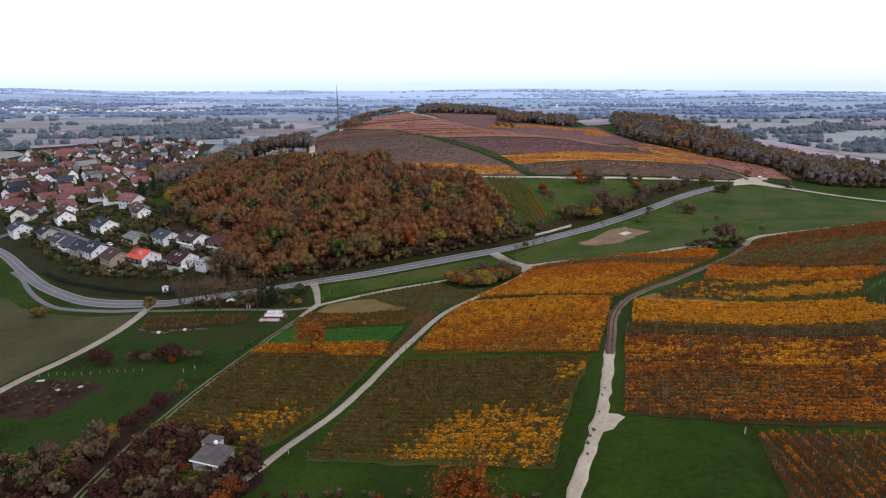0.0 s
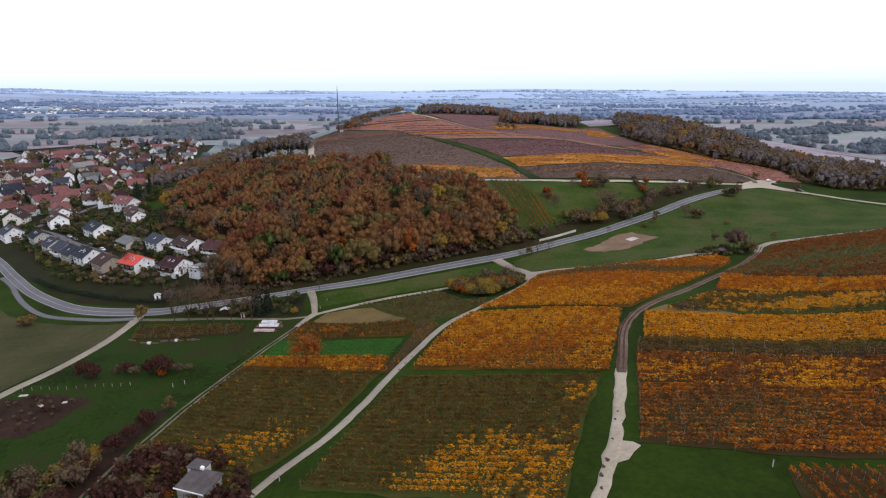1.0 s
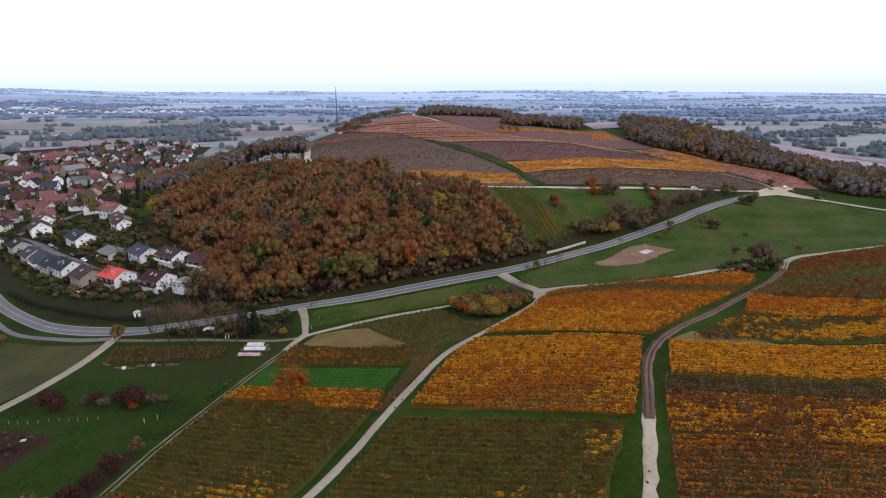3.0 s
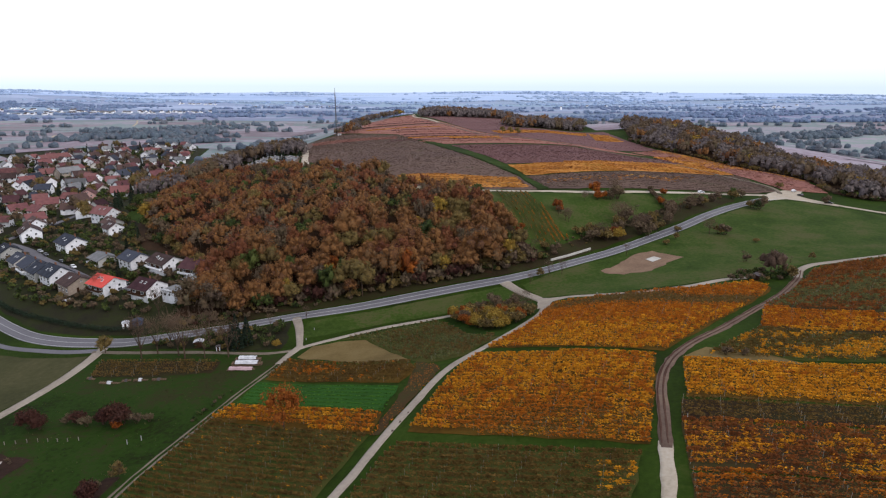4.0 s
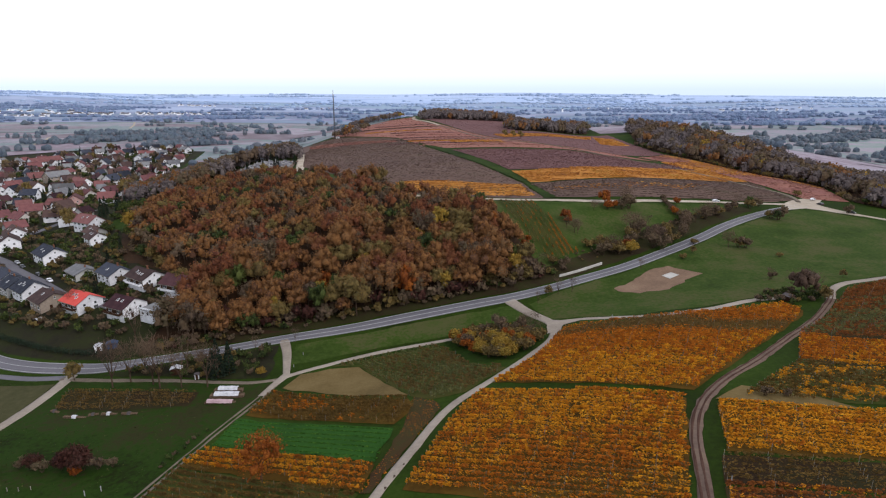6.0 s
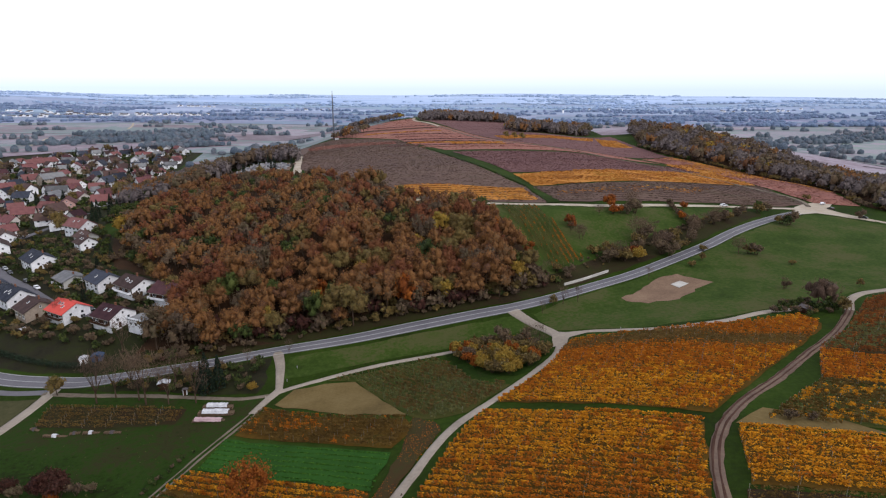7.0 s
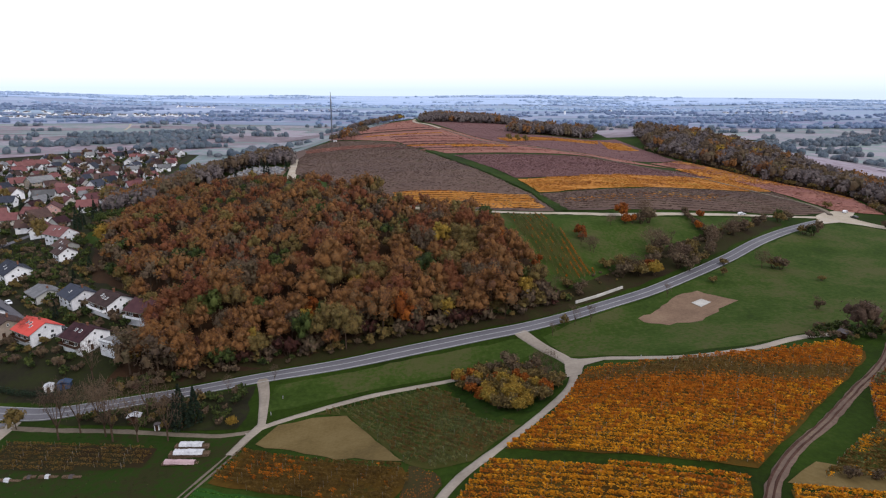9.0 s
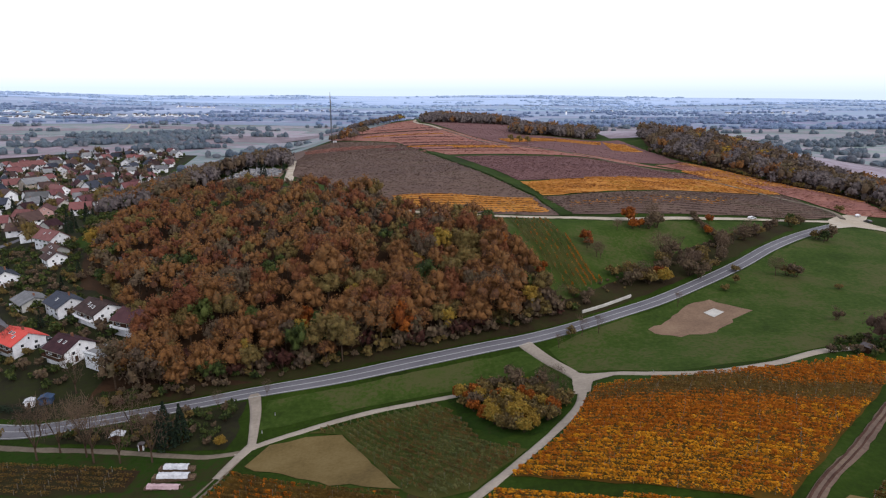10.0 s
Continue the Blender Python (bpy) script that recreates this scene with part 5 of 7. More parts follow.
ROOFS = {
    "orange": roofing("roof_orange", ["86302a", "a03a34", "ac463e"]),
    # the next two reds are also greyed to stand for haze
    "red": roofing("roof_red", ["483030", "5e3e3c", "6c4a48"]),
    "faded": roofing("roof_dulled", ["4a3032", "5a3a3b", "6a4644"]),
    "maroon": roofing("roof_maroon", ["281a1e", "382427", "442e30"]),
    "brown": roofing("roof_brown", ["2c2322", "3c2f2d", "4a3a36"]),
    "slate": roofing("roof_slate", ["1c1e24", "282b33", "363942"]),
    "grey": roofing("roof_grey", ["484848", "5c5c5e", "70706f"]),
}
WALLS = {
    "white": surface("plaster_white", [lin("c2c2c4"), lin("dcdcde"), lin("eeeeee")], 0.35, 2.0, 0.9, 0.15, 0.02, local=True, per_object=0.35),
    "cream": surface("plaster_cream", [lin("b0aaa2"), lin("c8c2ba"), lin("d8d3cc")], 0.3, 2.0, 0.9, 0.15, 0.02, local=True, per_object=0.2),
    "tan": surface("plaster_tan", [lin("7c7064"), lin("948678"), lin("a69a8c")], 0.3, 2.0, 0.9, 0.15, 0.02, local=True, per_object=0.2),
    "grey": surface("plaster_grey", [lin("8a8a86"), lin("a09f9a"), lin("b4b3ae")], 0.3, 2.0, 0.9, 0.15, 0.02, local=True, per_object=0.2),
    "pink": surface("plaster_pink", [lin("a8807a"), lin("c09a92"), lin("cca8a0")], 0.3, 2.0, 0.9, 0.15, 0.02, local=True, per_object=0.2),
}
M["frame_white"] = surface("window_frame", [lin("c8c8c6"), lin("dededc")], 0.5, 4.0, 0.5, 0.0, 0.01, local=True)
M["timber"] = surface("dark_timber", [lin("2c1e16"), lin("3e2a1e"), lin("4c3626")], 0.8, 6.0, 0.8, 0.3, 0.02, local=True)
M["chimney"] = surface("chimney_brick", [lin("5a3a30"), lin("74503f"), lin("84604c")], 0.8, 6.0, 0.9, 0.4, 0.02, local=True)
glass, gnt, gp = blank("window_glass")
gp.inputs["Base Color"].default_value, gp.inputs["Roughness"].default_value, gp.inputs["Specular IOR Level"].default_value = (0.02, 0.023, 0.028, 1), 0.08, 0.6
M["glass"] = glass


def window_meshes(w, h):
    """A frame round its openings, the pane set back in it and the sill; it faces -y."""
    t = 0.1
    xs = [-w / 2, -w / 2 + t, w / 2 - t, w / 2] if w <= 1.6 else [-w / 2, -w / 2 + t, -0.04, 0.04, w / 2 - t, w / 2]
    zs = [-h / 2, -h / 2 + t, h / 2 - t, h / 2]
    nx_ = len(xs)
    solid = {(i, j) for i in range(nx_ - 1) for j in range(3) if j != 1 or i % 2 == 0}
    s = Shape()
    f = []
    for i, j in solid:
        q = [j * nx_ + i, j * nx_ + i + 1, (j + 1) * nx_ + i + 1, (j + 1) * nx_ + i]
        b = [k + 4 * nx_ for k in q]
        f += [tuple(q), tuple(b[::-1])]
        for k, near in enumerate(((i, j - 1), (i + 1, j), (i, j + 1), (i - 1, j))):
            if near not in solid:
                f.append((q[k], b[k], b[(k + 1) % 4], q[(k + 1) % 4]))
    s.add([(x, y, z) for y in (-0.05, 0.1) for z in zs for x in xs], f)
    p = Shape().box(-w / 2 + t, w / 2 - t, -0.02, 0.04, -h / 2 + t, h / 2 - t)
    sill = Shape().box(-w / 2 - 0.08, w / 2 + 0.08, -0.14, 0.0, -h / 2 - 0.06, -h / 2)
    return s.mesh("window", M["frame_white"]), p.mesh("pane", M["glass"]), sill.mesh("sill", M["frame_white"])


WINDOWS = {"small": window_meshes(1.2, 1.2), "wide": window_meshes(2.0, 1.35), "tall": window_meshes(1.9, 2.1), "slim": window_meshes(0.8, 1.0)}


def far_window(w, h):
    """A window in one piece, its glass set back in the frame, for houses far off."""
    def ring(a, b, y):
        return [(-a, y, -b), (a, y, -b), (a, y, b), (-a, y, b)]
    u, v = w / 2 - 0.1, h / 2 - 0.1
    s = Shape().add(ring(w / 2, h / 2, -0.07) + ring(u, v, -0.07) + ring(u, v, -0.02) + ring(w / 2, h / 2, 0.1), [(k + o, (k + 1) % 4 + o, (k + 1) % 4 + o + 4, k + o + 4) for o in (0, 4) for k in range(4)] + [(k, (k + 1) % 4, 12 + (k + 1) % 4, 12 + k) for k in range(4)] + [(12, 13, 14, 15)])
    s.f.append((8, 9, 10, 11))
    s.m.append(1)
    return s.mesh("window", M["frame_white"], M["glass"])


FAR_WINDOWS = {"small": far_window(1.2, 1.2), "wide": far_window(2.0, 1.35), "tall": far_window(1.9, 2.1), "slim": far_window(0.8, 1.0)}


def window(house, kind, x, y, z, turn, plain=False):
    w = part("window", FAR_WINDOWS[kind] if plain else WINDOWS[kind][0], house)
    w.matrix_local = pose(x, y, z, 0, 0, turn)
    if not plain:
        part("pane", WINDOWS[kind][1], w, "dark reflecting glass")
        part("sill", WINDOWS[kind][2], w)
    return w


def gable_house(w, d, eave, pitch, roof, wall, label, balcony=False, skylights=0, seed=1, windows=True, chimney=True, timber=False, deep=3.0, plain=False):
    """A house with its ridge along x: walls with gables, roof slabs with overhang, windows, door, chimney."""
    rng = np.random.default_rng(seed)
    house = tagged(empty("house"), label, "house")
    rise = math.tan(radians(pitch)) * d / 2
    s = Shape()
    s.add([(x, y, z) for x in (-w / 2, w / 2) for y, z in ((-d / 2, -deep), (d / 2, -deep), (d / 2, eave), (0, eave + rise), (-d / 2, eave))],
          [(0, 1, 2, 3, 4), (9, 8, 7, 6, 5), (0, 4, 9, 5), (1, 6, 7, 2), (0, 5, 6, 1), (2, 7, 8, 3), (3, 8, 9, 4)])
    part("wall", s.mesh("wall", WALLS[wall]), house)
    over, side, t = 0.9, 0.7, 0.26
    ey = d / 2 + over
    ez = eave - math.tan(radians(pitch)) * over
    r = Shape()
    for sgn in (-1, 1):
        o = [(0, eave + rise + 0.05), (sgn * ey, ez + 0.05), (sgn * ey, ez + 0.05 + t), (0, eave + rise + 0.05 + t)]
        v = [(x, y, z) for x in (-w / 2 - side, w / 2 + side) for y, z in o]
        r.add(v, [(0, 1, 2, 3), (4, 7, 6, 5), (0, 4, 5, 1), (1, 5, 6, 2), (2, 6, 7, 3), (3, 7, 4, 0)])
    r.tube((-w / 2 - side, 0, eave + rise + 0.24), (w / 2 + side, 0, eave + rise + 0.24), 0.17, 0.17, 6)
    top = part("roof", r.mesh("roof", ROOFS[roof]), house)
    g = Shape()
    for sgn in (-1, 1) if not plain else ():
        g.tube((-w / 2 - side, sgn * (ey + 0.06), ez + 0.1), (w / 2 + side, sgn * (ey + 0.06), ez + 0.1), 0.08, 0.08, 6)
    if g.v:
        part("gutter", g.mesh("gutter", M["stake"]), house)
    if chimney:
        cx, cy = w * rng.uniform(-0.25, 0.25), d * rng.uniform(0.05, 0.15)
        zc = eave + rise - cy * math.tan(radians(pitch))
        c = Shape().box(cx - 0.35, cx + 0.35, cy - 0.3, cy + 0.3, zc - 0.3, eave + rise + 0.9).box(cx - 0.43, cx + 0.43, cy - 0.38, cy + 0.38, eave + rise + 0.9, eave + rise + 1.02)
        part("chimney", c.mesh("chimney", M["chimney"]), top, "brick chimney")
    for k in range(skylights):
        x, f = -w * 0.25 + w * 0.5 * (k + 0.5) / skylights, rng.uniform(0.35, 0.6)
        y, z = -d / 2 * f, eave + rise * (1 - f) + 0.36
        sky_l = part("skylight", Shape().box(-0.5, 0.5, -0.7, 0.7, -0.06, 0.06).mesh("skylight", M["frame_white"]), top, "pale roof window")
        sky_l.matrix_local = pose(x, y, z, pitch, 0, 0)
        pn = part("pane", Shape().box(-0.4, 0.4, -0.6, 0.6, 0.05, 0.075).mesh("pane", M["glass"]), sky_l)
    if plain:
        for k in range(2):
            window(house, "wide", w * (k - 0.5) * 0.5, -d / 2 - 0.02, eave - 1.4, 0, True)
        for sx, turn in ((w / 2 + 0.02, 90), (-w / 2 - 0.02, -90)):
            window(house, "wide", sx, 0, eave - 1.2, turn, True)
    elif windows:
        low = eave > 4.0
        n = max(2, int(w / 3.8))
        for k in range(n):
            x = -w / 2 + w * (k + 0.5) / n
            if low:
                window(house, "tall" if (balcony and k % 2) else "wide", x, -d / 2 - 0.05, eave - 1.35, 0)
            window(house, ("wide", "small")[k % 2], x, -d / 2 - 0.02, 1.3, 0)
        for sx, turn in ((w / 2 + 0.02, 90), (-w / 2 - 0.02, -90)):
            window(house, "wide", sx, d * 0.2, 1.3, turn)
            if low:
                window(house, "small", sx, -d * 0.22, eave - 1.2, turn)
                window(house, "small", sx, d * 0.2, eave - 1.2, turn)
            if rise > 2.6:
                window(house, "slim", sx, 0, eave + rise * 0.36, turn)
        dr = part("door", Shape().box(-0.55, 0.55, -0.08, 0.08, 0, 2.1).mesh("door", M["timber"]), house, "dark timber front door")
        dr.matrix_local = pose(w / 2 + 0.03, -d * 0.15, 0.0, 0, 0, 90)
    if balcony:
        # dark panel imitates the shaded balcony recess and its timber
        part("cladding", Shape().box(-w / 2 + 0.3, w / 2 - 0.3, -d / 2 - 0.04, -d / 2 + 0.02, eave - 2.6, eave - 0.15).mesh("cladding", M["timber"]), house, "dark timber cladding under the eaves")
        z = eave - 2.75
        b = Shape().box(-w / 2, w / 2 - 1, -d / 2 - 1.5, -d / 2, z - 0.2, z)
        bal = part("balcony", b.mesh("balcony", WALLS["grey"]), house)
        q = Shape().box(-w / 2, w / 2 - 1, -d / 2 - 1.5, -d / 2 - 1.38, z, z + 0.95).box(-w / 2, -w / 2 + 0.12, -d / 2 - 1.38, -d / 2, z, z + 0.95).box(w / 2 - 1.12, w / 2 - 1, -d / 2 - 1.38, -d / 2, z, z + 0.95)
        part("parapet", q.mesh("parapet", M["timber"] if timber else WALLS["white"]), bal, "dark timber parapet" if timber else "white rendered parapet")
    return house


def stand(house, x, y, turn, up=0.0):
    house["stands"] = 1
    house.matrix_world = pose(x, y, ground_z(x, y) + up, 0, 0, turn)
    return house


def from_eave(x, y, turn, d):
    """The middle of a house whose near eave's middle is known."""
    a = radians(turn + 90)
    k = d / 2 + 0.4
    return x + k * math.cos(a), y + k * math.sin(a)


taken = []
NEAR = [  # near eave's middle, turn, length, depth, eave, pitch, roof, wall, balcony, skylights, timber, label
    (-159.0, 296.2, -30, 11.8, 11.1, 4.4, 27, "orange", "white", True, 3, True, "white house with bright orange tiled roof and timber balcony"),
    (-179.4, 304.5, -37, 11.5, 12.1, 3.8, 27, "brown", "tan", False, 1, False, "tan house with dark brown tiled roof"),
    (-198.3, 320.4, -37, 12.5, 11.1, 4.2, 33, "slate", "white", False, 3, False, "white house with slate-grey roof and skylights"),
    (-210.7, 328.5, -39, 11.5, 10.6, 4.2, 31, "slate", "grey", False, 1, False, "grey terraced house with slate roof"),
    (-222.6, 339.2, -39, 11.0, 10.6, 4.2, 31, "slate", "white", True, 0, False, "white terraced house with slate roof"),
    (-235.0, 349.0, -40, 11.0, 10.6, 4.2, 31, "slate", "cream", False, 2, False, "pale house with dark slate roof"),
    (-134.8, 287.0, -27, 10.8, 11.1, 4.6, 28, "maroon", "white", True, 2, True, "white house with maroon tiled roof and balcony"),
    (-160.3, 325.3, -38, 13.0, 10.6, 4.2, 28, "slate", "white", False, 1, False, "white hillside house with slate-blue roof"),
    (-139.1, 312.9, -34, 13.5, 11.1, 4.4, 26, "brown", "white", True, 3, False, "white house with brown roof and long white balcony"),
    (-118.4, 301.6, -22, 10.5, 10.6, 4.6, 28, "maroon", "white", True, 0, False, "white house with maroon roof at the wood's edge"),
    (-183.7, 338.3, -40, 12.0, 10.1, 3.0, 22, "grey", "grey", True, 0, False, "grey bungalow with shallow dark roof"),
]
for k, (x, y, turn, w, d, e, p, roof, wall, bal, sky_n, tim, lab) in enumerate(NEAR):
    cx, cy = from_eave(x, y, turn, d)
    taken.append((cx, cy))
    stand(gable_house(w, d, e, p, roof, wall, lab, bal, sky_n, k, timber=tim, deep=4.5), cx, cy, turn)
flat = tagged(empty("annex", pose(-118.5, 287.5, ground_z(-118.5, 287.5), 0, 0, -24)), "white flat-roofed annex with roof terrace", "annex")
part("wall", Shape().box(-3.6, 3.6, -3.8, 3.8, -3, 4.6).mesh("wall", WALLS["white"]), flat)
part("roof", Shape().box(-3.9, 3.9, -4.1, 4.1, 4.6, 4.85).mesh("roof", ROOFS["grey"]), flat, "grey flat roof slab")
part("parapet", Shape().box(-3.9, 3.9, -4.1, -3.95, 4.85, 5.6).mesh("parapet", WALLS["white"]), flat)
for wx in (-1.8, 0.8):
    window(flat, "small", wx, -3.82, 3.1, 0)
window(flat, "wide", 3.62, 0, 3.0, 90)
taken.append((-118.5, 287.5))

MIDDLE = [  # middle, turn, length, depth, eave, pitch, roof, wall, label
    (-217, 375.5, -40, 16, 12, 4.4, 30, "slate", "white", "broad white house with slate roof and big gable"),
    (-202, 394, -42, 10, 9, 4.2, 32, "brown", "white", "small white house with brown roof"),
    (-226, 430, -28, 16, 11, 5.6, 34, "red", "white", "modern white house with steep red roof"),
    (-210, 408, -35, 11, 9, 3.6, 30, "brown", "grey", "low house with brown roof on the slope"),
    (-178, 399, -35, 9, 8, 5.0, 35, "red", "white", "white house half hidden behind a yellow tree"),
    (-298, 418, 100, 13, 12, 4.8, 36, "brown", "cream", "cream yellow house with brown gable roof"),
    (-261, 405, -50, 15, 11, 5.2, 34, "brown", "white", "white house with dark gable and balcony"),
    (-270, 424, -48, 13, 11, 5.0, 34, "brown", "white", "white house with steep brown roof"),
    (-276, 381, -42, 13, 11, 5.2, 33, "slate", "white", "dark-roofed house with white balconies"),
    (-252, 372, -42, 12, 10, 4.5, 30, "slate", "grey", "grey house with low slate roof"),
    (-331, 453, 50, 14, 10, 5.0, 36, "red", "white", "white house with muted red roof"),
    (-305, 442, 15, 10, 9, 4.0, 33, "red", "white", "small village house with red roof"),
    (-329, 519, 35, 10, 9, 5.0, 38, "red", "white", "white house with small red roof"),
    (-304, 521, -6, 14, 10, 4.6, 36, "red", "pink", "pink house with wide red roof"),
    (-300, 537, 115, 13, 11, 4.8, 34, "red", "pink", "pink gabled house with red roof"),
    (-356, 640, -28, 19, 11, 5.0, 38, "red", "white", "long house with red roof"),
    (-402, 676, 62, 22, 13, 7.0, 34, "grey", "tan", "large tan house with pale grey roof"),
    (-348, 600, 22, 16, 11, 5.5, 35, "grey", "white", "white house with blue-grey roof"),
    (-334, 655, 80, 14, 11, 5.5, 42, "slate", "white", "white gabled house with slate roof"),
    (-338, 685, 70, 13, 10, 5.5, 42, "slate", "white", "white house with steep grey roof"),
    (-435, 610, 95, 13, 11, 5.8, 40, "brown", "cream", "cream house with brown roof"),
    (-386, 589, 95, 13, 10, 5.2, 42, "slate", "white", "white gabled house with dark roof"),
    (-471, 672, 40, 26, 12, 6.0, 38, "red", "white", "long house with faded red roof"),
    (-427, 680, 48, 14, 11, 5.5, 40, "red", "cream", "house with red roof and pale gable"),
    (-512, 826, 70, 40, 13, 6.0, 36, "red", "white", "long low hall with faded red roof"),
    (-558, 815, 95, 9, 9, 6.0, 48, "grey", "white", "small white chapel with steep gable"),
    (-420, 798, 100, 16, 12, 6.5, 42, "slate", "white", "tall white house with steep gable"),
]
for k, (x, y, turn, w, d, e, p, roof, wall, lab) in enumerate(MIDDLE):
    taken.append((x, y))
    stand(gable_house(w, d, e, p, roof, wall, lab, False, 2 if k < 10 else 0, 50 + k, deep=3.5), x, y, turn)

models = [gable_house(13, 10, 5.0, 38, "faded", "white", "white village house with red roof", seed=81, plain=True),
          gable_house(12, 10, 5.2, 40, "brown", "white", "white village house with brown roof", seed=82, plain=True),
          gable_house(13, 11, 5.0, 36, "slate", "white", "white village house with slate roof", seed=83, plain=True),
          gable_house(14, 10, 4.6, 36, "faded", "cream", "cream village house with red roof", seed=84, plain=True),
          gable_house(11, 9, 4.4, 40, "maroon", "grey", "grey village house with maroon roof", seed=85, plain=True),
          gable_house(15, 11, 5.4, 34, "grey", "white", "white village house with grey roof", seed=86, plain=True)]
VILLAGE = [(-312, 400), (-262, 432), (-238, 452), (-240, 520), (-275, 600), (-300, 700), (-352, 860), (-395, 1010), (-470, 1030), (-540, 980), (-560, 900), (-560, 790), (-520, 670), (-430, 520), (-365, 420)]
rng = np.random.default_rng(77)
for x, y in scatter(VILLAGE, 21.5, 78, 0.28):
    if min(math.hypot(x - a, y - b) for a, b in taken) < 17 or abs(x + 267) < 7 and y < 500 or rng.uniform() < 0.1:
        continue
    k = rng.choice(6, p=[0.2, 0.25, 0.22, 0.1, 0.13, 0.1])
    put(models[k], x, y, rng.uniform(0.82, 1.08), rng.choice([-35, 55, 20, 110, 75]) + rng.uniform(-8, 8), group="houses of the village")
    taken.append((x, y))

# trees and shrubs of the gardens
dark_shrub = shrub("green", 3.2, 4.4, 420, 0.55, 91, "dark green garden shrub")
brown_shrub = shrub("dull", 3.0, 4.2, 420, 0.45, 92, "brown leafless-looking garden shrub")
olive_shrub = shrub("oak", 2.6, 3.6, 340, 0.5, 93, "olive-brown autumn shrub in a garden")
red_shrub = shrub("red", 4.2, 6.5, 800, 0.5, 94, "dark red autumn thicket bush")
gold_shrub = shrub("golden", 4.2, 5.0, 700, 0.5, 95, "dense bush in yellow autumn leaf")
orange_shrub = shrub("orange", 4.0, 4.8, 700, 0.5, 96, "dense bush in orange autumn leaf")
thuja = conifer(7, 2.6, 360, 0.5, 97, "slim dark green thuja in a garden")
spruce = conifer(15, 7, 800, 0.8, 98, "tall dark spruce among village gardens")
garden_tree = broadleaf("green", 8, 6, 420, 0.65, 99, "dark green garden tree in the village")
copper_tree = broadleaf("oak", 9, 8, 500, 0.65, 100, "brown-orange autumn tree in the village")
bare = bare_tree(8, 6.5, 101, "bare brown roadside tree without leaves")
low_green = shrub("green", 3.4, 5.0, 45, 1.3, 103, "dark green shrub between village houses")
low_brown = shrub("dull", 3.2, 5.0, 45, 1.3, 104, "grey-brown shrub between village houses")
low_olive = shrub("oak", 3.0, 4.6, 45, 1.3, 105, "olive-brown shrub between village houses")
low_tree = broadleaf("dull", 8, 7, 60, 1.4, 106, "grey-brown tree between village houses", 0.15)
low_thuja = conifer(8, 4, 80, 1.2, 107, "dark conifer between village houses")
mid_green = shrub("green", 3.2, 4.6, 40, 1.1, 108, "dark green shrub on a garden slope")
mid_brown = shrub("dull", 3.0, 4.4, 40, 1.1, 109, "brown shrub on a garden slope")
mid_olive = shrub("oak", 2.7, 4.0, 40, 1.1, 110, "olive-brown shrub on a garden slope")
mid_red = shrub("red", 3.6, 5.4, 40, 1.1, 112, "dark red-brown thicket bush")
spots = [q for q in scatter(VILLAGE, 11.2, 79, 0.45) if min(math.hypot(q[0] - a, q[1] - b) for a, b in taken) > 7.2]
grove("garden_greenery", spots, [low_green, low_brown, low_olive, low_thuja, low_tree, copper_tree], [0.44, 0.3, 0.05, 0.12, 0.08, 0.01], "dark green and brown trees and shrubs between village houses", 66, 0.9, 1.8)
# gardens between the near houses, down to the road
NEAR_GARDENS = [(-300, 400), (-235, 340), (-205, 308), (-170, 288), (-130, 274), (-106, 278), (-104, 300), (-125, 322), (-155, 342), (-185, 385), (-205, 425), (-236, 440)]
street = curve_points([(-268, 395), (-246, 380), (-226, 362), (-205, 345), (-188, 330), (-168, 312), (-150, 303), (-132, 295), (-118, 291)], 3)
spots = [q for q in scatter(NEAR_GARDENS, 5.1, 80, 0.5) if min(math.hypot(q[0] - a, q[1] - b) for a, b in taken) > 7.6 and np.hypot(*(street - q).T).min() > 4.0]
grove("garden_greenery", spots, [mid_green, mid_brown, mid_olive, thuja], [0.5, 0.32, 0.16, 0.02], "dark tangled shrubs of the hillside gardens", 67, 0.5, 1.35)
# thicket between the gardens and the wood
edge = scatter([(-110, 275), (-98, 277), (-100, 300), (-112, 318), (-135, 334), (-158, 350), (-182, 392), (-196, 430), (-222, 448), (-232, 500), (-205, 520), (-194, 440), (-180, 398), (-158, 358), (-130, 330), (-104, 316), (-98, 300)], 5.0, 83, 0.5)
grove("garden_greenery", edge, [mid_green, mid_brown, mid_olive, garden_tree], [0.42, 0.33, 0.2, 0.05], "dark thicket at the wood's edge", 68, 0.7, 1.5)
for x, y, s in ((-232, 455, 1.0), (-224, 462, 1.1), (-238, 470, 0.9), (-330, 545, 0.9), (-300, 610, 0.9), (-345, 720, 1), (-318, 560, 0.8), (-214, 452, 0.9), (-172, 365, 0.6), (-77, 243.5, 0.95), (-74, 246, 0.8), (-80, 246.5, 0.65)):
    put(spruce, x, y, s, 40 * s)
put(broadleaf("golden", 12, 10, 700, 0.7, 102, "yellow-green lime tree at the wood's edge"), -182, 398, 1.15)
for x, y, s in ((-252, 450, 1.35), (-245, 440, 1.1), (-310, 560, 1.1), (-318, 548, 0.9), (-340, 470, 0.9)):
    put(copper_tree, x, y, s, 70 * s)


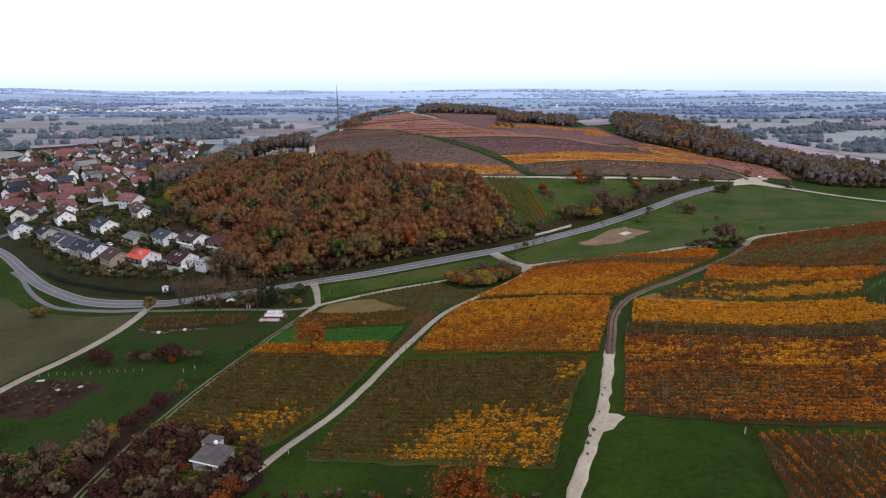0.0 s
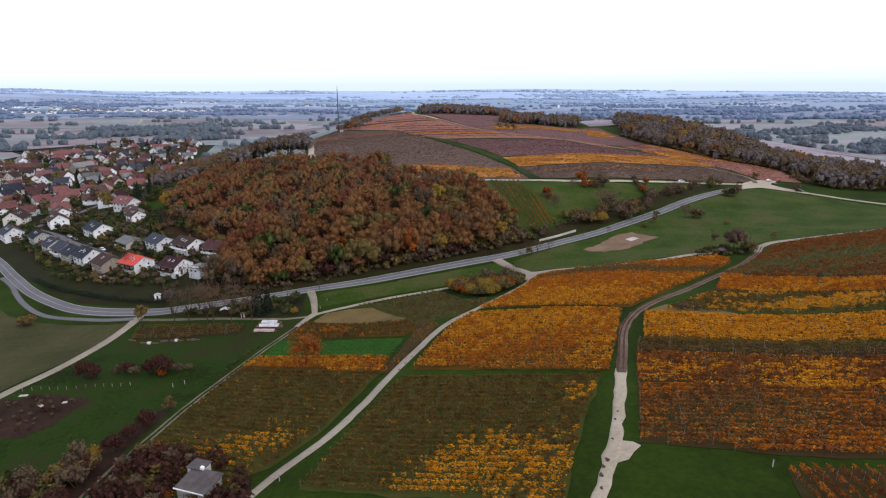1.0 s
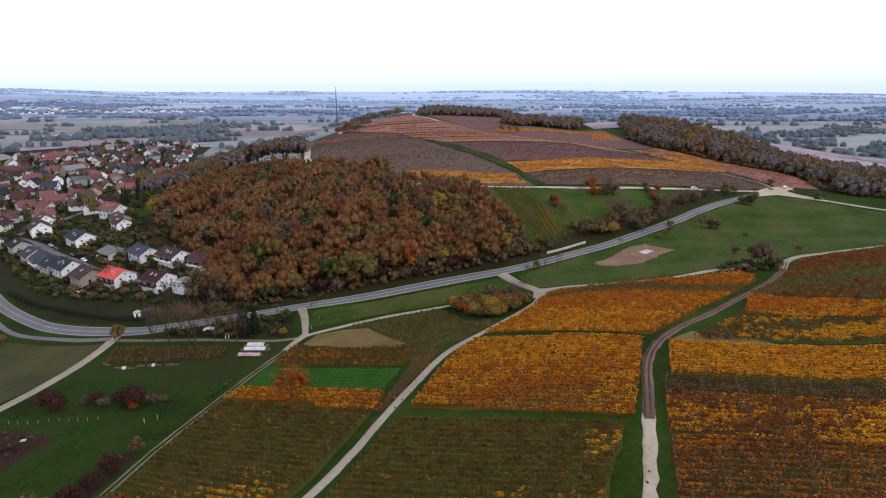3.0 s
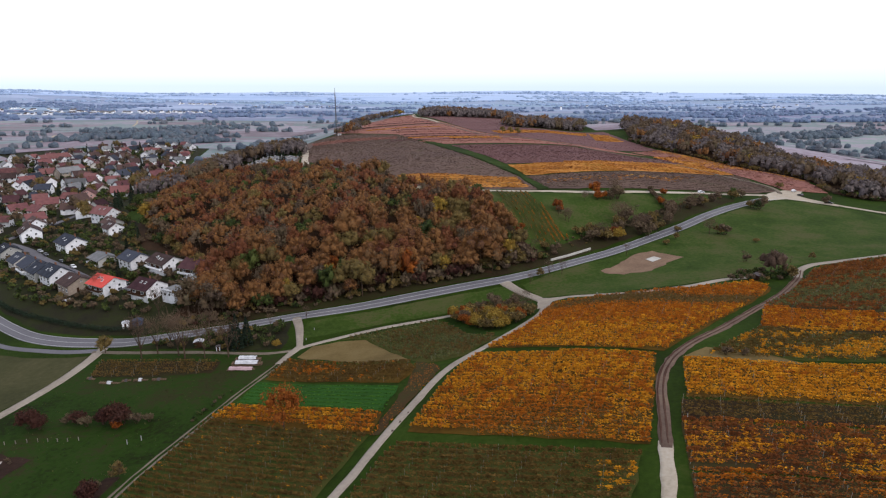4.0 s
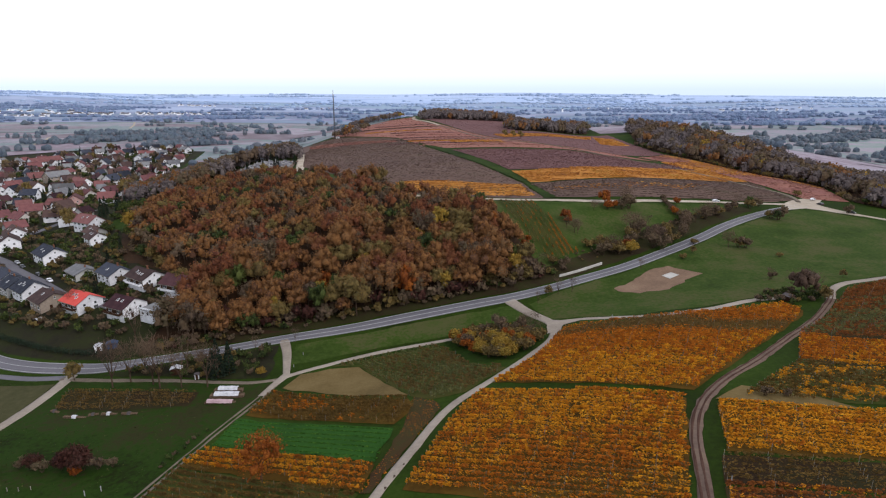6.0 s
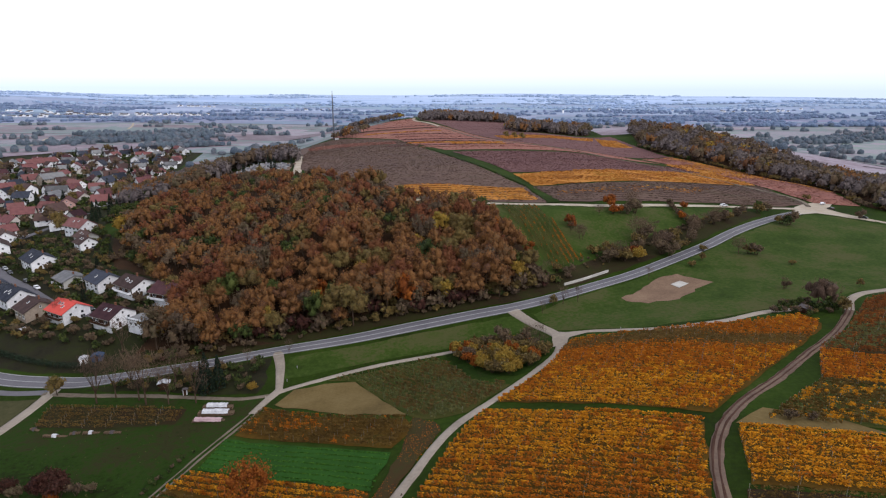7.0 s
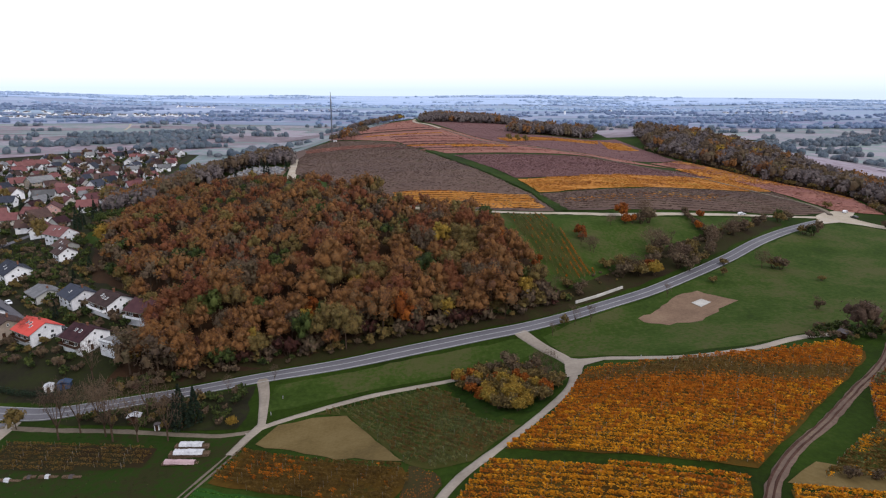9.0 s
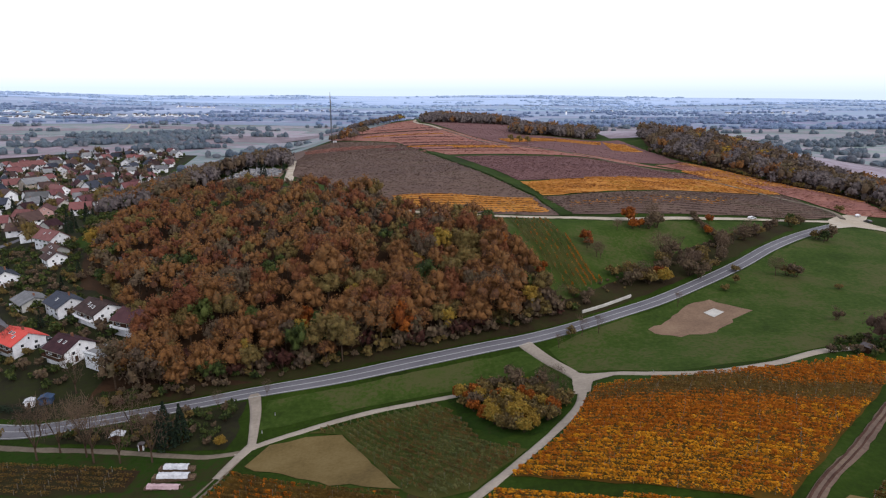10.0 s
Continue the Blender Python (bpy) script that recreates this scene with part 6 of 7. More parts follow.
def hedge(points, tall, wide, kind, label, seed, per=22):
    """A clipped hedge: a run of leaf clumps over woody stems."""
    rng = np.random.default_rng(seed)
    c = curve_points(points, 1.0)
    thing = tagged(empty("hedge", pose(*c[0], ground_z(*c[0]))), label, "hedge")
    base = np.array([*c[0], ground_z(*c[0])])
    n = per * len(c)
    i = rng.integers(0, len(c), n)
    xy = c[i] + rng.uniform(-wide / 2, wide / 2, (n, 2))
    z = heights(xy[:, 0], xy[:, 1]) + rng.uniform(0.1, 1, n) ** 0.6 * tall
    v, f = leaf_cards(np.column_stack([xy, z]) - base, 0.45, rng, 0.8)
    part("crown", sheet_mesh("crown", v, f, [L[kind]]), thing)
    s = Shape()
    for q in c[::2]:
        z = ground_z(*q) - base[2]
        s.tube((q[0] - base[0], q[1] - base[1], z - 0.2), (q[0] - base[0], q[1] - base[1], z + tall * 0.7), 0.05, 0.03, 4)
    part("branchwork", s.mesh("branchwork", M["bark"]), thing)
    return thing


hedge([(-214, 307), (-196, 294), (-179, 284), (-163, 275), (-147, 267.5), (-135, 264), (-124, 263)], 1.9, 2.0, "conifer", "long dark green clipped hedge above the road", 111, 46)

# ---------- shrubs and single trees of the fields ----------
tall_orange = broadleaf("orange", 8.5, 8, 1500, 0.34, 121, "round orange-brown tree in the vineyard", heart=0.3)
small_oak = broadleaf("oak", 6.5, 5.5, 480, 0.5, 122, "small yellow-brown field tree")
small_green = broadleaf("green", 9, 7, 620, 0.6, 123, "dark green tree above the slope")
put(tall_orange, -42.5, 178.5, 1.5, 20)
put(tall_orange, 3.1, 82.0, 1.75, 80, "bright orange tree at the meadow's edge")
put(tall_orange, -44.5, 108.5, 0.6, 140, "orange bush beside a thicket")
put(small_oak, -128.9, 248.3, 1.15, 30, "yellow-brown tree at the road fork")
for x, y, s in ((-111.9, 241.5, 0.95), (-107, 244, 0.85), (-98, 241.2, 0.9), (-90, 250, 0.8), (-70, 262, 0.6), (-94.5, 238.5, 1.1), (-86.8, 237.4, 0.8), (-78.1, 237, 0.9), (-118, 252.5, 0.7), (-104, 248.5, 0.8), (45.6, 293.2, 0.75), (51.5, 294.2, 0.7), (36.4, 286.5, 0.5), (84.8, 311.3, 0.6), (128.5, 288.5, 0.55), (-57, 268.5, 0.55), (-160, 300, 0.6), (-119, 272, 0.8), (-104, 276, 0.8)):
    put(bare, x, y, s * (1.85 if x < -70 else 1.1), 90 * s)
put(broadleaf("twig", 10, 11, 900, 0.4, 124, "broad half-bare tree over a garden plot"), 128.5, 267, 1.1, 10)
put(brown_shrub, 76, 190, 0.9, 10, "brown bush on a tan grass wedge")
put(brown_shrub, 80.5, 189.5, 0.7, 70, "brown bush on a tan grass wedge")
for x, y, s, k in ((133.5, 261, 0.9, small_oak), (41.6, 292.6, 0.7, small_oak), (157.9, 289, 0.55, small_oak), (-80.9, 167.1, 0.75, small_oak)):
    put(k, x, y, s, 200 * s)
put(small_green, 17.5, 372, 1.1, 0)
put(small_green, -36, 404, 0.7, 50)
put(gold_shrub, -62.4, 243.3, 0.75, 0, "yellow-green shrub in a garden plot")

# copse between the lanes
COPSE = [(2, 262), (10, 266), (22, 268), (33, 263), (33, 250), (28, 239), (20, 230), (13, 232), (8, 244)]
for k, (x, y) in enumerate(scatter(COPSE, 3.9, 131, 0.4)):
    kind = (gold_shrub, olive_shrub, gold_shrub, olive_shrub, orange_shrub, gold_shrub, olive_shrub)[k % 7] if y + 0.4 * x < 256 else (olive_shrub, olive_shrub, brown_shrub, olive_shrub, gold_shrub, orange_shrub)[k % 6]
    if x > 27 and y > 248:
        put(bare, x, y, rng.uniform(0.5, 0.75), 77 * k, group="shrubs of the roadside copse")
    else:
        put(kind, x, y, rng.uniform(0.85, 1.15) * (1.0 if kind in (gold_shrub, orange_shrub) else 1.6), rng.uniform(0, 360), group="shrubs of the roadside copse")
put(gold_shrub, 17.5, 238, 1.5, 40, "tall bush in bright yellow autumn leaf", "shrubs of the roadside copse")
for x, y in ((2, 263), (5.5, 259)):
    put(orange_shrub, x, y, 0.9, 30 * x, group="shrubs of the roadside copse")

# slope above the road
SLOPE = [(86.8, 379, "o", 1.0), (91, 381, "o", 0.9), (99.8, 383.2, "b", 1.5), (95, 381, "b", 1.2), (62, 358.6, "o", 0.8), (60, 354, "b", 0.9), (64.8, 349.1, "b", 1.0), (38.8, 338.2, "o", 0.7), (86.5, 331.1, "g", 1.2), (80.2, 331.3, "v", 1.4), (99.4, 338.4, "b", 1.3), (95.3, 353.5, "b", 1.3), (91, 349, "v", 1.2), (124.2, 382, "o", 0.9), (125.4, 369, "b", 1.3), (132.1, 372, "b", 1.3), (128, 376, "v", 1.1), (42.1, 316, "b", 1.2), (72.4, 329.8, "b", 1.2),
         (67.4, 337.3, "v", 1.0), (104.7, 364, "b", 0.9), (28.2, 337.3, "b", 1.1), (32, 322, "b", 1.2), (102.2, 336, "b", 1.2), (110, 345, "v", 1.2), (118, 353, "b", 1.1), (140, 378, "b", 1.2), (150, 386, "v", 1.1), (160, 395, "b", 1.1), (168, 402, "b", 1.3), (146, 384, "b", 1.1), (52, 318, "b", 0.9), (36, 311, "v", 1.0), (88, 341, "b", 1.1), (76, 338, "v", 1.1), (106, 350, "b", 1.2), (113, 360, "v", 1.0), (26, 350, "o", 0.8), (30, 343, "v", 1.0), (24, 326, "r", 0.7), (48, 321, "v", 0.9),
         (142, 336, "b", 1.0), (139.5, 338, "v", 1.0), (182, 383, "b", 1.3), (179, 385, "v", 1.1), (150, 321, "v", 0.5), (130, 290, "b", 0.6), (119.8, 342, "v", 0.7), (108, 324, "v", 0.6), (176, 404, "v", 1.2), (184, 409, "b", 0.9), (232, 402, "b", 0.9), (226, 444, "v", 0.9)]
pick = {"o": orange_shrub, "b": brown_shrub, "g": gold_shrub, "v": olive_shrub, "r": red_shrub}
for x, y, k, s in SLOPE:
    if k == "b" and int(x * 7) % 3 == 0:
        put(bare, x, y, s * 0.75, 50 * x, group="shrubs on the slope above the road")
    else:
        put(pick[k], x, y, s * (1.3 if k in "og" else 1.8), 50 * x, group="shrubs on the slope above the road")
half_bare = broadleaf("twig", 7.5, 7.5, 1100, 0.3, 125, "half-bare brown tree on a grassy slope", heart=0)
orange_tree = broadleaf("orange", 7, 7, 900, 0.4, 126, "rusty orange tree on a grassy slope", heart=0.6)
for x, y, k, s in ((86.6, 385.4, orange_tree, 1.15), (98.8, 388.6, half_bare, 1.3), (60.6, 360.6, orange_tree, 0.9), (63.5, 350, half_bare, 0.95), (78.7, 376, half_bare, 0.7), (92.3, 354, half_bare, 1.45), (97, 358, half_bare, 1.1), (72.3, 336, small_oak, 1.1), (85.4, 336, orange_tree, 0.75), (99.2, 341.6, half_bare, 1.15), (78.1, 333, half_bare, 1.15), (104, 346, half_bare, 1.0),
                   (130.5, 396.7, orange_tree, 0.7), (124, 364, half_bare, 1.0), (139, 379, half_bare, 1.05), (178.5, 410, small_green, 0.65), (134.6, 337.7, half_bare, 1.1), (179.6, 380.6, small_green, 0.7), (114.9, 330.6, small_oak, 0.6), (36.4, 333, orange_tree, 0.65), (110, 352, small_oak, 0.9), (146, 388, half_bare, 0.9)):
    put(k, x, y, s, 61 * x, group="trees on the slope above the road")
for k in range(13):
    put(brown_shrub, 124.2 + rng.uniform(-1.2, 1.2) + 0.2 * k, 403 - 3.1 * k, rng.uniform(0.8, 1.2), 77 * k, group="shrubs on the slope above the road")
BANK = [(-110, 263.5), (-90, 268.5), (-66, 276), (-30, 285.5), (10, 296), (36, 304.5), (56, 314), (50, 318), (30, 309), (5, 300), (-32, 290.5), (-68, 281), (-108, 271)]
grove("bank_scrub", scatter(BANK, 3.4, 132, 0.5), [mid_brown, mid_olive, mid_green, mid_red], [0.45, 0.28, 0.22, 0.05], "low brown scrub along the wood's foot", 69, 0.55, 1.05)
grove("bank_scrub", scatter([(62, 322), (85, 335), (110, 355), (140, 380), (172, 405), (168, 408), (135, 384), (104, 362), (80, 343), (58, 329)], 4.0, 133, 0.5), [mid_brown, mid_olive], [0.65, 0.35], "low dark scrub on the road bank", 70, 0.35, 0.7)
grove("wood_edge", scatter([(-100, 276), (-60, 281), (-10, 292.5), (25, 302), (40, 310), (36, 318), (20, 308), (-12, 299), (-62, 288), (-98, 284)], 4.4, 134, 0.4), [mid_brown, mid_olive, copper_tree, mid_red], [0.46, 0.38, 0.06, 0.1], "russet young growth at the wood's edge", 71, 1.1, 2.1)

EAST_EDGE = [(212, 745), (219, 655), (238, 574), (264, 522), (270, 482), (258, 434), (264, 421), (300, 411), (400, 406)]
edge_line = curve_points(EAST_EDGE, 3.2)
grove("wood_edge", [(x + rng.uniform(-1, 4), y + rng.uniform(-2, 3)) for x, y in edge_line], [low_brown, low_olive, low_green], [0.55, 0.3, 0.15], "brown undergrowth along the eastern wood", 79, 0.8, 1.5)

# meadow bushes and thickets in the foreground
for x, y, k, s in ((-123.1, 196.1, "r", 1.0), (-119, 195, "r", 0.75), (-108.9, 197, "r", 0.7), (-105, 195, "b", 0.9), (-97, 196.5, "r", 1.0), (-94, 193.8, "r", 0.9), (-100.5, 195.5, "r", 0.8), (-90, 194.5, "b", 0.9), (-86.5, 195, "b", 0.7), (-94.8, 192, "o", 0.6), (-180.8, 251.8, "v", 1.6), (-183, 253, "v", 1.2), (-113, 197.5, "b", 0.7), (-84.2, 159.6, "r", 0.7), (-85.5, 153.3, "r", 0.65), (-84.5, 163.5, "b", 0.6), (-86.5, 147.1, "r", 0.75),
                   (-88.6, 139, "v", 1.2), (-93.9, 141.1, "b", 1.3), (-90.5, 145, "g", 0.6), (-88, 133, "b", 1.3), (-94, 135, "v", 1.3), (-99, 131.5, "b", 1.3), (-107, 133, "v", 1.1), (-114, 134, "b", 1.1), (-91.3, 126, "v", 1.3), (-100.5, 125, "b", 1.2), (-108, 124, "b", 1.1), (-87, 124, "r", 0.8)):
    put(pick[k], x, y, s * (1.3 if y > 180 else 1.5), 70 * y, group="bushes of the lower meadow")
grove("thicket", [q for q in scatter([(-80.5, 147), (-62, 141.5), (-47, 131), (-42.5, 118), (-41, 108), (-50, 98), (-80, 100)], 3.4, 135, 0.45) if not (-61.5 < q[0] < -48.5 and 119.5 < q[1] < 131.5)], [mid_brown, mid_red, mid_olive, orange_shrub], [0.24, 0.56, 0.14, 0.06], "purple-brown bare thicket round a hut", 72, 0.6, 1.25)
grove("thicket", scatter([(-86.5, 140), (-97, 138), (-116, 137), (-125, 118), (-120, 100), (-87, 100)], 3.5, 136, 0.5), [mid_brown, mid_red, mid_green], [0.3, 0.3, 0.4], "brown and olive scrub beside the grass track", 73, 0.6, 1.3)
grove("thicket", scatter([(-40, 110.5), (-30, 106.5), (-16, 102.5), (-4, 98.5), (14, 93.5), (22, 86), (-10, 88), (-40, 98)], 3.6, 137, 0.45), [mid_red, mid_brown, orange_shrub, mid_olive], [0.4, 0.34, 0.1, 0.16], "brown bushes along the meadow's lower edge", 74, 0.3, 0.6)
grove("thicket", scatter([(-142, 180), (-128, 183), (-113, 177.5), (-115, 168), (-118, 160), (-133, 161), (-142, 168)], 3.6, 138, 0.5), [mid_brown, mid_red], [0.7, 0.3], "low dark bramble tangle in the meadow", 75, 0.22, 0.45)
grove("thicket", scatter([(-119, 249), (-96, 246), (-74, 242.5), (-63, 243), (-64, 264), (-80, 260), (-106, 252.8)], 3.4, 139, 0.5), [mid_green, mid_brown, mid_olive], [0.45, 0.35, 0.2], "overgrown shrubs of roadside garden plots", 76, 0.4, 1.0)
grove("thicket", scatter([(-74.5, 191), (-71.5, 200), (-68.2, 209.5), (-66.8, 209), (-70, 199), (-73, 190.5)], 1.7, 140, 0.4), [mid_green, mid_brown], [0.6, 0.4], "low dark hedge beside the grass track", 77, 0.25, 0.4)
grove("thicket", scatter([(110, 263), (117, 271), (130, 275), (138, 272), (134, 262), (122, 258.5)], 2.8, 141, 0.4), [mid_green, mid_brown, mid_olive], [0.5, 0.35, 0.15], "dark shrubs of a walled garden plot", 78, 0.35, 0.9)
for x, y in ((68, 765), (76, 752), (83, 740)):
    put(copper_tree, x, y, 1.0, x, "round brown orchard tree on the hill")


# grass tufts: the meadows are rough, not lawn
def tufts(poly, per, size, mat, label, seed, rows=0.0, angle=0.0):
    rng = np.random.default_rng(seed)
    p = np.array(poly, float)
    lo, hi = p.min(0), p.max(0)
    n = int((hi[0] - lo[0]) * (hi[1] - lo[1]) * per)
    xy = rng.uniform(lo, hi, (n, 2))
    if rows:
        side = np.array([-math.sin(radians(angle)), math.cos(radians(angle))])
        d = xy @ side
        xy = xy + (np.round(d / rows) * rows - d + rng.normal(size=n) * 0.16)[:, None] * side
    keep = inside(p, xy[:, 0], xy[:, 1]) & (ripple(xy[:, 0], xy[:, 1], 9.0, seed) + rng.normal(size=n) * 0.5 > (-0.6 if rows else 0))
    xy = xy[keep]
    c = np.column_stack([xy, heights(xy[:, 0], xy[:, 1]) + 0.16])
    v, f = leaf_cards(c, size, rng, 0.35)
    return tagged(new("grass_tufts", sheet_mesh("grass_tufts", v, f, [mat])), label, "grass", kind="stuff")


G = leafy("grass_blades", [lin("1e240d"), lin("283210"), lin("344116"), lin("464822")], 0.0, 0.2, leaf=0)
GD = leafy("grass_blades_dry", [lin("2a2a17"), lin("3a3923"), lin("4c472e")], 0.0, 0.2, leaf=0)
crop_leaf = leafy("crop_leaf", [lin("224210"), lin("2d5416"), lin("39641c"), lin("4c7026")], 0.0, 0.25, leaf=0)
tufts([(-60.6, 214.2), (-13.5, 193), (-16.5, 178.8), (-62.6, 200)], 9.0, 0.45, crop_leaf, "bright green crop leaves", 153, 2.0, -24)
tufts([(-9.5, 210), (-3.5, 205), (-1.8, 199.5), (-9, 183.5), (-16.3, 167.5), (-18.8, 168), (-14, 182), (-11, 193)], 8.0, 0.35, V["orange"], "rust-coloured weeds on a fallow strip", 154)
tufts([(-128, 228), (-68, 221), (-76, 169), (-83.5, 112), (-150, 130), (-139, 200)], 0.3, 0.4, G, "rough dark green meadow grass", 151)
tufts([(-135, 247), (-146, 190), (-165, 130), (-300, 130), (-320, 230), (-240, 285), (-198, 264)], 0.15, 0.4, GD, "rough yellowed meadow grass", 152)


# ---------- built things in the fields ----------
M["concrete"] = surface("concrete", [lin("8c8880"), lin("a6a29a"), lin("b8b4ac")], 0.3, 3.0, 0.9, 0.3, 0.02)
M["pale_wall"] = surface("pale_wall", [lin("8e8a84"), lin("aca8a0"), lin("c2beb6")], 0.2, 2.0, 0.9, 0.3, 0.03)
M["tarp_white"] = surface("tarp_white", [lin("8e8e92"), lin("b4b4b6"), lin("d0d0d0")], 0.6, 3.0, 0.5, 0.5, 0.08, local=True)
M["tarp_pink"] = surface("tarp_pink", [lin("8c7478"), lin("a88e90"), lin("bca4a4")], 0.6, 3.0, 0.5, 0.5, 0.08, local=True)
M["tarp_blue"] = surface("tarp_blue", [lin("263346"), lin("34455e"), lin("40526c")], 0.6, 3.0, 0.5, 0.4, 0.05, local=True)
M["log"] = surface("split_log", [lin("3c3028"), lin("5a4a3c"), lin("7a6854")], 1.5, 6.0, 0.9, 0.4, 0.03, local=True)
M["steel"] = surface("galvanised_steel", [lin("4a4c50"), lin("5e6064"), lin("707276")], 0.5, 3.0, 0.5, 0.1, 0.01, local=True, metal=0.4)
M["felt"] = surface("roof_felt", [lin("3e3a3a"), lin("524c4c"), lin("625c5a")], 0.5, 3.0, 0.9, 0.3, 0.02, local=True)


land("concrete_slab", [(91.4, 304.0), (96.4, 307.2), (98.4, 303.1), (93.0, 298.8)], M["concrete"], "square pale concrete slab on bare earth", "slab", up=0.3, cell=2.0, wobble=0.0)


def retaining_wall(points, tall):
    c = curve_points(points, 2.0)
    v, k = [], 0
    s = Shape()
    for a, b in zip(c[:-1], c[1:]):
        d = (b - a) / np.hypot(*(b - a))
        n = np.array([-d[1], d[0]]) * 0.25
        z0, z1 = ground_z(*a), ground_z(*b)
        q = [(*(a - n), z0 - 0.6), (*(b - n), z1 - 0.6), (*(b + n), z1 - 0.6), (*(a + n), z0 - 0.6), (*(a - n), z0 + tall), (*(b - n), z1 + tall), (*(b + n), z1 + tall), (*(a + n), z0 + tall)]
        s.add(q, [(0, 1, 2, 3), (4, 7, 6, 5), (0, 4, 5, 1), (2, 6, 7, 3)] + ([(0, 3, 7, 4)] if k == 0 else []) + ([(1, 5, 6, 2)] if k == len(c) - 2 else []))
        k += 1
    return tagged(new("retaining_wall", s.mesh("retaining_wall", M["pale_wall"])), "pale concrete retaining wall beside the road", "wall", kind="structure")


retaining_wall([(49, 309), (57, 312.8), (65.5, 317.6), (70, 320.2)], 1.15)


def mast(x, y, tall):
    """A slim lattice mast with antennas, and its hut."""
    thing = tagged(empty("radio_mast", pose(x, y, ground_z(x, y))), "tall slim grey steel radio mast", "mast")
    legs = [(0.9 * math.cos(a), 0.9 * math.sin(a)) for a in (0.5, 2.6, 4.7)]
    for lx, ly in legs:
        part("leg", Shape().tube((lx, ly, -0.5), (lx * 0.55, ly * 0.55, tall * 0.86), 0.3, 0.24, 6).mesh("leg", M["steel"]), thing)
    lat = Shape()
    n = 26
    for k in range(n):
        z0, z1 = tall * 0.86 * k / n, tall * 0.86 * (k + 1) / n
        s0, s1 = 1 - 0.45 * k / n, 1 - 0.45 * (k + 1) / n
        for i in range(3):
            a, b = legs[i], legs[(i + 1) % 3]
            lat.tube((a[0] * s0, a[1] * s0, z0), (b[0] * s1, b[1] * s1, z1), 0.13, 0.13, 4)
            lat.tube((a[0] * s1, a[1] * s1, z1), (b[0] * s1, b[1] * s1, z1), 0.1, 0.1, 4)
    part("lattice", lat.mesh("lattice", M["steel"]), thing)
    part("pole", Shape().tube((0, 0, tall * 0.8), (0, 0, tall), 0.4, 0.25, 6).mesh("pole", M["steel"]), thing)
    for z, a in ((0.8, 0.3), (0.84, 2.4), (0.82, 4.4), (0.9, 1.2), (0.91, 3.6)):
        p = Shape().box(-0.2, 0.2, -0.12, 0.12, -1.2, 1.2)
        ob = part("antenna", p.mesh("antenna", M["tarp_white"]), thing, "white panel antenna")
        ob.matrix_local = pose(0.9 * math.cos(a), 0.9 * math.sin(a), tall * z, 0, 0, math.degrees(a))


mast(-157, 917, 67)
hut = tagged(empty("equipment_hut", pose(-152, 912, ground_z(-152, 912), 0, 0, 10)), "small white equipment hut beside a mast", "hut")
part("wall", Shape().box(-2.4, 2.4, -1.6, 1.6, -0.5, 3).mesh("wall", WALLS["white"]), hut)
part("roof", Shape().box(-2.6, 2.6, -1.8, 1.8, 3, 3.2).mesh("roof", M["felt"]), hut)
part("door", Shape().box(-0.5, 0.5, -1.66, -1.58, 0.1, 2.1).mesh("door", M["steel"]), hut)


def field_hut(x, y, turn):
    """A low hut with two grey lean-to roofs, a white vent and a window."""
    thing = tagged(empty("field_hut", pose(x, y, ground_z(x, y), 0, 0, turn)), "low weathered hut with grey felt roofs among bushes", "hut")
    part("wall", Shape().add([(-4, -3, -1.5), (4, -3, -1.5), (4, 3, -1.5), (-4, 3, -1.5), (-4, -3, 2.3), (4, -3, 2.3), (4, 3, 3.3), (-4, 3, 3.3)], [(0, 1, 2, 3), (4, 7, 6, 5), (0, 4, 5, 1), (1, 5, 6, 2), (2, 6, 7, 3), (3, 7, 4, 0)]).mesh("wall", WALLS["grey"]), thing)
    r = part("roof", Shape().add([(-4.4, -3.5, 2.25), (4.4, -3.5, 2.25), (4.4, 3.4, 3.4), (-4.4, 3.4, 3.4), (-4.4, -3.5, 2.43), (4.4, -3.5, 2.43), (4.4, 3.4, 3.58), (-4.4, 3.4, 3.58)], [(0, 3, 2, 1), (4, 5, 6, 7), (0, 1, 5, 4), (1, 2, 6, 5), (2, 3, 7, 6), (3, 0, 4, 7)]).mesh("roof", M["felt"]), thing)
    part("verge_board", Shape().box(-4.5, 4.5, -3.62, -3.5, 2.2, 2.5).mesh("verge_board", WALLS["white"]), r, "pale verge board")
    part("annex_wall", Shape().box(-5.6, -1.6, 2.6, 6.0, -1.5, 3.5).mesh("annex_wall", WALLS["grey"]), thing)
    part("annex_roof", Shape().box(-5.9, -1.3, 2.4, 6.3, 3.5, 3.68).mesh("annex_roof", M["felt"]), thing)
    part("vent", Shape().box(-1.9, -1.1, 2.7, 3.4, 3.6, 4.3).mesh("vent", WALLS["white"]), thing, "white roof vent box")
    window(thing, "small", -4.5, 2.58, 2.2, 0)
    window(thing, "wide", 1.0, -3.03, 1.2, 0)
    thing.scale = (0.95, 0.95, 0.95)
    return thing


field_hut(-54.5, 124.5, -18)


LOG = Shape().tube((0, -0.5, 0), (0, 0.5, 0), 0.2, 0.19, 7).mesh("log", M["log"])


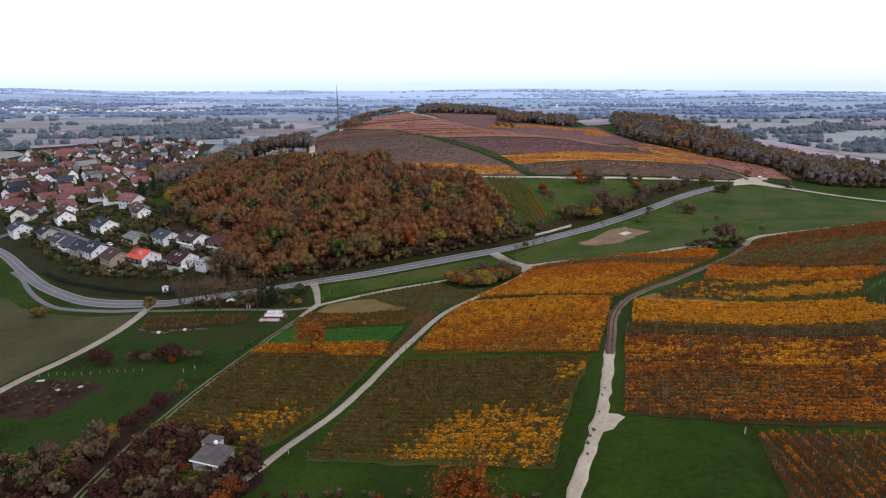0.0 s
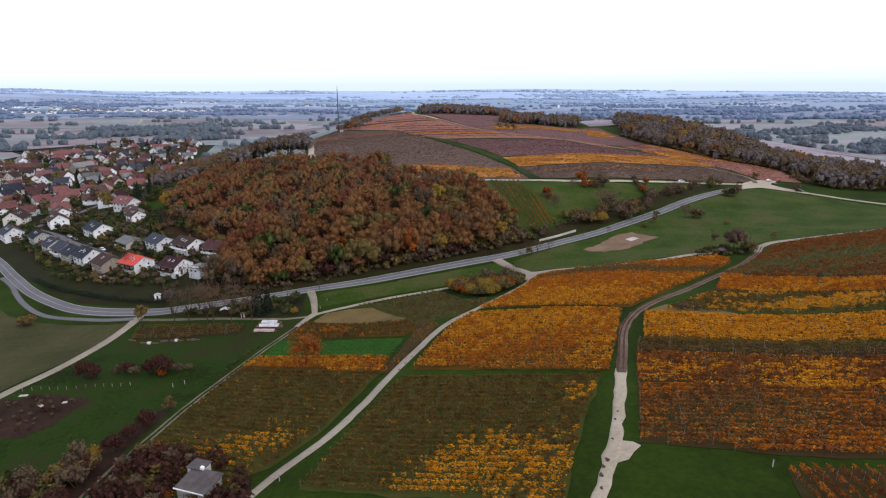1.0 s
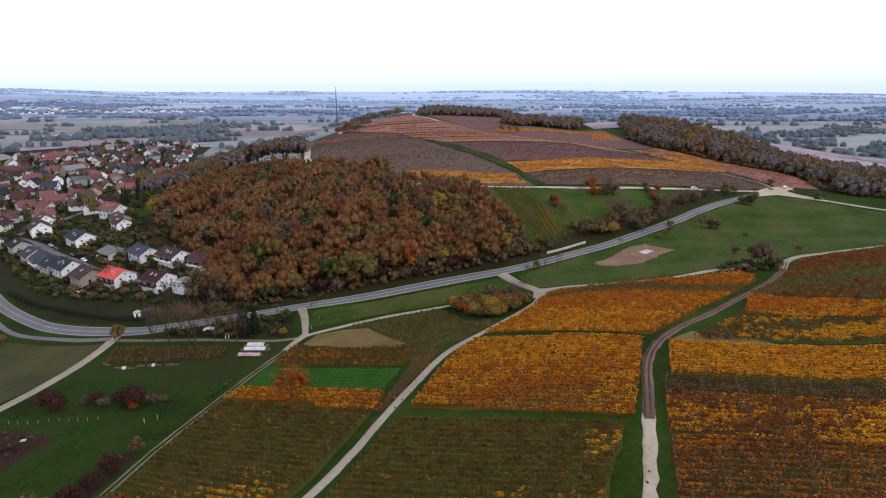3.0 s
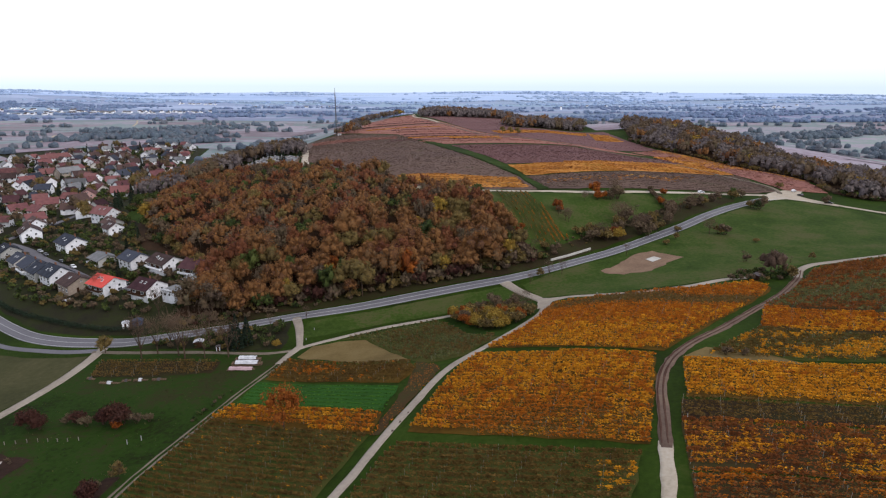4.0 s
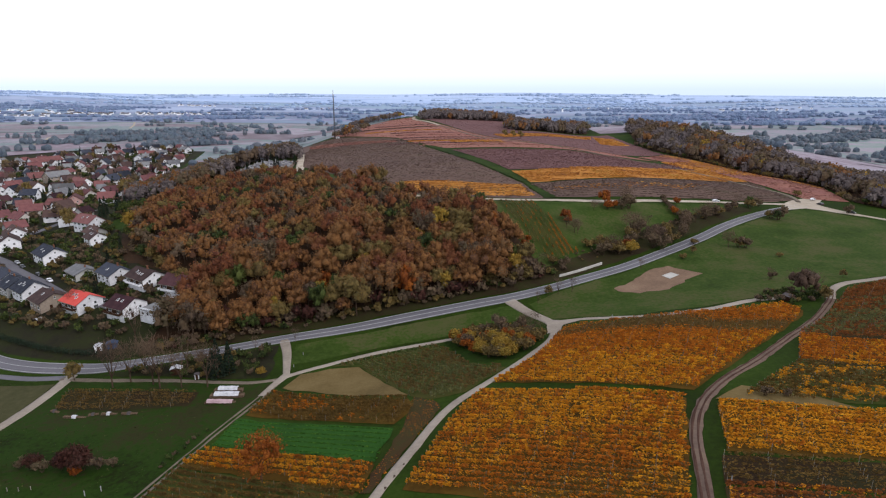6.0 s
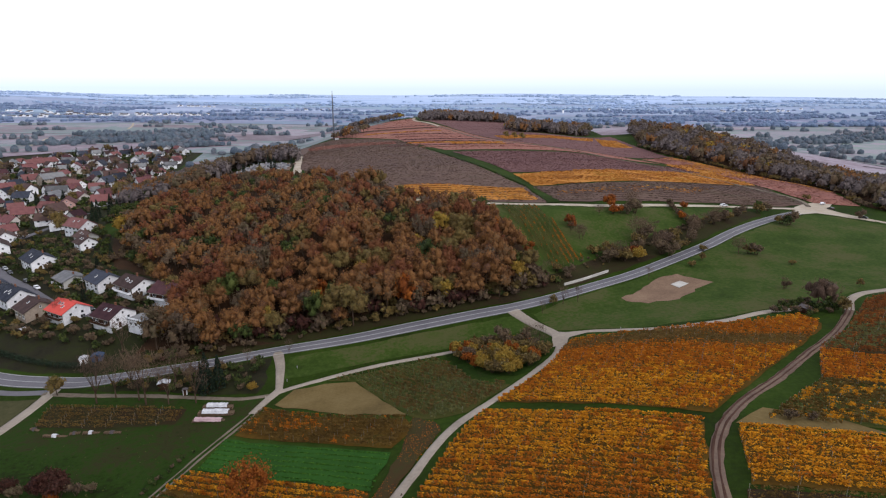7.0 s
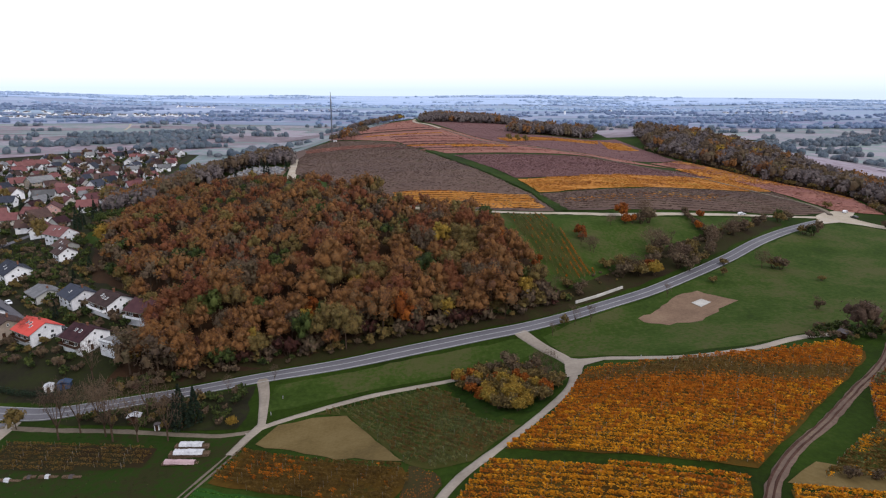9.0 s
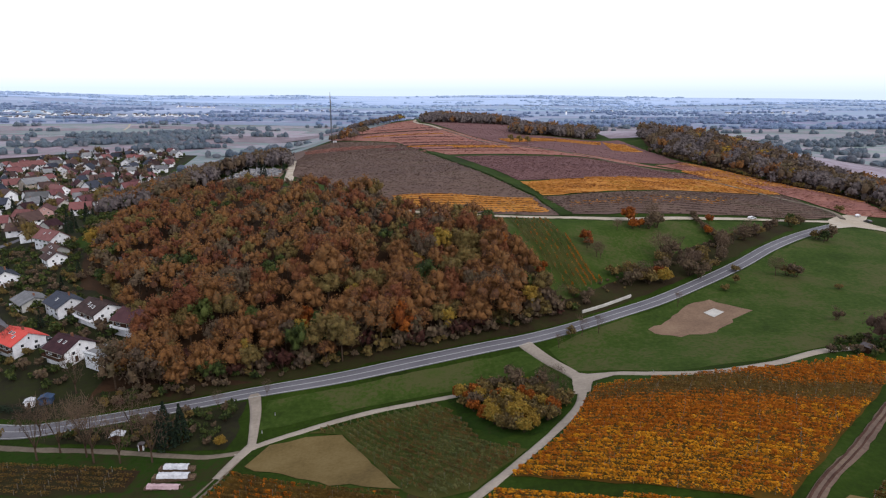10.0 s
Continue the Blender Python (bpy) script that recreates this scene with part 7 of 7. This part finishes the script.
def log_stack(x, y, turn, long, tall, deep, tarp, label, seed, cover=1.0):
    """Split logs piled in a long stack, with a creased tarpaulin over them."""
    rng = np.random.default_rng(seed)
    thing = tagged(empty("log_stack", pose(x, y, ground_z(x, y), 0, 0, turn)), label, "log stack")
    rows, n = max(2, int(tall / 0.34)), max(3, int(long / 0.42))
    for r in range(rows):
        for k in range(n):
            cx, cz = -long / 2 + (k + 0.5) * long / n + (0.1 if r % 2 else 0), 0.17 + r * 0.33
            ob = part("log", LOG, thing)
            ob.matrix_local = pose(cx, rng.uniform(-0.08, 0.08), cz - 0.15, 0, rng.uniform(0, 360), 0)
            ob.scale = (1, deep, 1)
    m, w = 16, 5
    v, f = [], []
    for i in range(m + 1):
        for j in range(w + 1):
            u, q = i / m, j / w - 0.5
            drop = 0.0 if abs(q) < 0.42 else 0.55
            v.append(((u - 0.5) * (long * cover + 0.3), q * (deep + 0.5), tall + 0.08 + 0.14 * math.cos(q * 3.1) - drop + rng.normal() * 0.05))
    for i in range(m):
        for j in range(w):
            a = i * (w + 1) + j
            f.append((a, a + w + 1, a + w + 2, a + 1))
    t = Shape().add(v, f)
    ob = part("tarpaulin", t.mesh("tarpaulin", M[tarp]), thing, "creased tarpaulin")
    sol = ob.modifiers.new("thick", "SOLIDIFY")
    sol.thickness = 0.03


log_stack(-69.8, 225.6, 0, 9.5, 0.9, 1.2, "tarp_pink", "long log stack under a faded pinkish tarpaulin", 161, 0.8)
log_stack(-68.8, 229.0, 2, 10.5, 1.6, 1.8, "tarp_white", "long log stack under a white tarpaulin", 162, 0.7)
log_stack(-69.6, 232.6, 2, 9.0, 1.7, 1.6, "tarp_white", "log stack under a white tarpaulin in grass", 163, 0.65)
for k, (x, y, t, lg) in enumerate(((-123.5, 228.6, -20, 3.6), (-114.2, 223.8, -5, 7.5), (-108.8, 224.4, 10, 3.0), (-103.6, 223.9, -3, 5.0), (-96.8, 223.0, -2, 5.0))):
    log_stack(x, y, t, lg, 0.6, 0.8, ("felt", "tarp_white")[k in (1, 3)], "low dark log stack under a torn sheet", 170 + k, 0.16)


def garden_shed(x, y, turn, w, d, h, wall, roof, label):
    thing = tagged(empty("garden_shed", pose(x, y, ground_z(x, y), 0, 0, turn)), label, "shed")
    part("wall", Shape().box(-w / 2, w / 2, -d / 2, d / 2, -0.6, h).mesh("wall", wall), thing)
    part("roof", Shape().prism([(-w / 2 - 0.25, h), (0, h + w * 0.2), (w / 2 + 0.25, h), (w / 2 + 0.25, h + 0.1), (0, h + w * 0.2 + 0.12), (-w / 2 - 0.25, h + 0.1)], -d / 2 - 0.25, d / 2 + 0.25).mesh("roof", roof), thing)
    part("door", Shape().box(-0.4, 0.4, -d / 2 - 0.05, -d / 2 + 0.03, 0, 1.8).mesh("door", M["timber"]), thing)
    return thing


garden_shed(-130.3, 266.6, 20, 2.4, 2.2, 2.0, WALLS["white"], M["tarp_white"], "small white garden shed above a hedge")
garden_shed(-126.0, 268.0, 15, 3.6, 2.6, 1.9, M["tarp_blue"], M["tarp_blue"], "blue-covered garden shelter beside a shed")
garden_shed(-93, 248, 12, 3.4, 2.4, 2.0, M["timber"], M["tarp_white"], "dark garden shed with pale roof")
garden_shed(-84, 243.2, 12, 1.3, 1.2, 1.7, WALLS["white"], M["felt"], "narrow white tool cabinet in a garden")
garden_shed(122, 263.0, 25, 3.2, 2.6, 1.9, M["timber"], M["felt"], "dark timber shed in a walled garden plot")
garden_shed(-186, 300.5, -30, 3.0, 2.4, 2.0, M["timber"], M["felt"], "brown garden shed below terraced houses")
garden_shed(-170, 293, -30, 2.6, 2.2, 1.8, M["timber"], M["tarp_white"], "garden shed with white sheet roof")
garden_shed(-154, 371, -35, 5.0, 4.0, 2.4, M["timber"], M["felt"], "dark hut with grey roof in the wood")

CAR_PAINT = {k: surface("car_paint_" + k, [lin(c), lin(c)], 0.5, 2.0, 0.3, 0.0, 0.01, local=True, specular=0.6) for k, c in (("white", "d8d8da"), ("black", "1c1d20"), ("silver", "9a9ca0"), ("blue", "2c3c58"))}
M["tyre"] = surface("tyre_rubber", [lin("18181a"), lin("222224")], 1.0, 5.0, 0.9, 0.1, 0.01, local=True)
M["lamp_red"] = surface("tail_lamp", [lin("7a1414"), lin("8c1c1c")], 1.0, 5.0, 0.3, 0.0, 0.01, local=True)
M["lamp_clear"] = surface("head_lamp", [lin("c0c4c8"), lin("d4d8dc")], 1.0, 5.0, 0.2, 0.0, 0.01, local=True)


def car(paint, label):
    """A parked hatchback: body, cabin glass, wheels with rims, lamps."""
    thing = tagged(empty("car"), label, "car")
    side = [(-2.1, 0.35), (-2.15, 0.75), (-1.95, 0.95), (-1.55, 1.4), (0.35, 1.45), (1.0, 0.98), (1.95, 0.8), (2.12, 0.55), (2.1, 0.3)]
    body = part("body", Shape().prism(side, -0.86, 0.86).mesh("body", CAR_PAINT[paint]), thing)
    part("side_glass", Shape().prism([(-1.7, 0.98), (-1.45, 1.34), (0.28, 1.38), (0.8, 0.98)], -0.875, 0.875).mesh("side_glass", M["glass"]), body)
    part("windscreen", Shape().add([(0.45, -0.75, 1.44), (0.45, 0.75, 1.44), (1.06, 0.78, 1.02), (1.06, -0.78, 1.02), (0.4, -0.75, 1.38), (0.4, 0.75, 1.38), (1.0, 0.78, 0.96), (1.0, -0.78, 0.96)], [(0, 3, 2, 1), (4, 5, 6, 7), (0, 1, 5, 4), (1, 2, 6, 5), (2, 3, 7, 6), (3, 0, 4, 7)]).mesh("windscreen", M["glass"]), body)
    for y in (-0.6, 0.6):
        part("headlight", Shape().box(1.98, 2.14, y - 0.18, y + 0.18, 0.58, 0.74).mesh("headlight", M["lamp_clear"]), body)
        part("tail_light", Shape().box(-2.17, -2.0, y - 0.16, y + 0.16, 0.7, 0.9).mesh("tail_light", M["lamp_red"]), body)
    for x in (-1.3, 1.35):
        for y in (-0.78, 0.78):
            w = part("wheel", Shape().tube((x, y - 0.11, 0.32), (x, y + 0.11, 0.32), 0.32, 0.32, 14).mesh("wheel", M["tyre"]), thing)
            part("rim", Shape().tube((x, y - 0.13, 0.32), (x, y + 0.13, 0.32), 0.19, 0.19, 10).mesh("rim", M["steel"]), w)
    return thing


white_car, dark_car = car("white", "white parked hatchback car on gravel"), car("black", "black parked hatchback car")
silver_car = car("silver", "silver parked hatchback car by the kerb")
put(white_car, 159.7, 411.6, 1, 15, "white car parked on the hill lane", sink=-0.23)
put(white_car, 230, 433, 1, 40, "white car parked at the gravel junction", sink=-0.24)
put(dark_car, 227, 420, 1, 100, "black car parked at the gravel junction", sink=-0.24)
put(dark_car, 234.5, 402.0, 1, -45, "black car parked beside the gravel lane", sink=-0.24)
for x, y, t, c in ((-268.5, 440, 95, white_car), (-294, 440, 20, silver_car), (-236, 375.5, -38, silver_car), (-228, 368, -40, dark_car), (-209, 352.5, -38, dark_car), (-196, 341, -38, white_car), (-150, 306, -25, dark_car), (-133, 299, -22, silver_car), (-285, 392, 60, white_car)):
    put(c, x, y, 1, t, sink=-0.17)


# graveyard on the hill
M["grave"] = surface("grave_stone", [lin("5c5c60"), lin("7c7c80"), lin("9c9a98")], 0.5, 3.0, 0.7, 0.2, 0.02, local=True, per_object=0.5)
land("graveyard_ground", GRAVEYARD, M["earth_path"], "pale gravel ground of the graveyard", "ground", up=0.3, cell=6.0)


def gravestone(w, h, label):
    thing = tagged(empty("gravestone"), label, "gravestone")
    part("slab", Shape().prism([(-w / 2, 0), (w / 2, 0), (w / 2, h * 0.85), (0, h), (-w / 2, h * 0.85)], -0.12, 0.12).mesh("slab", M["grave"]), thing)
    part("kerb", Shape().box(-w / 2 - 0.2, w / 2 + 0.2, -2.0, -0.12, -0.2, 0.25).mesh("kerb", M["grave"]), thing)
    return thing


stones = [gravestone(1.3, 1.6, "grey upright gravestone with kerb"), gravestone(1.9, 1.3, "broad grey gravestone with kerb")]
for k, (x, y) in enumerate(scatter([(-162, 531), (-122, 523), (-125, 552), (-158, 568)], 5.2, 181, 0.15)):
    put(stones[k % 2], x, y, rng.uniform(0.9, 1.4), -15 + rng.uniform(-5, 5), group="gravestones of the hilltop graveyard", sink=-0.3)
for x, y, s in ((-128, 515, 1.25), (-131, 517, 1.1), (-155, 526, 0.9), (-141, 521, 0.9), (-120, 535, 1.0), (-146, 560, 1.0)):
    put(thuja, x, y, s * 1.3, 20 * s)

# small things: marker posts, boards, sign
for x, y, h in ((58, 101.8, 1.5), (-87, 183.2, 1.6), (-83.7, 184.5, 1.6), (-36.2, 123.0, 1.3), (52.5, 156.5, 1.1), (-51.6, 258, 1.0), (-52.8, 249, 1.0), (57.5, 256, 1.2)):
    p = tagged(empty("marker_post", pose(x, y, ground_z(x, y))), "white marker post in the grass", "post")
    part("post", Shape().box(-0.08, 0.08, -0.08, 0.08, -0.3, h).mesh("post", M["white_paint"]), p)
    part("cap", Shape().box(-0.1, 0.1, -0.1, 0.1, h, h + 0.08).mesh("cap", M["felt"]), p)
for x, y, t, w in ((-136.3, 184.1, 10, 2.6), (-125.8, 176.7, -30, 2.2), (-119, 178, 15, 1.4)):
    b = tagged(empty("board_pile", pose(x, y, ground_z(x, y) + 0.12, 0, 0, t)), "pale weathered boards lying in brambles", "boards")
    for k in range(3):
        part("board", Shape().box(-w / 2 + 0.1 * k, w / 2, -0.5 + 0.36 * k, -0.2 + 0.36 * k, 0, 0.12 + 0.03 * k).mesh("board", M["pale_wall"]), b)
M["puddle"] = surface("wet_mud", [lin("3c3028"), lin("4c4034")], 0.5, 3.0, 0.25, 0.1, 0.01)
for k, (x, y, r) in enumerate(((37.9, 126.9, 0.5), (36.5, 123.8, 0.6), (31.1, 109.7, 0.9), (29.9, 107.8, 0.8), (28.9, 105.3, 0.9), (28.0, 101.5, 0.6), (34.0, 116.5, 0.5), (-13.2, 168.5, 0.6), (-11.6, 172.2, 0.6), (-9.8, 176.2, 0.5))):
    ring = [(x + r * (0.55 + 0.2 * math.sin(3 * a + k)) * math.cos(a) * 0.8, y + r * 0.85 * math.sin(a)) for a in np.linspace(0, 6.0, 12)]
    land("puddle", ring, M["puddle"], "wet muddy pothole in the track", "puddle", up=0.2, cell=1.0, wobble=0.0)

fence = tagged(empty("fence", pose(-122, 188, ground_z(-122, 188))), "low wooden post fence across the meadow", "fence")
post_mesh = Shape().box(-0.07, 0.07, -0.07, 0.07, -0.3, 1.2).mesh("post", M["stake"])
for k in range(13):
    x, y = -139 + 3.0 * k, 187.6 + 0.4 * math.sin(k)
    part("post", post_mesh, fence).matrix_local = pose(x + 122, y - 188, ground_z(x, y) - ground_z(-122, 188), 0, 0, 17 * k)

# far settlements on the plain
def far_town(spots, label, seed):
    rng = np.random.default_rng(seed)
    s = Shape()
    for cx, cy, lx, ly, n in spots:
        for k in range(n):
            x, y = cx + rng.uniform(-lx, lx), cy + rng.uniform(-ly, ly)
            z, w, d, h, a = ground_z(x, y), rng.uniform(4, 9), rng.uniform(4, 6), rng.uniform(3, 6), rng.uniform(0, 3.14)
            c, q = math.cos(a), math.sin(a)
            v = [(x + px * c - py * q, y + px * q + py * c, z + pz) for px in (-w, w) for py, pz in ((-d, -1), (d, -1), (d, h), (0, h + 4), (-d, h))]
            s.add(v, [(0, 1, 2, 3, 4), (9, 8, 7, 6, 5), (0, 4, 9, 5), (1, 6, 7, 2)], 0)
            s.add(v, [(2, 7, 8, 3), (3, 8, 9, 4)], 1 + int(rng.uniform() < 0.5))
    me = s.mesh("far_houses", WALLS["white"], M["felt"], ROOFS["grey"])
    return tagged(new("far_houses", me), label, "houses", kind="stuff")


tower = tagged(empty("tower", pose(492, 2660, ground_z(492, 2660), 0, 0, 20)), "slim white tower far off on the plain", "tower")
part("wall", Shape().box(-2.6, 2.6, -2.6, 2.6, -1, 15).mesh("wall", WALLS["white"]), tower)
part("roof", Shape().add([(-3, -3, 15), (3, -3, 15), (3, 3, 15), (-3, 3, 15), (0, 0, 20)], [(0, 1, 2, 3), (0, 4, 1), (1, 4, 2), (2, 4, 3), (3, 4, 0)]).mesh("roof", M["felt"]), tower)

far_town([(-1500, 2150, 330, 60, 60), (-1150, 2250, 300, 70, 70), (-1800, 2500, 400, 90, 60), (-1250, 3100, 120, 40, 14), (-700, 2900, 200, 50, 14), (1500, 2900, 300, 90, 12), (900, 3000, 250, 60, 8)], "hazy white houses of distant villages", 191)
